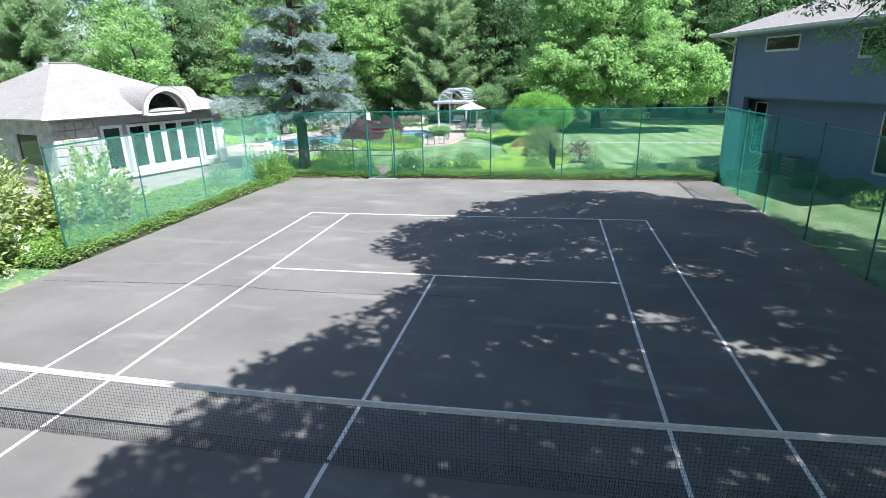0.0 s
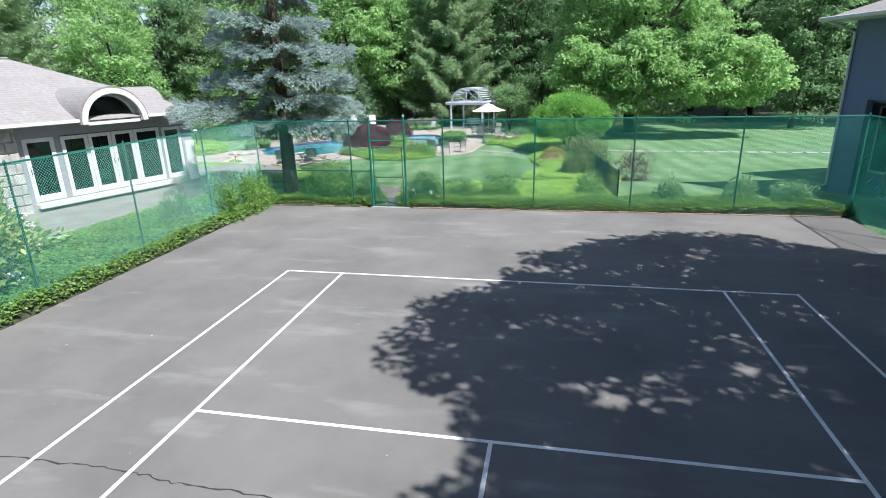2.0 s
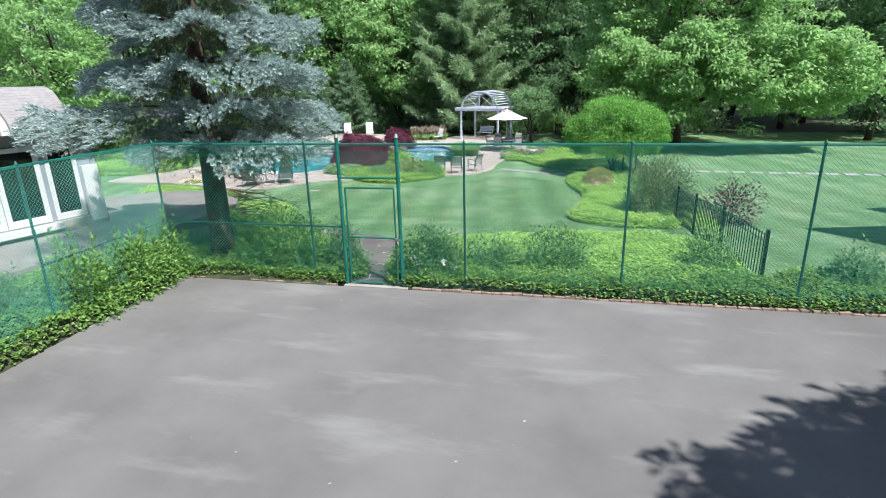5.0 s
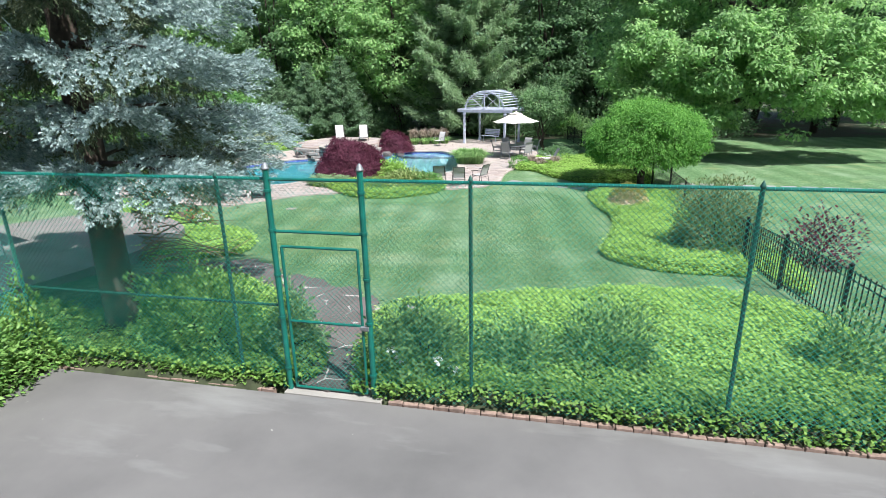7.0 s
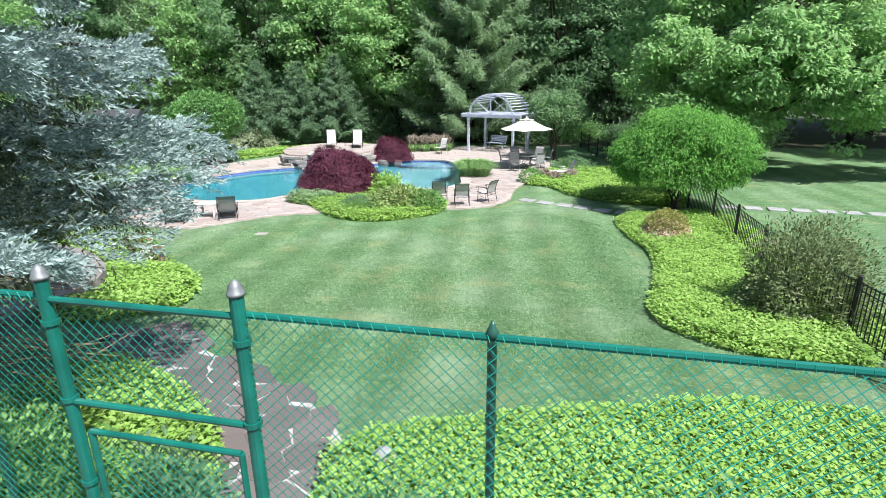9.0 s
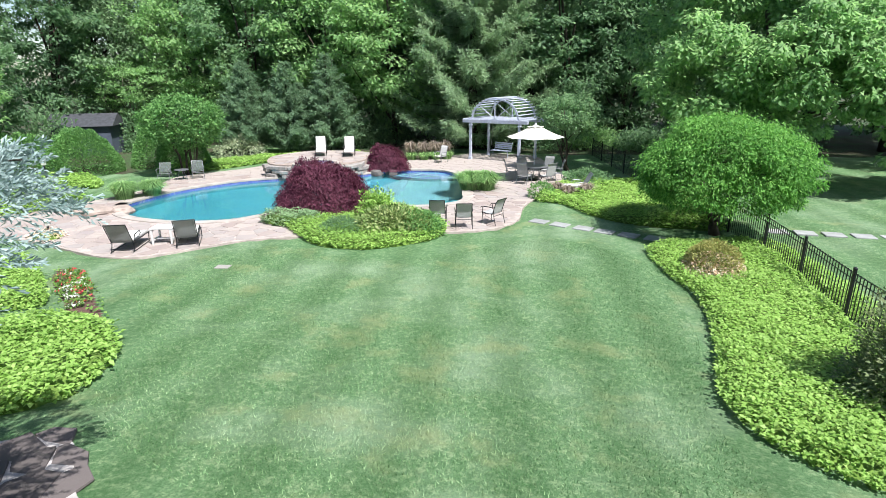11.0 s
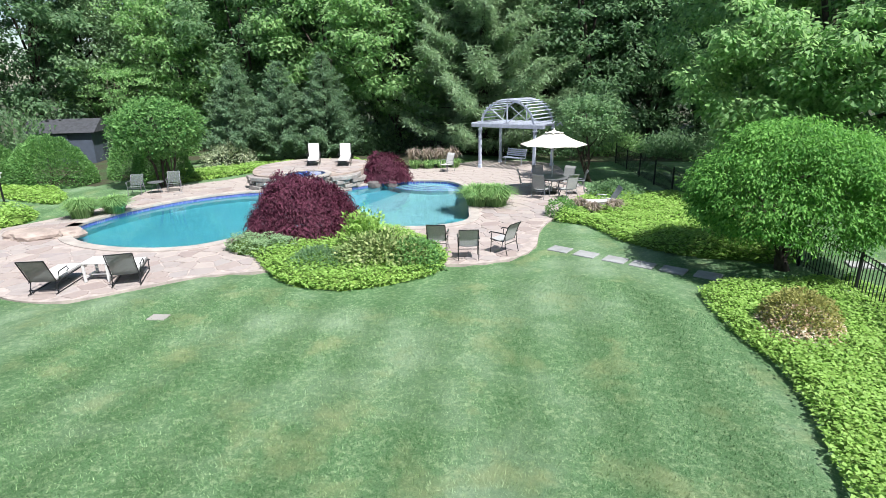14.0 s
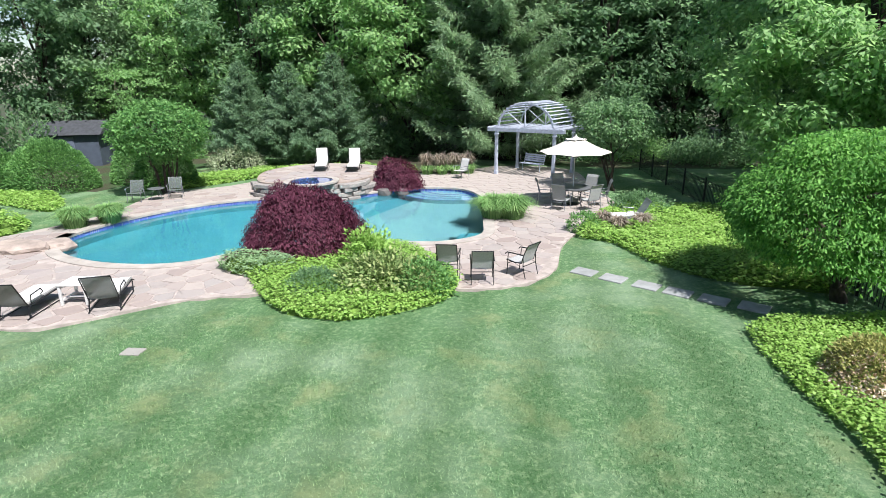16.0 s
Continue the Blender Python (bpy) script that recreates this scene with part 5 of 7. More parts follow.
# clipped standard behind the bistro chairs
leafy_tree("clipped_tree", "clipped round-headed tree behind the patio seats", P(-24.1, 45.8), 4.4, (2.15, 1.9, 1.4), 2.95, "leaf_boxwood", 62, clumps=260, per=50, leaf=0.16, clump_r=0.42, trunk_r=0.07, stems=4, limbs=4, hollow=0.7, lump=0.05)

leafy_tree("dogwood", "layered pale-leaved dogwood at the edge of the wood", P(-37.5, 57.0), 7, (3.6, 2.8, 2.3), 5.0, "leaf_light", 63, clumps=190, per=70, leaf=0.19, clump_r=0.62, bark="bark_grey", trunk_r=0.1, stems=3, limbs=5, hollow=0.5, lump=0.25, flat=0.22)
# clipped mounds towards the shed
for at, rad, sd, n in (((-30.9, 45.4), (2.2, 1.9, 2.55), 71, 9000), ((-33.6, 44.0), (2.2, 1.9, 2.3), 72, 7000), ((-28.2, 48.6), (1.7, 1.5, 2.5), 73, 6000), ((-25.6, 47.4), (1.6, 1.4, 2.3), 74, 5000)):
    shrub("clipped_shrub", "large rounded clipped green shrub", P(*at), rad, "leaf_boxwood", sd, n=int(n * 2.2), leaf=0.12, group="clipped shrubs", lump=0.03, shell=0.85, tidy=0.35, tri=True)
shrub("silver_shrub", "pale silvery variegated rounded shrub", P(-25.4, 53.0), (1.7, 1.4, 1.55), "leaf_silver", 75, n=2800, leaf=0.14)
shrub("globe_shrub", "clipped globe shrub with pinkish new growth", P(0.55, 33.9, 0.12), (0.72, 0.7, 0.85), "leaf_olive", 76, n=4200, leaf=0.07, lump=0.03)
shrub("olive_shrub", "loose grey-green shrub beside the iron fence", P(2.15, 27.6, 0.1), (1.35, 1.25, 1.75), "leaf_olive_grey", 77, n=16000, leaf=0.085, lump=0.12, wide=0.42, shell=0.45, stems=9, tri=True)
shrub("red_shrub", "small open shrub with purple-red leaves", P(4.2, 26.6), (0.8, 0.7, 1.6), "leaf_red", 78, n=1500, leaf=0.10, lump=0.2, shell=0.3, stems=6)


# woods
def wood_kinds():
    kinds = []
    for i, (mat, h, rad, cz, cl) in enumerate((("leaf_maple_green", 19, (4.6, 4.4, 8.6), 10.0, 190), ("leaf_dark", 21, (4.4, 4.2, 9.5), 10.8, 190), ("leaf_light", 17, (4.6, 4.4, 7.6), 9.0, 180), ("leaf_dark", 15, (3.8, 3.8, 7.0), 7.6, 150), ("leaf_grey_green", 17, (4.4, 4.2, 7.8), 9.0, 190))):
        kinds.append(leafy_tree("woodland_tree", "tall leafy woodland tree", (0, 0, 0), h, rad, cz, mat, 200 + i, clumps=cl * 2, per=56, leaf=0.32, clump_r=0.85, trunk_r=0.24, limbs=6, group="woodland trees", hollow=0.5, lump=0.28, wide=0.6, droop=0.5, flat=0.5))
    for i, (mat, h, rad, cz) in enumerate((("leaf_maple_green", 20, (4.8, 4.6, 9.0), 10.5), ("leaf_dark", 20, (4.8, 4.6, 9.0), 10.5))):
        kinds.append(leafy_tree("woodland_tree", "tall leafy tree deep in the wood", (0, 0, 0), h, rad, cz, mat, 230 + i, clumps=260, per=24, leaf=0.6, clump_r=1.1, trunk_r=0.26, limbs=3, group="woodland trees", hollow=0.3, lump=0.3, wide=0.6, droop=0.4))
    return kinds


WOOD = wood_kinds()
g = np.random.default_rng(77)
spots = []
spots += [(-40.0, 58.0, 4, 0.9), (-34.5, 61.0, 2, 0.85), (-29.0, 62.0, 0, 1.0), (-22.5, 63.0, 2, 1.05), (-16.8, 61.5, 2, 0.95), (-3.5, 64.0, 1, 1.0), (1.0, 66.0, 3, 1.0), (6.5, 67.0, 1, 1.1), (12.0, 65.5, 0, 1.0), (18.0, 63.0, 1, 1.0), (24.0, 60.0, 3, 0.95), (30.0, 58.0, 1, 1.0)]
spots += [(-37.0, 67.0, 1, 1.15), (-26.0, 68.5, 1, 1.15), (-19.5, 70.5, 3, 1.4), (-14.5, 68.0, 1, 1.1), (-7.0, 69.5, 3, 1.35), (9.0, 73.0, 3, 1.4), (15.0, 71.0, 1, 1.1), (22.0, 69.0, 0, 1.1)]
for x in np.arange(-48, 40, 8.0):
    spots.append((x + g.normal(0, 1.0), 76 + g.normal(0, 1.5), (5, 6, 6, 5)[len(spots) % 4], 1.2))
spots += [(-41.0, 54.0, 1, 0.95), (-44.0, 47.0, 0, 0.9), (-47, 41, 4, 0.9), (-50, 35, 1, 0.95), (-34.5, 40.0, 2, 0.8), (-45, 29, 4, 1.0), (-52, 27, 6, 1.0), (-50, 20, 5, 1.0), (-55, 34, 5, 1.1), (-58, 44, 6, 1.1), (-39, 46.5, 3, 0.7)]
# first tree takes the dark-leaved kind to stand for shade on the wood
spots += [(20.5, 53.5, 1, 0.85), (27.0, 57.0, 5, 0.9)]
for i, (x, y, kind, s) in enumerate(spots):
    src = WOOD[kind]
    m = pose(x, y, gz(x, y), 0, 0, g.uniform(0, 360)) @ Matrix.Diagonal((s, s, s * g.uniform(0.92, 1.1), 1))
    t = copy_thing(src, m)
    t.matrix_basis = m
for i, src in enumerate(WOOD):
    x, y = ((-10.0, 72.0), (3.0, 71.0), (-30.0, 71.0), (-2.0, 75.0), (-42.5, 62.0), (-62.0, 52.0), (-30.0, 80.0))[i]
    src.matrix_basis = pose(x, y, gz(x, y))

m = pose(-40.0, 35.0, -0.3, 0, 0, 130) @ Matrix.Scale(0.85, 4)
copy_thing(pine, m).matrix_basis = m

# tree beyond the court's side, whose shade lies on the court
def overhanging_tree(at, outline, z_mid, thick, per_m2, per, leaf, seed, lean):
    """A broad tree with a hollow, domed layer of clumps as crown. outline is the shadow wanted on the ground, and lean
    carries it up along the sun.
    """
    th = thing("court_shade_tree", "wide tree overhanging the tennis court", "tree", m=pose(*at))
    g = np.random.default_rng(seed)
    cen = []
    for poly, dens in outline:
        p = scatter(poly, dens * per_m2, g)
        e = np.minimum(edge_dist(poly, p[:, 0], p[:, 1]) / 2.5, 1.0)
        h = thick * np.sqrt(1 - (1 - e) ** 2) * g.uniform(-1, 1, len(p))
        cen.append(np.stack([p[:, 0] + lean[0] * (z_mid + h), p[:, 1] + lean[1] * (z_mid + h), z_mid + h], -1))
    cen = np.concatenate(cen) - np.array(at)
    size = 0.5 * g.uniform(0.55, 1.3, len(cen))
    b, w, u = clump_leaves(cen, size, per, leaf, g, 0.6, droop=0.4)
    L = leaf * g.uniform(0.7, 1.3, len(b))
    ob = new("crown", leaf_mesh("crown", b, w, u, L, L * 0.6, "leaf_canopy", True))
    ob.parent = th
    tp = limb_points((0, 0, -0.1), (0.3, -0.4, z_mid - 1.5), 0.0, 6, g)
    part("trunk", bm_tube(tp, [0.55, 0.42, 0.38, 0.33, 0.27, 0.2], 10), "bark_dark", th, smooth=True)
    for i in range(22):
        e = cen[g.integers(len(cen))]
        part("limb", bm_tube(limb_points(tp[3 + i % 3], e, 0.05, 6, g), [0.17, 0.14, 0.1, 0.07, 0.05, 0.02], 6), "bark_dark", th, smooth=True)
    return th


LEAN = (SUN.x / SUN.z, SUN.y / SUN.z)
# shadow outlines on the court, which give the crown its shape
UPPER = spline([(8.9, 13.9), (7.2, 14.9), (5.2, 16.0), (3.2, 15.4), (1.5, 14.4), (0.1, 13.6), (0.0, 12.4), (-0.9, 11.2), (-1.6, 10.3), (-1.7, 9.3), (-1.4, 8.0), (-0.2, 6.8), (0.2, 5.4), (3.0, 5.2), (6.0, 6.5), (9.5, 7.0), (11.5, 9.5), (9.6, 11.6)], 5)
LOWER = spline([(0.3, 5.8), (-0.6, 4.6), (-1.0, 3.4), (-1.7, 2.0), (-2.0, 0.3), (-2.6, -1.2), (-3.4, -3.5), (-2.5, -6.5), (1.0, -8.0), (6.0, -7.5), (11.0, -5.0), (13.0, 1.0), (12.5, 7.0), (10.0, 7.6), (6.0, 6.8), (3.0, 5.8)], 5)
shade = overhanging_tree((13.8, 3.0, -0.1), ((UPPER, 1.25), (LOWER, 1.25)), 10.4, 2.4, 4.6, 100, 0.24, 301, LEAN)
g = np.random.default_rng(5)
hang = np.stack([g.uniform(8.5, 11.9, 90), g.uniform(8.9, 11.1, 90), g.uniform(4.0, 6.6, 90)], -1) - np.array([13.8, 3.0, -0.1])
hang = hang[(hang[:, 2] - 0.1 > 4.1 + 1.0 * (10.3 - (hang[:, 0] + 13.8)))]
b, w, u = clump_leaves(hang, 0.5, 70, 0.2, g, 0.35, droop=0.3)
o = new("hanging_branch", leaf_mesh("hanging_branch", b, w, u, 0.16 * g.uniform(0.7, 1.3, len(b)), 0.06, "leaf_maple_green", True))
o.parent = shade
for e in hang[::4]:
    part("limb", bm_tube(limb_points((-2.2, 3.2, 8.2), e, 0.06, 6, g), [0.09, 0.07, 0.05, 0.035, 0.02, 0.008], 5), "bark_dark", shade)

# out-of-view tree, added for shade on the near end of the court
leafy_tree("court_shade_tree", "unseen wide tree added to shade the court's near end", (12.0, -11.5, -0.1), 16, (8.0, 6.0, 4.2), 11.0, "leaf_canopy", 302, clumps=310, per=60, leaf=0.46, clump_r=1.4, trunk_r=0.42, limbs=10, hollow=0.25, lump=0.12, wide=0.5, droop=0.4)
# unseen trees, added around the court's near end to block skylight and darken its shade
for i, (x, y, kd, s) in enumerate(((-14, -24, 5, 1.0), (-6, -26, 6, 1.1), (2, -25, 5, 1.0), (10, -24, 6, 1.1), (18, -22, 5, 1.1), (-24, -14, 6, 1.0), (29, -6, 5, 1.0), (29, 6, 6, 1.1))):
    m = pose(x, y, 0, 0, 0, 70 * i) @ Matrix.Diagonal((s, s, s, 1))
    copy_thing(WOOD[kd], m).matrix_basis = m

# ---- planting beds ----
planted_bed("ground_cover_bed", "bright lime-green ground cover by the iron fence", spline([(-0.77, 35.9), (-0.6, 33.7), (-0.2, 32.3), (-0.2, 30.7), (-0.5, 28.8), (-0.8, 27.4), (-0.6, 26.2), (0.3, 25.3), (1.6, 25.1), (2.45, 25.6), (2.5, 30.0), (2.5, 36.4), (0.8, 36.6)], 6), "leaf_pachysandra", 401, 0.3, 640, 0.068)
planted_bed("ground_cover_bed", "yellow-green ground cover at the patio's end", spline([(-4.5, 42.6), (-3.4, 41.7), (-2.2, 39.9), (-1.1, 39.0), (0.5, 38.7), (2.2, 39.2), (2.2, 46.5), (-0.8, 47.4), (-3.3, 46.6)], 6), "leaf_pachysandra", 402, 0.3, 260, 0.11)
planted_bed("ground_cover_bed", "bright lime-green ground cover behind the chain-link fence", spline([(-4.45, 18.75), (-5.0, 20.4), (-5.0, 21.1), (-3.6, 21.9), (-1.8, 22.6), (0.0, 23.2), (1.4, 22.9), (2.4, 22.2), (2.6, 19.6), (2.0, 18.7), (-1.0, 18.6)], 6), "leaf_pachysandra", 403, 0.3, 1150, 0.06, tilt=0.4)
planted_bed("ground_cover_bed", "yellow-green ground cover outside the iron fence", spline([(2.75, 24.6), (3.5, 25.6), (3.7, 29.0), (3.5, 33.0), (3.2, 36.3), (2.75, 36.8)], 5), "leaf_pachysandra", 404, 0.26, 320, 0.085)
planted_bed("ground_cover_bed", "ground cover round the island of flowers and the red maple", spline([(-11.7, 35.0), (-10.7, 34.35), (-9.5, 34.2), (-8.3, 34.8), (-7.4, 35.75), (-7.3, 36.9), (-8.0, 38.2), (-10.1, 39.9), (-12.7, 38.7), (-13.6, 37.3), (-13.0, 36.3)], 6), "leaf_pachysandra", 405, 0.32, 420, 0.08)
planted_bed("ground_cover_bed", "lime-green ground cover near the spruce", spline([(-10.4, 24.7), (-10.8, 26.2), (-11.5, 27.0), (-12.7, 27.7), (-14.0, 27.5), (-15.5, 25.5), (-14.0, 23.8), (-11.8, 23.6)], 6), "leaf_pachysandra", 406, 0.3, 350, 0.09)
planted_bed("ground_cover_bed", "lime-green ground cover edging the rose bed", spline([(-14.65, 28.15), (-15.65, 29.15), (-17.5, 30.6), (-19.2, 31.5), (-21.0, 31.0), (-19.0, 28.5), (-16.0, 27.6)], 6), "leaf_pachysandra", 407, 0.28, 350, 0.09)
planted_bed("ground_cover_bed", "yellow-green ground cover beside the pool path", spline([(-24.4, 36.0), (-24.1, 38.4), (-25.2, 39.4), (-28.0, 39.0), (-30.0, 36.5), (-27.5, 34.8)], 6), "leaf_pachysandra", 408, 0.45, 170, 0.13)
planted_bed("ground_cover_bed", "low ground cover under the clipped shrubs", spline([(-26.0, 41.2), (-28.0, 43.3), (-31.0, 43.8), (-34.5, 42.0), (-34.0, 40.8), (-30.5, 41.8)], 6), "leaf_pachysandra", 409, 0.3, 160, 0.13)
planted_bed("ground_cover_bed", "bright ground cover behind the pool terrace", spline([(-24.6, 46.2), (-23.2, 48.2), (-21.6, 51.6), (-17.5, 53.2), (-14.5, 53.6), (-14.7, 54.6), (-20.0, 54.4), (-24.0, 51.5), (-26.5, 48.0)], 6), "leaf_pachysandra", 410, 0.35, 160, 0.14)
planted_bed("ivy_strip", "dark green ivy along the court's side fence", spline([(-9.42, 18.2), (-9.42, 14.0), (-9.42, 10.0), (-9.45, 6.2), (-10.4, 5.6), (-13.4, 6.5), (-13.2, 12.0), (-12.6, 16.0), (-11.6, 19.5), (-9.9, 19.6)], 6), "leaf_ivy", 411, 0.34, 620, 0.075, rise=0.12, soil="soil")
planted_bed("ivy_strip", "ivy along the foot of the back fence", spline([(-9.4, 18.36), (-5.6, 18.36), (-5.65, 19.6), (-7.5, 20.3), (-9.9, 20.0)], 6), "leaf_ivy", 412, 0.3, 900, 0.062, rise=0.12, soil="soil")
planted_bed("ivy_strip", "ivy along the foot of the back fence", spline([(-9.3, 18.4), (-7.5, 18.4), (-5.8, 18.4), (-5.75, 18.8), (-7.5, 18.85), (-9.3, 18.85)], 6), "leaf_ivy", 415, 0.24, 1500, 0.065, rise=0.12, soil="soil")
planted_bed("ivy_strip", "ivy along the foot of the back fence", spline([(-4.2, 18.35), (0.0, 18.35), (4.0, 18.35), (9.1, 18.35), (9.1, 19.4), (4.5, 20.0), (2.4, 19.4), (-1.0, 18.9), (-4.2, 18.8)], 6), "leaf_ivy", 413, 0.3, 900, 0.062, rise=0.12, soil="soil")
for x, y, r, ry, h, sd, n in ((-7.25, 19.05, 1.3, 0.68, 1.3, 501, 9000), (-3.85, 19.2, 0.8, 0.65, 1.2, 502, 5000), (-2.5, 19.4, 0.6, 0.5, 0.8, 503, 2400), (-1.2, 19.7, 0.75, 0.6, 0.95, 504, 3200), (1.9, 20.0, 0.65, 0.5, 0.9, 505, 2400), (4.4, 19.5, 0.6, 0.5, 0.9, 506, 2400), (6.6, 19.6, 0.65, 0.5, 0.85, 507, 2400), (8.1, 19.6, 0.65, 0.55, 0.8, 508, 3000), (-9.75, 17.3, 0.65, 0.8, 1.45, 509, 5000), (-9.9, 16.1, 0.7, 0.7, 1.3, 510, 4200), (-11.0, 15.4, 0.9, 0.8, 1.1, 511, 4200), (-9.8, 18.3, 0.6, 0.6, 1.2, 512, 3600), (-5.95, 19.4, 0.45, 0.6, 1.1, 513, 2600)):
    shrub("fence_shrub", "leafy green shrub growing through the fence foot", P(x, y), (r, ry, h), "leaf_fence" if sd in (502, 503, 504, 505) else "leaf_climber" if sd in (501, 509, 510, 512) else "leaf_maple_green", sd, n=n, leaf=0.075, lump=0.16, group="shrubs along the fence", shell=0.5)
planted_bed("ground_cover_bed", "bright ground cover between the gate and the spruce", spline([(-5.95, 18.9), (-6.1, 20.1), (-6.8, 21.1), (-8.2, 22.0), (-9.6, 22.3), (-9.6, 20.4), (-7.6, 19.6)], 5), "leaf_pachysandra", 414, 0.3, 420, 0.08)
g = np.random.default_rng(515)
for x, y, z in ((-4.15, 18.75, 0.55), (-4.05, 18.8, 0.42), (-3.5, 18.7, 0.5), (-3.3, 18.75, 0.35)):
    b, w, u = clump_leaves(np.array([[0.0, 0.0, 0.0]]), 0.06, 22, 0.05, g)
    o = new("white_bloom", leaf_mesh("white_bloom", b, w, u, 0.05, 0.045, "bloom_white"))
    o.matrix_basis = pose(x, y, z)
    o.parent = [t for t in scene.objects if t.name.startswith("fence_shrub")][1]
    o.matrix_parent_inverse = o.parent.matrix_basis.inverted()
# flowering bush beside the court
for x, y, r, h, sd in ((-11.9, 5.0, 1.7, 2.3, 521), (-14.0, 7.4, 2.0, 2.6, 522), (-11.7, 9.0, 1.3, 1.9, 523), (-15.0, 4.0, 2.2, 2.7, 524), (-13.4, 11.2, 1.3, 1.9, 525)):
    th = shrub("flowering_shrub", "rhododendron-like shrub with pale yellow-green leaves and white blooms", P(x, y), (r, r * 0.9, h), "leaf_rhodo", sd, n=6500, leaf=0.17, lump=0.2, group="flowering shrubs", shell=0.5)
    g = np.random.default_rng(sd)
    d = unit(g.normal(size=(70, 3)))
    d[:, 2] = np.abs(d[:, 2])
    cen = d * np.array([r, r * 0.9, h]) * 0.98
    b, w, u = clump_leaves(cen, 0.09, 14, 0.06, g)
    o = new("blossom", leaf_mesh("blossom", b, w, u, 0.07, 0.06, "bloom_white"))
    o.parent = th

# ---- stonework ----
def voronoi_cells(pts, lo, hi, reach):
    """Cells of scattered points: each as a list of corners."""
    cells = []
    for i, p in enumerate(pts):
        poly = [np.array(q) for q in ((p[0] - reach, p[1] - reach), (p[0] + reach, p[1] - reach), (p[0] + reach, p[1] + reach), (p[0] - reach, p[1] + reach))]
        d = np.linalg.norm(pts - p, axis=1)
        for j in np.argsort(d)[1:18]:
            if d[j] > 2.4 * reach:
                break
            mid, nrm = (p + pts[j]) / 2, pts[j] - p
            out = []
            for a, b in zip(poly, poly[1:] + poly[:1]):
                da, db = (a - mid) @ nrm, (b - mid) @ nrm
                if da <= 0:
                    out.append(a)
                if (da <= 0) != (db <= 0):
                    out.append(a + (b - a) * (da / (da - db)))
            poly = out
            if len(poly) < 3:
                break
        if len(poly) >= 3:
            cells.append((p, np.array(poly)))
    return cells


def relaxed(poly, spacing, seed, keep):
    """Points in poly about spacing apart, where keep(x, y) holds."""
    g = np.random.default_rng(seed)
    lo, hi = poly.min(0) - spacing, poly.max(0) + spacing
    out = []
    grid = {}
    for p in g.uniform(lo, hi, (int((hi - lo).prod() / spacing ** 2 * 7), 2)):
        key = tuple((p // spacing).astype(int))
        if any(np.hypot(*(p - q)) < spacing * 0.78 for dx in (-1, 0, 1) for dy in (-1, 0, 1) for q in grid.get((key[0] + dx, key[1] + dy), ())):
            continue
        grid.setdefault(key, []).append(p)
        out.append(p)
    return np.array(out)


def stone_mesh(c, cell, thick, gap, g):
    v = c + (cell - c) * (1 - gap / max(np.linalg.norm(cell - c, axis=1).mean(), 0.1))
    v = v + g.normal(0, 0.012, v.shape) - c
    bm = bmesh.new()
    n = len(v)
    tilt = g.normal(0, 0.006, 2)
    top = [bm.verts.new((*(q * 0.97), thick + float(tilt @ q))) for q in v]
    mid = [bm.verts.new((*q, thick * 0.6 + float(tilt @ q))) for q in v]
    bot = [bm.verts.new((*q, -0.02)) for q in v]
    bm.faces.new(top)
    for a, b in ((mid, top), (bot, mid)):
        for i in range(n):
            bm.faces.new((a[i], a[(i + 1) % n], b[(i + 1) % n], b[i]))
    return bm


def paving(host, poly, spacing, z, mat, seed, keep, name="flagstone", limit=300, near=None, gap=0.028, height=None):
    """Flagstones on host: single pieces where the camera comes nearest, the rest in one joined part."""
    g = np.random.default_rng(seed)
    pts = relaxed(poly, spacing, seed, keep)
    cells = []
    for c, cell in voronoi_cells(pts, None, None, spacing * 1.6):
        m = cell.mean(0)
        if not keep(m[0], m[1]):
            continue
        ok = [q if keep(q[0], q[1]) else None for q in cell]
        fixed = []
        for q, o in zip(cell, ok):
            t = 1.0
            while o is None and t > 0.15:
                t -= 0.08
                r = m + (q - m) * t
                o = r if keep(r[0], r[1]) else None
            fixed.append(m if o is None else o)
        fixed = np.array(fixed)
        area = 0.5 * abs(np.dot(fixed[:, 0], np.roll(fixed[:, 1], 1)) - np.dot(fixed[:, 1], np.roll(fixed[:, 0], 1)))
        if area > spacing ** 2 * 0.12:
            cells.append((m, fixed))
    cells.sort(key=near or (lambda cc: cc[0][1]))
    rest = bmesh.new()
    for i, (m, cell) in enumerate(cells):
        bm = stone_mesh(m, cell, 0.013 + g.uniform(0, 0.006), gap, g)
        zz = z if height is None else height(m[0], m[1])
        if i < limit:
            ob = part(name, bm, mat, host)
            ob.matrix_basis = Matrix.Translation((m[0], m[1], zz))
        else:
            bmesh.ops.translate(bm, verts=bm.verts, vec=(m[0], m[1], zz))
            me = bpy.data.meshes.new("tmp")
            bm.to_mesh(me)
            bm.free()
            rest.from_mesh(me)
            bpy.data.meshes.remove(me)
    if len(rest.verts):
        ob = part("far_paving", rest, mat, host)
        tagged(ob, kind="stuff")
    else:
        rest.free()


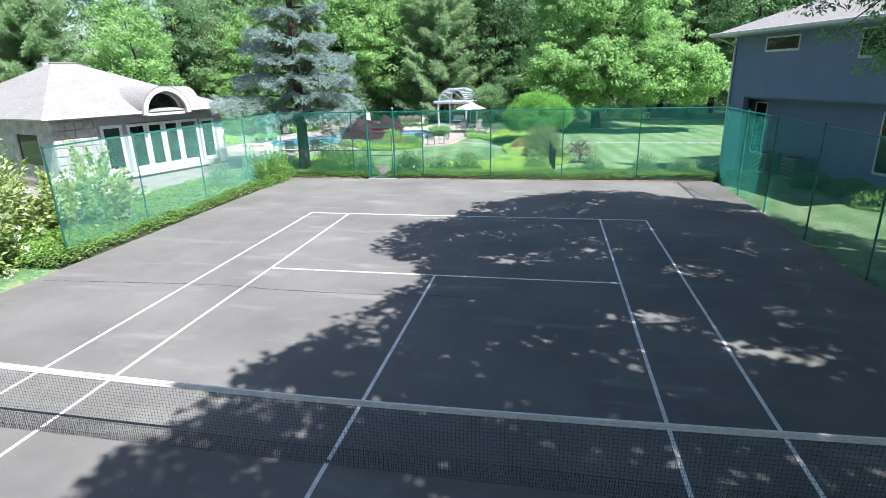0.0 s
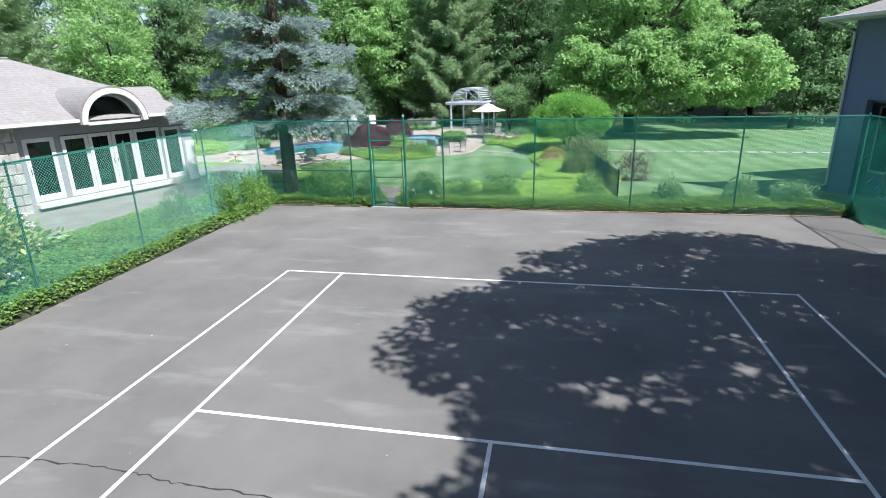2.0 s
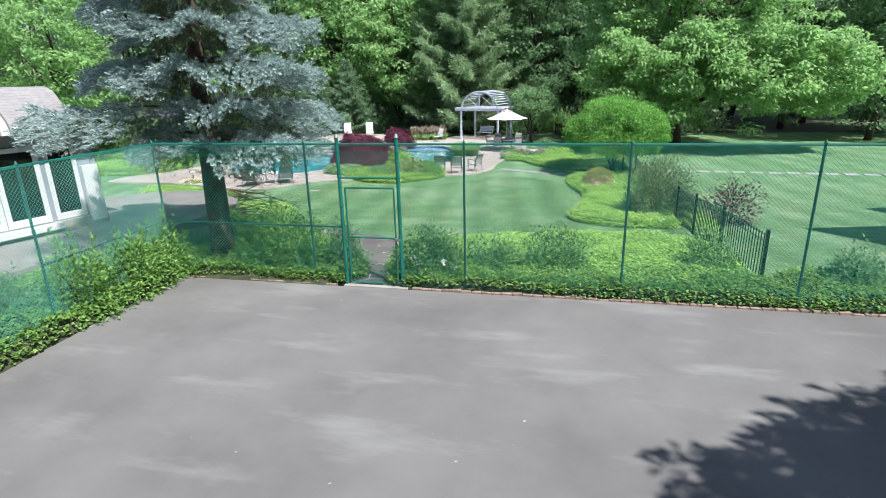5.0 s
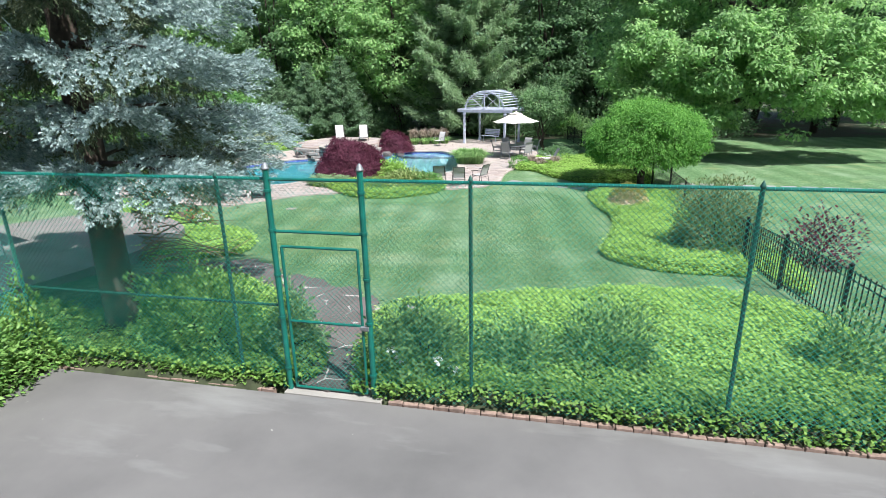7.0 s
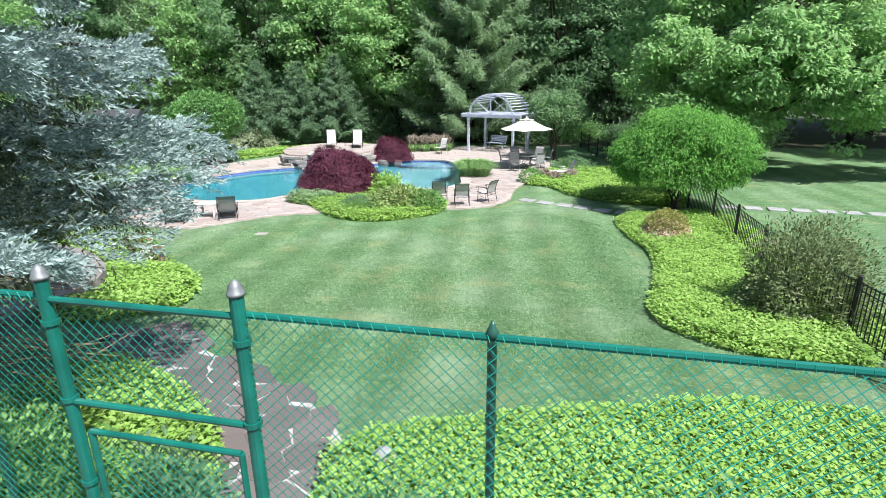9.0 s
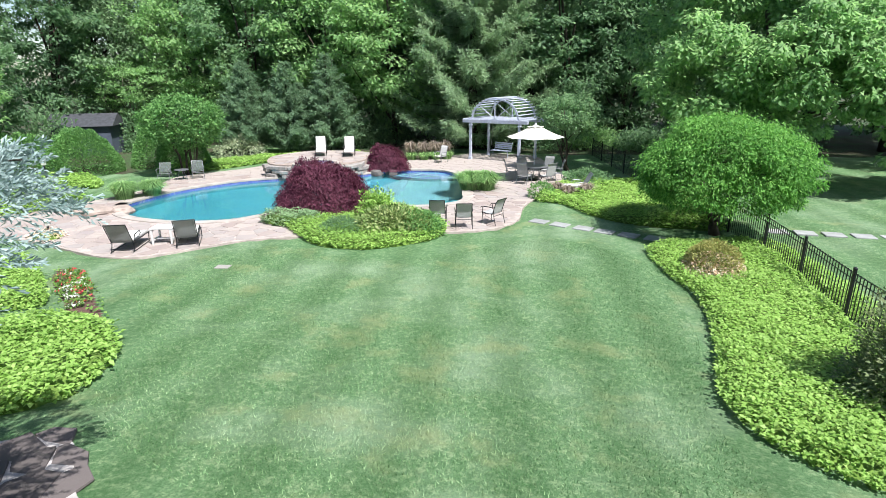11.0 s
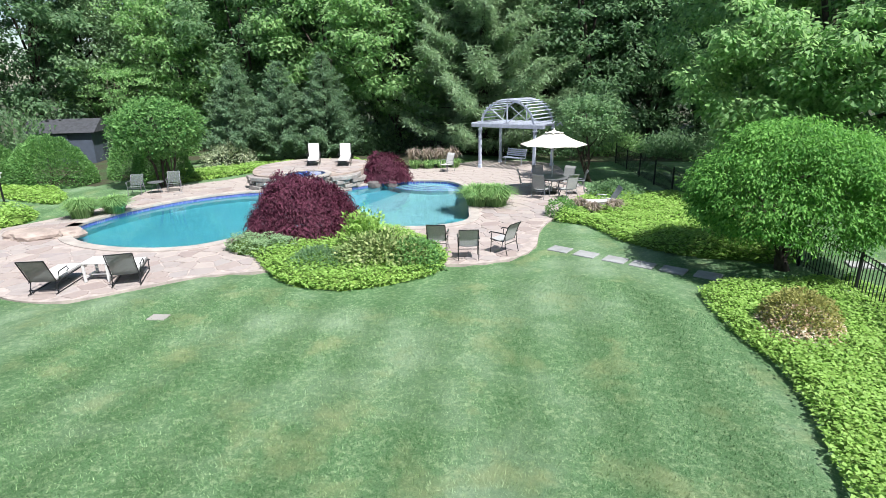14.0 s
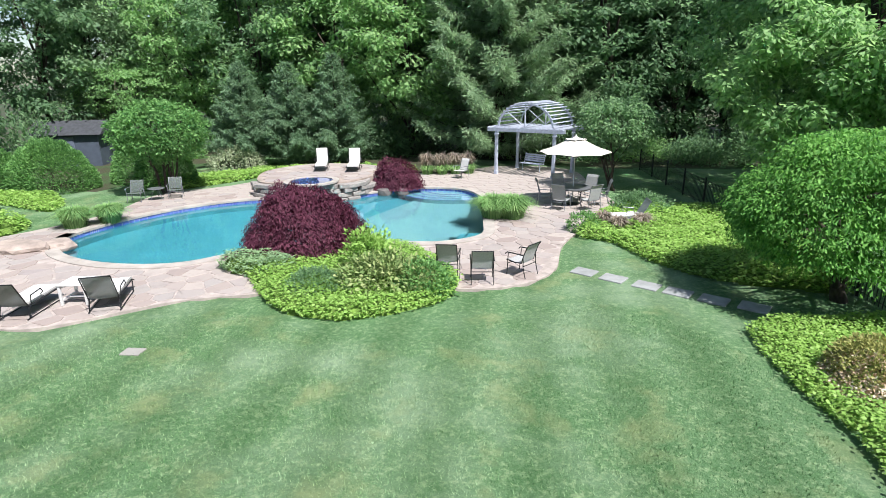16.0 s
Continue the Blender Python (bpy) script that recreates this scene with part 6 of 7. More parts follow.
def region(poly, margin, holes=(), round_hole=None):
    """A quick test whether a place lies in poly, off its edge and out of the holes, on a 5 cm raster."""
    lo = poly.min(0)
    n = np.ceil((poly.max(0) - lo) / 0.05).astype(int) + 1
    X, Y = np.meshgrid(lo[0] + 0.05 * np.arange(n[0]), lo[1] + 0.05 * np.arange(n[1]), indexing="ij")
    ok = inside(poly, X, Y)
    for h in holes:
        ok &= ~inside(h, X, Y)
    if round_hole:
        ok &= np.hypot(X - round_hole[0], Y - round_hole[1]) > round_hole[2]
    k = int(round(margin / 0.05))
    for _ in range(k):
        c = ok.copy()
        c[1:] &= ok[:-1]
        c[:-1] &= ok[1:]
        c[:, 1:] &= ok[:, :-1]
        c[:, :-1] &= ok[:, 1:]
        ok = c

    def test(x, y):
        i, j = int(round((x - lo[0]) / 0.05)), int(round((y - lo[1]) / 0.05))
        return 0 <= i < n[0] and 0 <= j < n[1] and bool(ok[i, j])

    return test


COPING = ring(POOL, 0.37)
ISLAND = spline([(-11.7, 35.0), (-10.7, 34.35), (-9.5, 34.2), (-8.3, 34.8), (-7.4, 35.75), (-7.3, 36.9), (-8.0, 38.2), (-10.1, 39.9), (-12.7, 38.7), (-13.6, 37.3), (-13.0, 36.3)], 6)


# ---- iron fence ----
def iron_fence(pts):
    th = thing("iron_fence", "black iron picket fence between garden and side lawn", "fence")
    line = spline(pts, 30, False)
    seg = np.linalg.norm(np.diff(line, axis=0), axis=1)
    s = np.concatenate([[0], np.cumsum(seg)])
    at = lambda d: np.array([np.interp(d, s, line[:, 0]), np.interp(d, s, line[:, 1])])
    H = 1.12
    pk = bm_box((-0.008, -0.008, 0.06), (0.008, 0.008, H), 0)
    me = bpy.data.meshes.new("picket")
    pk.to_mesh(me)
    pk.free()
    me.materials.append(MATS["black_iron"])
    n = int(s[-1] / 2.4)
    far = bmesh.new()
    for i in range(n + 1):
        p = at(i * 2.4)
        z = gz(*p)
        post = part("fence_post", bm_box((-0.03, -0.03, -0.1), (0.03, 0.03, H + 0.06), 0.004), "black_iron", th)
        post.matrix_basis = pose(p[0], p[1], z)
        part("post_cap", bm_tube([(0, 0, H + 0.06), (0, 0, H + 0.085), (0, 0, H + 0.11)], [0.042, 0.042, 0.01], 8), "black_iron", post)
        if i < n:
            q = at((i + 1) * 2.4)
            for zz in (0.16, H - 0.16, H - 0.03):
                bm = tube(bmesh.new(), [(p[0], p[1], z + zz), (q[0], q[1], gz(*q) + zz)], 0.014, 4)
                part("rail", bm, "black_iron", th)
            for k2 in range(1, 18):
                r = p + (q - p) * k2 / 18
                if i * 17 + k2 < 290:
                    o = new("picket", me)
                    o.parent = th
                    o.matrix_basis = pose(r[0], r[1], gz(*r))
                else:
                    box(far, (r[0] - 0.008, r[1] - 0.008, gz(*r) + 0.06), (r[0] + 0.008, r[1] + 0.008, gz(*r) + H))
    tagged(part("far_pickets", far, "black_iron", th), kind="stuff")


iron_fence([(2.75, 19.4), (2.55, 23.0), (2.55, 28.0), (2.55, 33.0), (2.35, 37.0), (1.3, 42.5), (0.4, 47.0), (-0.6, 52.0), (-1.8, 58.0)])


# ---- seats ----
def sheet(pts, half, thick=0.012, sag=0.0):
    """A strip of fabric along points in the y-z plane, half wide to each side."""
    bm = bmesh.new()
    rows = []
    for y, z in pts:
        rows.append([[bm.verts.new((x, y, z + dz - sag * (1 - (x / half) ** 2))) for x in np.linspace(-half, half, 5)] for dz in (0, thick)])
    for a, b in zip(rows, rows[1:]):
        for k2 in (0, 1):
            for i in range(4):
                f = (a[k2][i], a[k2][i + 1], b[k2][i + 1], b[k2][i])
                bm.faces.new(f if k2 else f[::-1])
        for i in (0, 4):
            bm.faces.new((a[0][i], b[0][i], b[1][i], a[1][i]))
    for r in (rows[0], rows[-1]):
        for i in range(4):
            bm.faces.new((r[0][i], r[0][i + 1], r[1][i + 1], r[1][i]))
    bmesh.ops.recalc_face_normals(bm, faces=bm.faces)
    return bm


def arm_chair(m, sling, frame_mat, label, group, high=0.92, name="patio_chair"):
    """Sling armchair that faces +y."""
    th = thing(name, label, "chair", group, m)
    w = 0.27
    part("seat", sheet([(-0.20, 0.39), (0.0, 0.38), (0.22, 0.42), (0.27, 0.41)], w - 0.015, sag=0.02), sling, th, "taut mesh sling")
    part("backrest", sheet([(-0.22, 0.41), (-0.28, 0.62), (-0.36, high - 0.1), (-0.42, high)], w - 0.015, sag=0.0), sling, th)
    for s in (-1, 1):
        x = s * w
        part("side_frame", bm_tube([(x, 0.27, 0.41), (x, 0.0, 0.385), (x, -0.21, 0.395), (x, -0.28, 0.62), (x, -0.36, high - 0.1), (x, -0.43, high)], 0.014, 6), frame_mat, th)
        part("leg", bm_tube([(x * 1.06, 0.24, 0), (x * 1.06, 0.22, 0.3), (x * 1.1, 0.2, 0.60)], 0.013, 6), frame_mat, th)
        part("leg", bm_tube([(x * 1.06, -0.36, 0), (x * 1.06, -0.28, 0.3), (x * 1.03, -0.27, 0.55)], 0.013, 6), frame_mat, th)
        part("armrest", bm_tube([(x * 1.1, -0.3, 0.63), (x * 1.12, 0.0, 0.64), (x * 1.12, 0.24, 0.63), (x * 1.12, 0.29, 0.58)], 0.016, 6), frame_mat, th)
    part("stretcher", bm_tube([(-w, 0.2, 0.33), (w, 0.2, 0.33)], 0.011, 6), frame_mat, th)
    part("stretcher", bm_tube([(-w, -0.29, 0.33), (w, -0.29, 0.33)], 0.011, 6), frame_mat, th)
    part("top_bar", bm_tube([(-w, -0.43, high), (w, -0.43, high)], 0.014, 6), frame_mat, th)
    return th


LAB = "dark-framed sling armchair on the flagstone patio"
first = arm_chair(pose(-7.75, 37.75, PATIO_Z + 0.02, 0, 0, 8), "sling_light", "frame_dark", LAB, "chairs by the lawn")
copy_thing(first, pose(-6.75, 37.4, PATIO_Z + 0.02, 0, 0, 14))
copy_thing(first, pose(-5.85, 38.15, PATIO_Z + 0.02, 0, 0, 62))


def chaise(m, label, group, sling="sling_grey", frame_mat="frame_dark", back=62, cushion=True, high=0.30):
    """Lounger lying along +y, its head at -y, the back raised."""
    th = thing("sun_lounger", label, "lounger", group, m)
    w = 0.31
    c, s = math.cos(radians(back)), math.sin(radians(back))
    hy, hz = -0.35 - 0.70 * c, high + 0.70 * s
    part("bed", sheet([(-0.35, high), (0.25, high - 0.01), (0.8, high), (0.95, high - 0.03)], w - 0.02, sag=0.015), sling, th)
    part("backrest", sheet([(-0.35, high), (-0.35 - 0.4 * c, high + 0.4 * s), (hy, hz)], w - 0.02, sag=0.01), sling, th, "raised mesh back")
    if cushion:
        part("cushion", sheet([(-0.30, high + 0.02), (0.25, high + 0.015), (0.8, high + 0.02), (0.98, high - 0.02)], w - 0.03, 0.05), "cushion_white", th, "white pad on the seat")
        if cushion == 2:
            part("back_cushion", sheet([(-0.36, high + 0.05), (-0.33 - 0.4 * c, high + 0.03 + 0.4 * s), (hy + 0.03, hz + 0.02)], w - 0.03, 0.05), "cushion_white", th, "white pad on the back")
    for e in (-1, 1):
        x = e * w
        part("side_rail", bm_tube([(x, -0.4, high), (x, 0.3, high - 0.01), (x, 0.84, high), (x, 1.0, high - 0.07)], 0.016, 6), frame_mat, th)
        part("back_rail", bm_tube([(x, -0.36, high), (x, hy, hz)], 0.015, 6), frame_mat, th)
        for y in (-0.42, 0.74):
            part("leg", bm_tube([(x, y + 0.1, high), (x * 1.05, y, 0.0)], 0.014, 6), frame_mat, th)
        part("skid", bm_tube([(x * 1.05, -0.5, 0.02), (x * 1.05, 0.78, 0.02)], 0.012, 6), frame_mat, th)
        part("armrest", bm_tube([(x * 1.1, -0.3, high), (x * 1.15, -0.28, high + 0.22), (x * 1.15, 0.08, high + 0.25), (x * 1.15, 0.14, high + 0.16), (x * 1.12, 0.06, high + 0.12)], 0.014, 6), frame_mat, th)
    part("head_bar", bm_tube([(-w, hy, hz), (w, hy, hz)], 0.015, 6), frame_mat, th)
    part("foot_bar", bm_tube([(-w, -0.45, 0.12), (w, -0.45, 0.12)], 0.012, 6), frame_mat, th)
    return th


LL = "black-framed mesh lounger with white pad, back raised"
a = chaise(pose(-16.5, 32.83, PATIO_Z + 0.02, 0, 0, 20), LL, "loungers by the pool")
copy_thing(a, pose(-15.0, 33.7, PATIO_Z + 0.02, 0, 0, 32))
b = chaise(pose(-17.9, 49.9, -0.11, 0, 0, 204), "white-cushioned lounger on the raised terrace", "white loungers", cushion=2, back=72)
copy_thing(b, pose(-16.15, 50.1, -0.11, 0, 0, 200))
arm_chair(pose(-11.1, 52.6, PATIO_Z + 0.02, 0, 0, 150), "cushion_white", "frame_grey", "white sling chair at the pool's far edge", "", 1.0)
c2 = chaise(pose(-2.9, 44.2, PATIO_Z + 0.03, 0, 0, 100), "pale mesh lounger half hidden in the planting", "", "sling_light", "frame_grey", 60)


def slat_table(m):
    th = thing("side_table", "small white slatted side table between the loungers", "table", m=m)
    for i in range(6):
        part("slat", bm_box((-0.29, -0.28 + 0.095 * i, 0.42), (0.29, -0.20 + 0.095 * i, 0.445), 0.006), "white_plastic", th)
    for x in (-0.25, 0.25):
        for y in (-0.24, 0.24):
            part("leg", bm_box((x - 0.025, y - 0.025, 0), (x + 0.025, y + 0.025, 0.42), 0.006), "white_plastic", th)
        part("stretcher", bm_box((x - 0.02, -0.215, 0.08), (x + 0.02, 0.215, 0.13), 0.005), "white_plastic", th)
        part("apron", bm_box((x - 0.02, -0.215, 0.35), (x + 0.02, 0.215, 0.42), 0.005), "white_plastic", th)
    part("stretcher", bm_box((-0.23, -0.02, 0.085), (0.23, 0.02, 0.125), 0.005), "white_plastic", th)


slat_table(pose(-15.85, 33.7, PATIO_Z + 0.02, 0, 0, 17) @ Matrix.Scale(1.18, 4))


def dining_set(x, y):
    z = PATIO_Z + 0.025
    th = thing("dining_table", "round patio dining table with grey top", "table", m=pose(x, y, z))
    part("tabletop", bm_tube([(0, 0, 0.70), (0, 0, 0.735)], 0.72, 28), "frame_grey", th, "grey metal top")
    part("rim", bm_tube([(0, 0, 0.665), (0, 0, 0.70)], 0.70, 28), "frame_dark", th)
    for i in range(4):
        t = math.pi / 4 + i * math.pi / 2
        part("leg", bm_tube([(0.5 * math.cos(t), 0.5 * math.sin(t), 0.68), (0.42 * math.cos(t), 0.42 * math.sin(t), 0.3), (0.56 * math.cos(t), 0.56 * math.sin(t), 0.0)], 0.022, 6), "frame_dark", th)
    c = None
    for i, t in enumerate((250, 310, 5, 60, 120, 185)):
        a = radians(t)
        m = pose(x + 1.12 * math.cos(a), y + 1.12 * math.sin(a), z, 0, 0, t + 90)
        c = copy_thing(c, m) if c else arm_chair(m, "sling_light", "frame_grey", "high-backed grey sling dining chair round the table", "dining chairs", 1.05, "dining_chair")
    um = thing("patio_umbrella", "cream market umbrella, open over the dining table", "umbrella", m=pose(x, y, z))
    part("pole", bm_tube([(0, 0, 0.02), (0, 0, 2.78)], 0.022, 10), "white_paint", um)
    part("base", bm_tube([(0, 0, 0.0), (0, 0, 0.06), (0, 0, 0.1)], [0.24, 0.23, 0.05], 18), "frame_dark", um, "round weighted foot")
    n, R = 8, 1.45
    rim_z, top_z = 2.16, 2.72

    def canopy(r0, z0, r1, z1, mat, nm, parent, lab=""):
        bm = bmesh.new()
        rows = []
        for f in np.linspace(0, 1, 6):
            row = []
            for i in range(n * 4):
                t = 2 * math.pi * i / (n * 4)
                ph = (i % 4) / 4
                inn = 1 - 0.045 * math.sin(math.pi * ph) * f
                r = (r0 + (r1 - r0) * f) * inn
                zz = z0 + (z1 - z0) * f - 0.05 * math.sin(math.pi * f) + 0.03 * math.sin(math.pi * ph) * f
                row.append(bm.verts.new((r * math.cos(t), r * math.sin(t), zz)))
            rows.append(row)
        for p, q in zip(rows, rows[1:]):
            for i in range(n * 4):
                j = (i + 1) % (n * 4)
                bm.faces.new((p[i], p[j], q[j], q[i]))
        ex = bmesh.ops.extrude_face_region(bm, geom=list(bm.faces))
        bmesh.ops.translate(bm, verts=[v for v in ex["geom"] if isinstance(v, bmesh.types.BMVert)], vec=(0, 0, 0.008))
        bmesh.ops.recalc_face_normals(bm, faces=bm.faces)
        return part(nm, bm, mat, parent, lab)

    cp = canopy(0.30, top_z - 0.05, R, rim_z, "canvas", "canopy", um, "cream canvas canopy")
    canopy(0.02, top_z + 0.08, 0.42, top_z - 0.06, "canvas", "vent", cp)
    part("finial", bm_tube([(0, 0, 2.78), (0, 0, 2.83), (0, 0, 2.87)], [0.03, 0.035, 0.01], 8), "white_paint", um)
    for i in range(n):
        t = 2 * math.pi * i / n
        rb = part("rib", bm_tube([(0.05 * math.cos(t), 0.05 * math.sin(t), top_z - 0.05), (R * 0.98 * math.cos(t), R * 0.98 * math.sin(t), rim_z - 0.015)], 0.009, 5), "white_paint", um)
        part("strut", bm_tube([(0.03 * math.cos(t), 0.03 * math.sin(t), 1.9), (0.7 * math.cos(t), 0.7 * math.sin(t), 2.42)], 0.007, 5), "white_paint", rb)


dining_set(-4.95, 47.2)


def pergola():
    th = thing("pergola", "blue-grey painted arched garden pergola with lattice roof", "pergola", m=pose(-9.5, 54.4, PATIO_Z, 0, 0, -20))
    W, D, H = 3.45, 2.5, 2.36
    for x in (0, W):
        for y in (0, D):
            p = part("post", bm_box((x - 0.075, y - 0.075, -0.1), (x + 0.075, y + 0.075, H), 0.01), "pergola_paint", th)
            part("post_base", bm_box((x - 0.1, y - 0.1, -0.1), (x + 0.1, y + 0.1, 0.2), 0.015), "pergola_paint", p)
            part("capital", bm_box((x - 0.11, y - 0.11, H - 0.18), (x + 0.11, y + 0.11, H - 0.1), 0.015), "pergola_paint", p)
    for y in (0, D):
        for dy in (-0.1, 0.06):
            part("beam", bm_box((-0.55, y + dy, H), (W + 0.55, y + dy + 0.045, H + 0.2), 0.01), "pergola_paint", th)
    cx, R = W / 2, W / 2 - 0.06
    for y in (0, D):
        bm = arch_band(bmesh.new(), cx, 0, R - 0.1, R, y - 0.04, y + 0.03, 22)
        bmesh.ops.transform(bm, matrix=Matrix.Translation((0, 0, H + 0.2)) @ Matrix.Diagonal((1, 1, 0.8, 1)), verts=bm.verts)
        part("arch_rib", bm, "pergola_paint", th)
        part("king_post", bm_box((cx - 0.03, y - 0.03, H + 0.2), (cx + 0.03, y + 0.03, H + 0.2 + (R - 0.1) * 0.8), 0.006), "pergola_paint", th)
        for s in (-1, 1):
            part("fan_strut", bm_tube([(cx, y, H + 0.25), (cx + s * (R - 0.08) * 0.71, y, H + 0.2 + (R - 0.08) * 0.57)], 0.025, 4), "pergola_paint", th)
    for t in np.linspace(0.08, math.pi - 0.08, 20):
        x, z = cx + (R + 0.03) * math.cos(t), H + 0.2 + (R + 0.03) * math.sin(t) * 0.8
        part("roof_slat", bm_box((-0.03, -0.08, -0.02), (0.03, D + 0.3, 0.02), 0.005, pose(x, 0, z, 0, 90 - math.degrees(t), 0)), "pergola_paint", th)
    for x in np.linspace(-0.4, W + 0.4, 17):
        if abs(x - cx) > 0.2:
            part("crossbar", bm_box((x - 0.02, -0.3, H + 0.205), (x + 0.02, D + 0.3, H + 0.27), 0.005), "pergola_paint", th)
    # hanging swing seat
    sw = thing("swing_seat", "slatted swing seat hung in the pergola", "bench", m=pose(-7.7, 55.6, PATIO_Z, 0, 0, -30))
    for i in range(5):
        part("seat_slat", bm_box((-0.7, -0.2 + 0.1 * i, 0.45), (0.7, -0.12 + 0.1 * i, 0.475), 0.005), "pergola_paint", sw)
    for i in range(4):
        part("back_slat", bm_box((-0.7, 0.3 + 0.03 * i, 0.55 + 0.11 * i), (0.7, 0.325 + 0.03 * i, 0.63 + 0.11 * i), 0.005), "pergola_paint", sw)
    for s in (-1, 1):
        part("end_frame", bm_tube([(0.68 * s, -0.2, 0.44), (0.68 * s, 0.28, 0.44), (0.68 * s, 0.42, 1.0)], 0.025, 5), "pergola_paint", sw)
        part("chain", bm_tube([(0.68 * s, -0.15, 0.45), (0.68 * s, 0.1, 2.4)], 0.008, 4), "galvanised", sw)
        part("leg", bm_tube([(0.6 * s, 0.0, 0.0), (0.6 * s, 0.0, 0.45)], 0.02, 5), "pergola_paint", sw)


pergola()


def bistro():
    th = arm_chair(pose(-23.9, 43.6, PATIO_Z + 0.02, 0, 0, 205), "lattice_metal", "frame_grey", "grey-green metal lattice bistro chair beside the hedge", "bistro chairs", 0.9, "bistro_chair")
    copy_thing(th, pose(-22.7, 44.7, PATIO_Z + 0.02, 0, 0, 215))
    t = thing("bistro_table", "small round pale metal bistro table", "table", m=pose(-23.3, 44.2, PATIO_Z + 0.02))
    part("tabletop", bm_tube([(0, 0, 0.5), (0, 0, 0.53)], 0.36, 20), "frame_grey", t)
    for i in range(3):
        a = i * 2.094
        part("leg", bm_tube([(0.1 * math.cos(a), 0.1 * math.sin(a), 0.5), (0.3 * math.cos(a), 0.3 * math.sin(a), 0)], 0.014, 5), "frame_grey", t)


bistro()


def lamp_post(x, y, h, label, s=1.0):
    th = thing("garden_lamp", label, "garden lamp", "garden lamps", pose(x, y, gz(x, y)))
    part("post", bm_tube([(0, 0, -0.1), (0, 0, h - 0.32 * s)], 0.04 * s, 8), "frame_dark", th)
    part("lantern", bm_tube([(0, 0, h - 0.32 * s), (0, 0, h - 0.3 * s), (0, 0, h - 0.1 * s)], [0.06 * s, 0.11 * s, 0.15 * s], 6), "white_plastic", th, "frosted lantern")
    part("cap", bm_tube([(0, 0, h - 0.1 * s), (0, 0, h - 0.08 * s), (0, 0, h)], [0.2 * s, 0.2 * s, 0.03 * s], 6), "white_paint", th, "pale cap")


lamp_post(-28.2, 40.7, 1.5, "dark garden lamp post with a pale lantern")
lamp_post(-20.3, 33.55, 0.62, "short dark path light in flowers at the patio's edge", 0.7)


def boulder(name, at, size, seed, mat="boulder", label="weathered pinkish landscape boulder", flat=0.6, sub=3):
    g = np.random.default_rng(seed)
    bm = bmesh.new()
    bmesh.ops.create_icosphere(bm, subdivisions=sub, radius=1.0)
    o = g.uniform(-9, 9, 3)
    for v in bm.verts:
        c = v.co.copy()
        c *= 1 + 0.28 * noise.noise(c * 1.3 + Vector(o)) + 0.12 * noise.noise(c * 3.1 + Vector(o))
        c.z = max(min(c.z, flat), -0.5)
        v.co = Vector((c.x * size[0], c.y * size[1], c.z * size[2]))
    ob = mesh_obj(name, bm, mat)
    ob.matrix_basis = pose(*at, 0, 0, g.uniform(-12, 12))
    return tagged(ob, label, "rock", "landscape rocks")


boulder("boulder", (-21.75, 36.6, PATIO_Z + 0.06), (0.95, 0.55, 0.34), 1)
boulder("boulder", (-20.95, 37.35, PATIO_Z - 0.02), (0.5, 0.45, 0.3), 2)
# stacked ledge stones of the terrace at the water
g = np.random.default_rng(12)
led = thing("rock_wall", "stacked flat ledge stones between terrace and pool", "rock wall")
n = len(TERRACE)
for layer in range(4):
    t = g.uniform(-0.02, 0.01)
    while t < 0.56:
        p, q = TERRACE[int(t * n) % n], TERRACE[int(t * n + 1) % n]
        a = math.atan2(*(q - p)[::-1])
        w = g.uniform(0.35, 0.85)
        part("ledge_stone", bm_box((-w / 2, -0.16 - g.uniform(0, 0.16), 0.0), (w / 2, 0.3, 0.2), 0.03, pose(p[0], p[1], -1.05 + 0.215 * layer, g.normal(0, 2), g.normal(0, 2), math.degrees(a) + g.normal(0, 6))), "ledge_rock", led)
        t += w / 15.5
for i, (x, y, s) in enumerate(((-14.75, 48.5, 0.42), (-13.8, 48.25, 0.4), (-13.0, 48.5, 0.36))):
    boulder("rock", (x, y, -0.9), (s, s * 0.8, s * 0.8), 50 + i, "dark_rock", "dark rock beside the pool's waterfall", 0.7, 2)


def spa():
    th = thing("spa", "small raised round spa with blue tile rim", "spa", m=pose(-16.6, 46.4, -0.12))
    part("rim", arch_band(bmesh.new(), 0, 0, 0.95, 1.25, -0.02, 0.05, 40, 0, 2 * math.pi - 0.001), "coping_stone", th)
    th.children[-1].matrix_basis = Matrix.Rotation(radians(90), 4, "X") @ Matrix.Translation((0, 0, 0))
    part("tile_ring", bm_tube([(0, 0, -0.01), (0, 0, 0.02)], 0.96, 32), "pool_tile", th, "dark blue tile")
    bm = bmesh.new()
    bm.faces.new([bm.verts.new((0.93 * math.cos(t), 0.93 * math.sin(t), 0.028)) for t in np.linspace(0, 6.283, 32)[:-1]])
    part("water", bm, "pool_water", th)


spa()

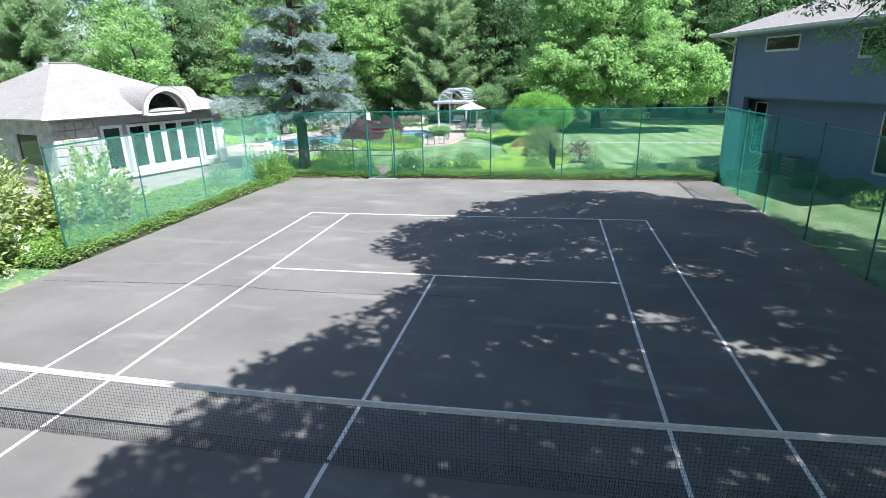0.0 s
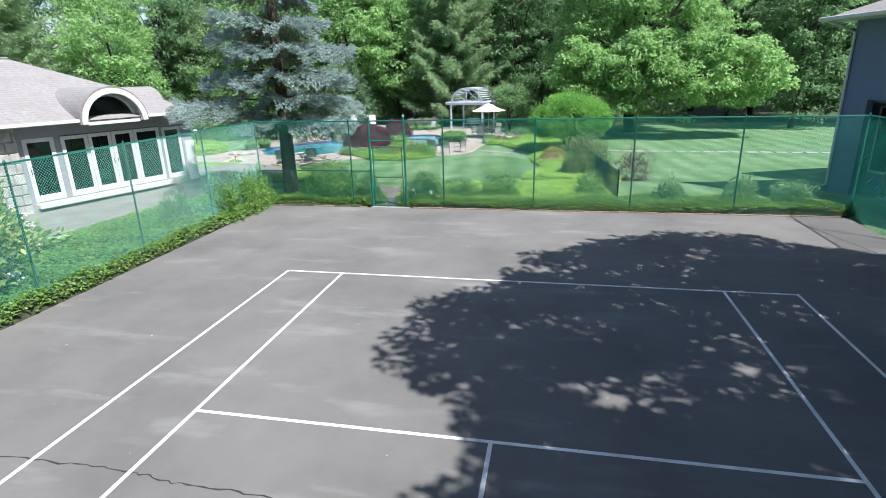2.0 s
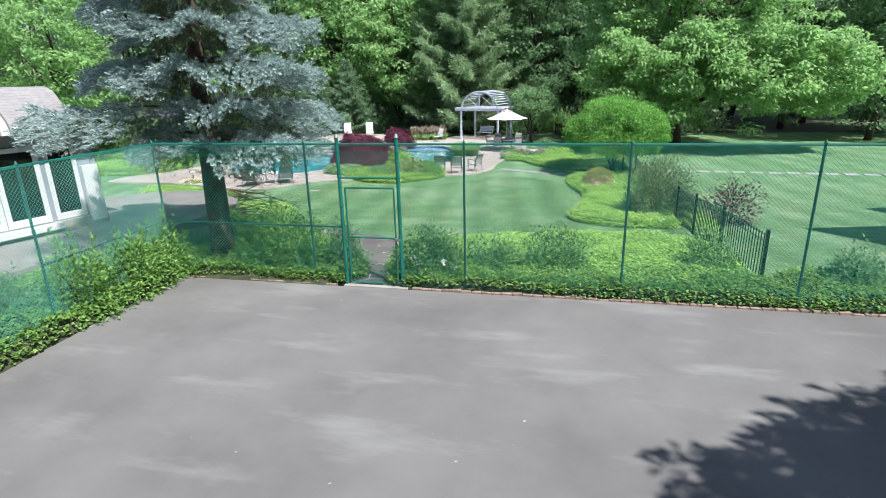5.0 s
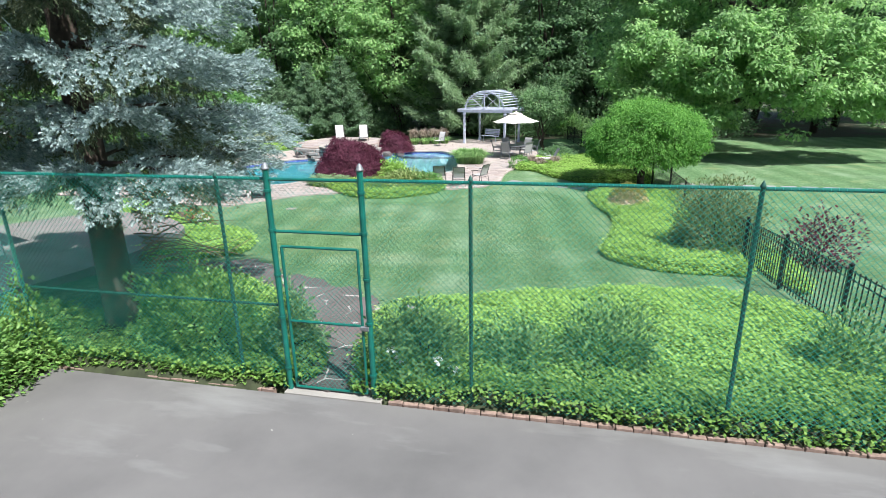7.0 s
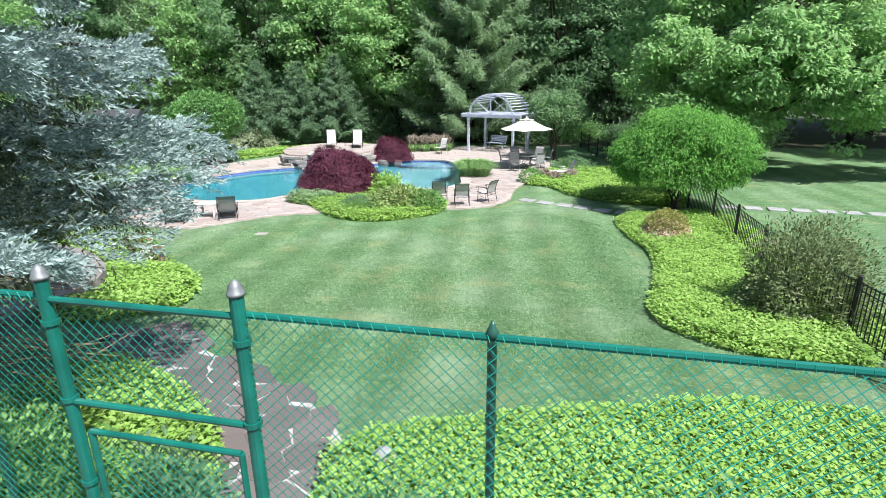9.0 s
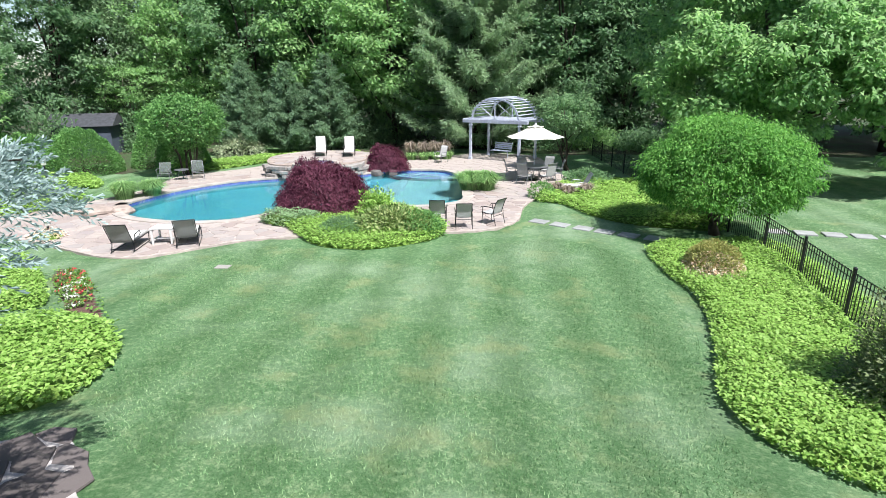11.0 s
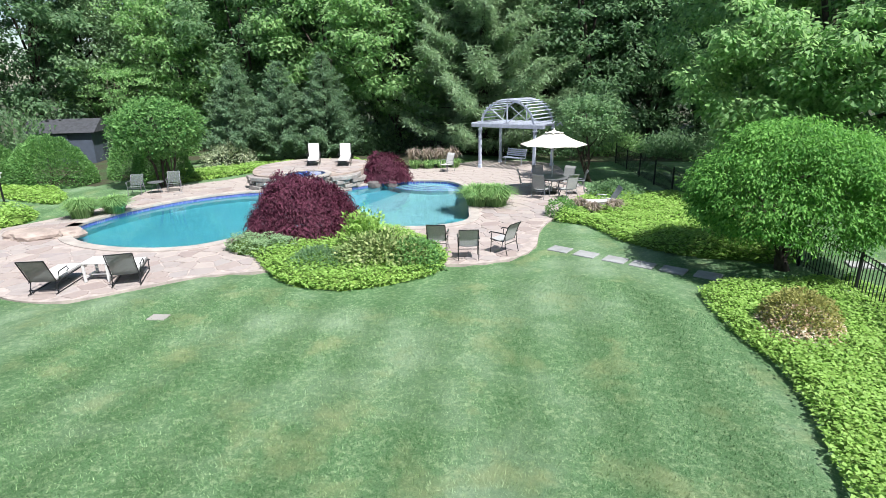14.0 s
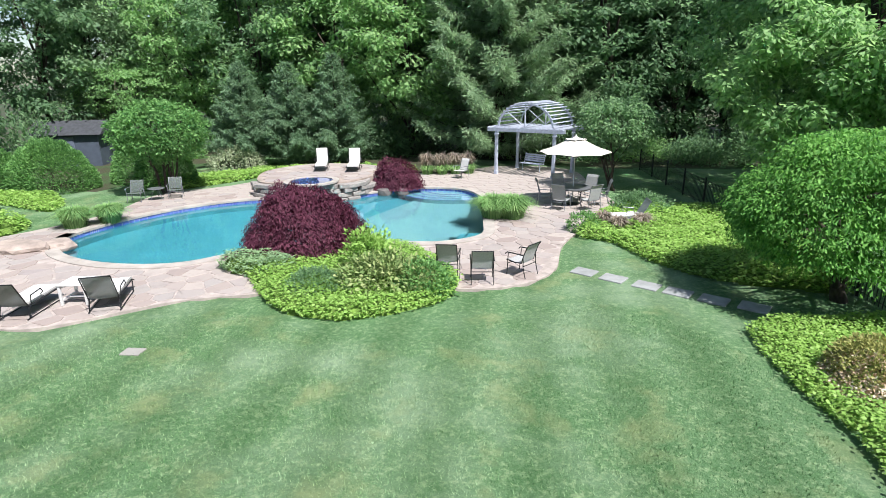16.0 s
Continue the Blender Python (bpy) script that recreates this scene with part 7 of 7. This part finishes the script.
# valve cover in the lawn, stone ball light, stepping stones
z = gz(-12.58, 32.0)
ob = mesh_obj("valve_cover", bm_box((-0.2, -0.14, -0.05), (0.2, 0.14, 0.035), 0.01, pose(-12.58, 31.9, z, 0, 0, 10)), "concrete")
tagged(ob, "small pale concrete valve cover set in the lawn", "cover")
boulder("stone", P(-4.43, 20.75, 0.24), (0.13, 0.13, 0.14), 61, "bluestone", "round grey stone among the ground cover", 0.9, 2)
for i, (x, y) in enumerate(((-4.2, 38.75), (-3.45, 38.4), (-2.65, 38.05), (-1.95, 37.75), (-1.2, 37.45), (-0.4, 37.2), *[(3.7 + 0.83 * j, 38.9 - 0.054 * j) for j in range(19)])):
    ob = mesh_obj("stepping_stone", bm_box((-0.31, -0.26, -0.06), (0.31, 0.26, 0.025), 0.012, pose(x, y, gz(x, y) + 0.012, 0, 0, -24 if i < 6 else -4)), "bluestone")
    tagged(ob, "square grey bluestone stepping slab in the lawn", "stepping stone", "stepping stones")


# shed beyond the hedges, tree shade put into its dark colours
def shed():
    th = thing("shed", "small dark blue-grey shed behind the hedges", "shed", m=pose(-38.0, 53.2, -0.85, 0, 0, 26))
    part("wall", bm_box((-1.9, -1.3, -0.1), (1.9, 1.3, 2.1), 0.01), "shed_wall", th)
    part("door", bm_box((-0.45, -1.36, 0.0), (0.45, -1.302, 1.9), 0.01), "shed_door", th)
    bm = bmesh.new()
    vs = [bm.verts.new(p) for p in ((-2.2, -1.6, 2.05), (2.2, -1.6, 2.05), (2.2, 1.6, 2.05), (-2.2, 1.6, 2.05), (-2.2, 0, 2.9), (2.2, 0, 2.9))]
    for q in ((0, 1, 5, 4), (3, 4, 5, 2), (0, 4, 3), (1, 2, 5), (3, 2, 1, 0)):
        bm.faces.new([vs[i] for i in q])
    part("roof", bm, "shed_roof", th, "shingle roof darkened for tree shade")


shed()

# ---- small planting ----
for x, y, r, h, sd in ((-7.75, 44.3, 0.95, 0.9, 1), (-7.05, 44.4, 1.0, 0.9, 2), (-22.6, 39.4, 0.8, 0.8, 4), (-21.9, 40.3, 0.75, 0.75, 5)):
    grass_clump((x, y, PATIO_Z), r, h, 600 + sd, 1500, width=0.014)
for x, y, sd in ((-12.6, 54.0, 1), (-11.9, 54.3, 2), (-13.4, 53.8, 3), (-11.2, 54.6, 4)):
    grass_clump(P(x, y), 0.6, 1.25, 620 + sd, 260, "grass_dry", "tall dry plumed grass behind the patio")
    grass_clump(P(x + 0.15, y - 0.3), 0.6, 0.6, 640 + sd, 300)
for x, y, r, sd in ((-3.7, 43.8, 0.55, 1), (-3.2, 43.2, 0.45, 2), (-2.4, 43.8, 0.5, 3)):
    grass_clump(P(x, y, 0.05), r, 0.55, 650 + sd, 260, "grass_dry", "wispy dried flower clump in the bed")
shrub("bed_shrub", "low rounded green shrub at the patio's edge", P(-4.35, 43.1), (0.6, 0.55, 0.7), "leaf_boxwood", 661, n=1500, leaf=0.08)
shrub("bed_shrub", "loose green shrub in the patio bed", P(-2.3, 46.4), (1.1, 0.9, 0.9), "leaf_maple_green", 662, n=2200, leaf=0.11)
# island planting before the red maple
shrub("rhododendron", "low rhododendron with pale blossom trusses", P(-9.0, 36.3, 0.1), (1.2, 0.95, 0.9), "leaf_rhodo", 671, n=3600, leaf=0.13, lump=0.12, shell=0.5)
shrub("rhododendron", "yellow-green leafy shrub in the island bed", P(-9.9, 37.3, 0.1), (0.6, 0.6, 1.25), "leaf_pachysandra", 672, n=2200, leaf=0.13, lump=0.16, shell=0.4)
shrub("bed_shrub", "fine-leaved green mound in the island bed", P(-10.6, 35.6, 0.05), (0.75, 0.65, 0.65), "leaf_maple_green", 673, n=2400, leaf=0.07)
shrub("bed_shrub", "green mound in the island bed", P(-8.0, 36.3, 0.05), (0.8, 0.75, 0.75), "leaf_boxwood", 674, n=2200, leaf=0.09)
planted_bed("juniper_mat", "low grey-green creeping juniper by the patio", spline([(-14.2, 36.7), (-13.2, 36.2), (-12.1, 36.4), (-12.0, 37.1), (-13.2, 37.4)], 6), "leaf_juniper", 675, 0.5, 800, 0.07)
planted_bed("flower_patch", "reddish foliage and small pale flowers at the pool's edge", spline([(-14.5, 37.3), (-13.6, 37.4), (-12.9, 38.2), (-13.5, 38.5), (-14.4, 38.0)], 6), "leaf_red", 676, 0.2, 200, 0.08)
planted_bed("flower_patch", "pale pink flowers round the path light", spline([(-20.9, 33.3), (-20.2, 32.95), (-19.6, 33.2), (-19.9, 33.8), (-20.6, 33.9)], 5), "bloom_pink", 677, 0.22, 160, 0.09)
# mulched rose bed
planted_bed("rose_bed", "mulched bed with small red and white roses", spline([(-13.0, 27.75), (-12.75, 28.0), (-13.8, 28.95), (-15.2, 30.0), (-17.0, 30.9), (-16.6, 30.2), (-14.9, 28.8), (-13.6, 27.8)], 6), "leaf_ivy", 678, 0.10, 26, 0.09, soil="mulch")
g = np.random.default_rng(679)
for i in range(16):
    t = g.uniform(0.1, 0.95)
    x, y = -13.3 - 3.3 * t + g.normal(0, 0.12), 28.2 + 2.5 * t + g.normal(0, 0.12)
    th = shrub("rose_bush", "small rose bush in flower", P(x, y, 0.06), (0.16, 0.16, 0.3), "leaf_ivy", 680 + i, n=120, leaf=0.07, group="rose bushes", stems=2)
    d = unit(g.normal(size=(7, 3)))
    d[:, 2] = np.abs(d[:, 2])
    b, w, u = clump_leaves(d * np.array([0.15, 0.15, 0.3]), 0.035, 9, 0.05, g)
    o = new("blossom", leaf_mesh("blossom", b, w, u, 0.05, 0.045, "bloom_red" if i % 3 else "bloom_white"))
    o.parent = th
# globe shrub's pink new growth
for ob in [o for o in scene.objects if o.name.startswith("globe_shrub")]:
    d = unit(g.normal(size=(380, 3)))
    d[:, 2] = np.abs(d[:, 2]) * 0.55
    b, w, u = clump_leaves(d * np.array([0.75, 0.73, 0.84]), 0.06, 12, 0.05, g)
    o = new("new_growth", leaf_mesh("new_growth", b, w, u, 0.06, 0.035, "bloom_pink"))
    o.parent = ob
# hedge mounds beside the blue house
for x, y, r, h, sd in ((12.9, 15.9, 0.8, 0.6, 1), (13.1, 14.4, 0.9, 0.6, 2), (12.3, 17.4, 0.7, 0.55, 3)):
    shrub("low_hedge", "low rounded clipped hedge beside the house", P(x, y), (r, r, h), "leaf_boxwood", 700 + sd, n=2200, leaf=0.08, group="low hedges", lump=0.03)
# undergrowth along the wood's edge
kinds = [shrub("undergrowth", "leafy undergrowth at the edge of the wood", (0, 0, 0), rad, mat, 720 + i, n=2600, leaf=0.24, group="undergrowth", lump=0.2, shell=0.4, category="shrub", tri=True) for i, (rad, mat) in enumerate((((2.4, 1.8, 2.6), "leaf_dark"), ((2.2, 1.8, 3.4), "leaf_maple_green"), ((1.8, 1.6, 2.2), "leaf_light")))]
at = [(x + g.normal(0, 0.6), 61.8 + g.normal(0, 0.8), i % 3 if i % 5 else 1) for i, x in enumerate(np.arange(-33, 3, 2.9))] + [(x + g.normal(0, 0.8), 62.0 + g.normal(0, 1.0), i % 2) for i, x in enumerate(np.arange(3, 10, 3.2))]
at += [(-35.5, 55.5, 1), (-38.5, 50.5, 1), (-40.0, 47.5, 0), (-36.8, 47.6, 2), (-41.5, 43.0, 1), (-38.0, 42.0, 2), (-43.0, 39.0, 0), (2.5, 64.5, 0), (5.0, 65.0, 1), (7.5, 64.5, 0), (10.0, 64.0, 1), (0.0, 65.0, 0), (-2.5, 64.5, 1)]
for x, y, kd in at:
    s = g.uniform(0.8, 1.25)
    m = pose(x, y, gz(x, y) - 0.55, 0, 0, g.uniform(0, 360)) @ Matrix.Diagonal((s, s, s, 1))
    t = copy_thing(kinds[kd], m)
    t.matrix_basis = m
for i, kd in enumerate(kinds):
    kd.matrix_basis = pose(*((-19.5, 60.5), (-28.0, 59.0), (-33.0, 57.0))[i], -0.85)

# ---- paving and edging pieces ----
TER = ring(TERRACE, 0.05)
paving(patio, PATIO, 0.52, PATIO_Z, "flagstone", 801, region(PATIO, 0.05, (COPING, TER, ISLAND)))
paving(terrace, TERRACE, 0.7, -0.14, "flagstone", 802, region(TERRACE, 0.05, (), (-16.6, 46.4, 1.3)), limit=60)
GARDEN_PATH = spline([(-4.5, 18.75), (-4.7, 20.2), (-5.05, 21.1), (-5.7, 21.8), (-6.7, 22.4), (-8.3, 23.1), (-9.4, 24.0), (-10.4, 23.4), (-9.4, 22.6), (-8.2, 22.15), (-6.75, 21.2), (-5.95, 20.1), (-5.7, 18.75)], 5)
gp = thing("garden_path", "dark flagstone path with pale mortar joints behind the gate", "path", kind="structure")
n = len(GARDEN_PATH)
bm = bmesh.new()
vs = [bm.verts.new((x, y, gz(x, y) + 0.035)) for x, y in GARDEN_PATH]
bm.faces.new(vs)
bmesh.ops.triangulate(bm, faces=bm.faces)
part("bedding", bm, "path_mortar", gp)
paving(gp, ring(GARDEN_PATH, 0.2), 0.5, 0, "path_stone", 803, region(ring(GARDEN_PATH, 0.2), 0.0), height=lambda x, y: gz(x, y) + 0.035, gap=0.014)
# brick edging at the court's back
g = np.random.default_rng(9)
eb = thing("brick_edging", "row of worn edging bricks along the court's back", "edging", kind="structure")
x = COURT_L + 0.03
me = None
while x < COURT_R - 0.2:
    if not (GATE_L - 0.28 < x < GATE_R + 0.12):
        if me is None:
            ob = part("brick", bm_box((0, 0, -0.08), (0.195, 0.07, 0.03), 0.008), "edging_brick", eb)
            me = ob.data
        else:
            ob = new("brick", me)
            ob.parent = eb
        ob.matrix_basis = pose(x, COURT_BACK + 0.01 + g.normal(0, 0.006), g.normal(0, 0.006), g.normal(0, 2), g.normal(0, 1.5), g.normal(0, 1.2))
    x += 0.205

# ---- grass blades on the near lawn ----
def grass_blades():
    g = np.random.default_rng(900)
    area = spline([(-5.0, 23.0), (-1.2, 24.2), (-1.1, 27.0), (-0.6, 30.0), (-1.0, 34.5), (-4.0, 36.5), (-8.0, 33.5), (-12.0, 34.0), (-15.0, 31.5), (-13.0, 29.2), (-11.0, 27.0), (-9.5, 24.5)], 6)
    p = scatter(area, 620, g)
    n = len(p)
    z = ground_z(p[:, 0], p[:, 1]) + 0.03 * hills(p[:, 0] * 0.35, p[:, 1] * 0.35)
    a = g.uniform(0, 6.28, n)
    h = g.uniform(0.025, 0.055, n) * (1 + 0.08 * hills(p[:, 0] * 0.8, p[:, 1] * 0.8, 3))
    base = np.stack([p[:, 0], p[:, 1], z - 0.005], -1)
    sd = np.stack([np.cos(a), np.sin(a), np.zeros(n)], -1) * 0.007
    tip = base + np.stack([g.normal(0, 0.022, n), g.normal(0, 0.022, n), h], -1)
    v = np.stack([base - sd, base + sd, tip], 1).reshape(-1, 3)
    ob = new("lawn_grass", quick_mesh("lawn_grass", v, np.arange(n * 3).reshape(-1, 3), "grass_lawn"))
    tagged(ob, "short mown blades of lawn grass", "grass", kind="stuff")


k = Mat("grass_lawn")
c = k.ramp(k.math("ADD", k.math("MULTIPLY", k.rand(True), 0.65), k.math("MULTIPLY", k.noise(0.7, 2.0), 0.5)), [(0.15, (0.035, 0.105, 0.036)), (0.5, (0.115, 0.240, 0.096)), (0.9, (0.29, 0.42, 0.22))])
c = k.mix(c, (0.36, 0.47, 0.32), k.ramp(k.noise(0.35, 5.0, 0.6), [(0.48, (0, 0, 0)), (0.68, (0.55, 0.55, 0.55))]))
c = k.mix(c, (0.36, 0.38, 0.19), k.ramp(k.noise(0.9, 4.0, 0.6), [(0.56, (0, 0, 0)), (0.74, (0.6, 0.6, 0.6))]))
wave = k.node("ShaderNodeTexWave", Scale=0.21, Distortion=0.6, Detail=1.0)
wave.bands_direction = "X"
mp = k.node("ShaderNodeMapping")
mp.inputs["Rotation"].default_value = (0, 0, radians(-7))
k.link(k.co, mp.inputs[0])
k.link(mp.outputs[0], wave.inputs["Vector"])
c = k.mix(c, (0.46, 0.55, 0.43), k.math("MULTIPLY", wave.outputs["Fac"], 0.52), "MULTIPLY")
k.col(c).set(Roughness=0.6, Specular_IOR_Level=0.25)
grass_blades()
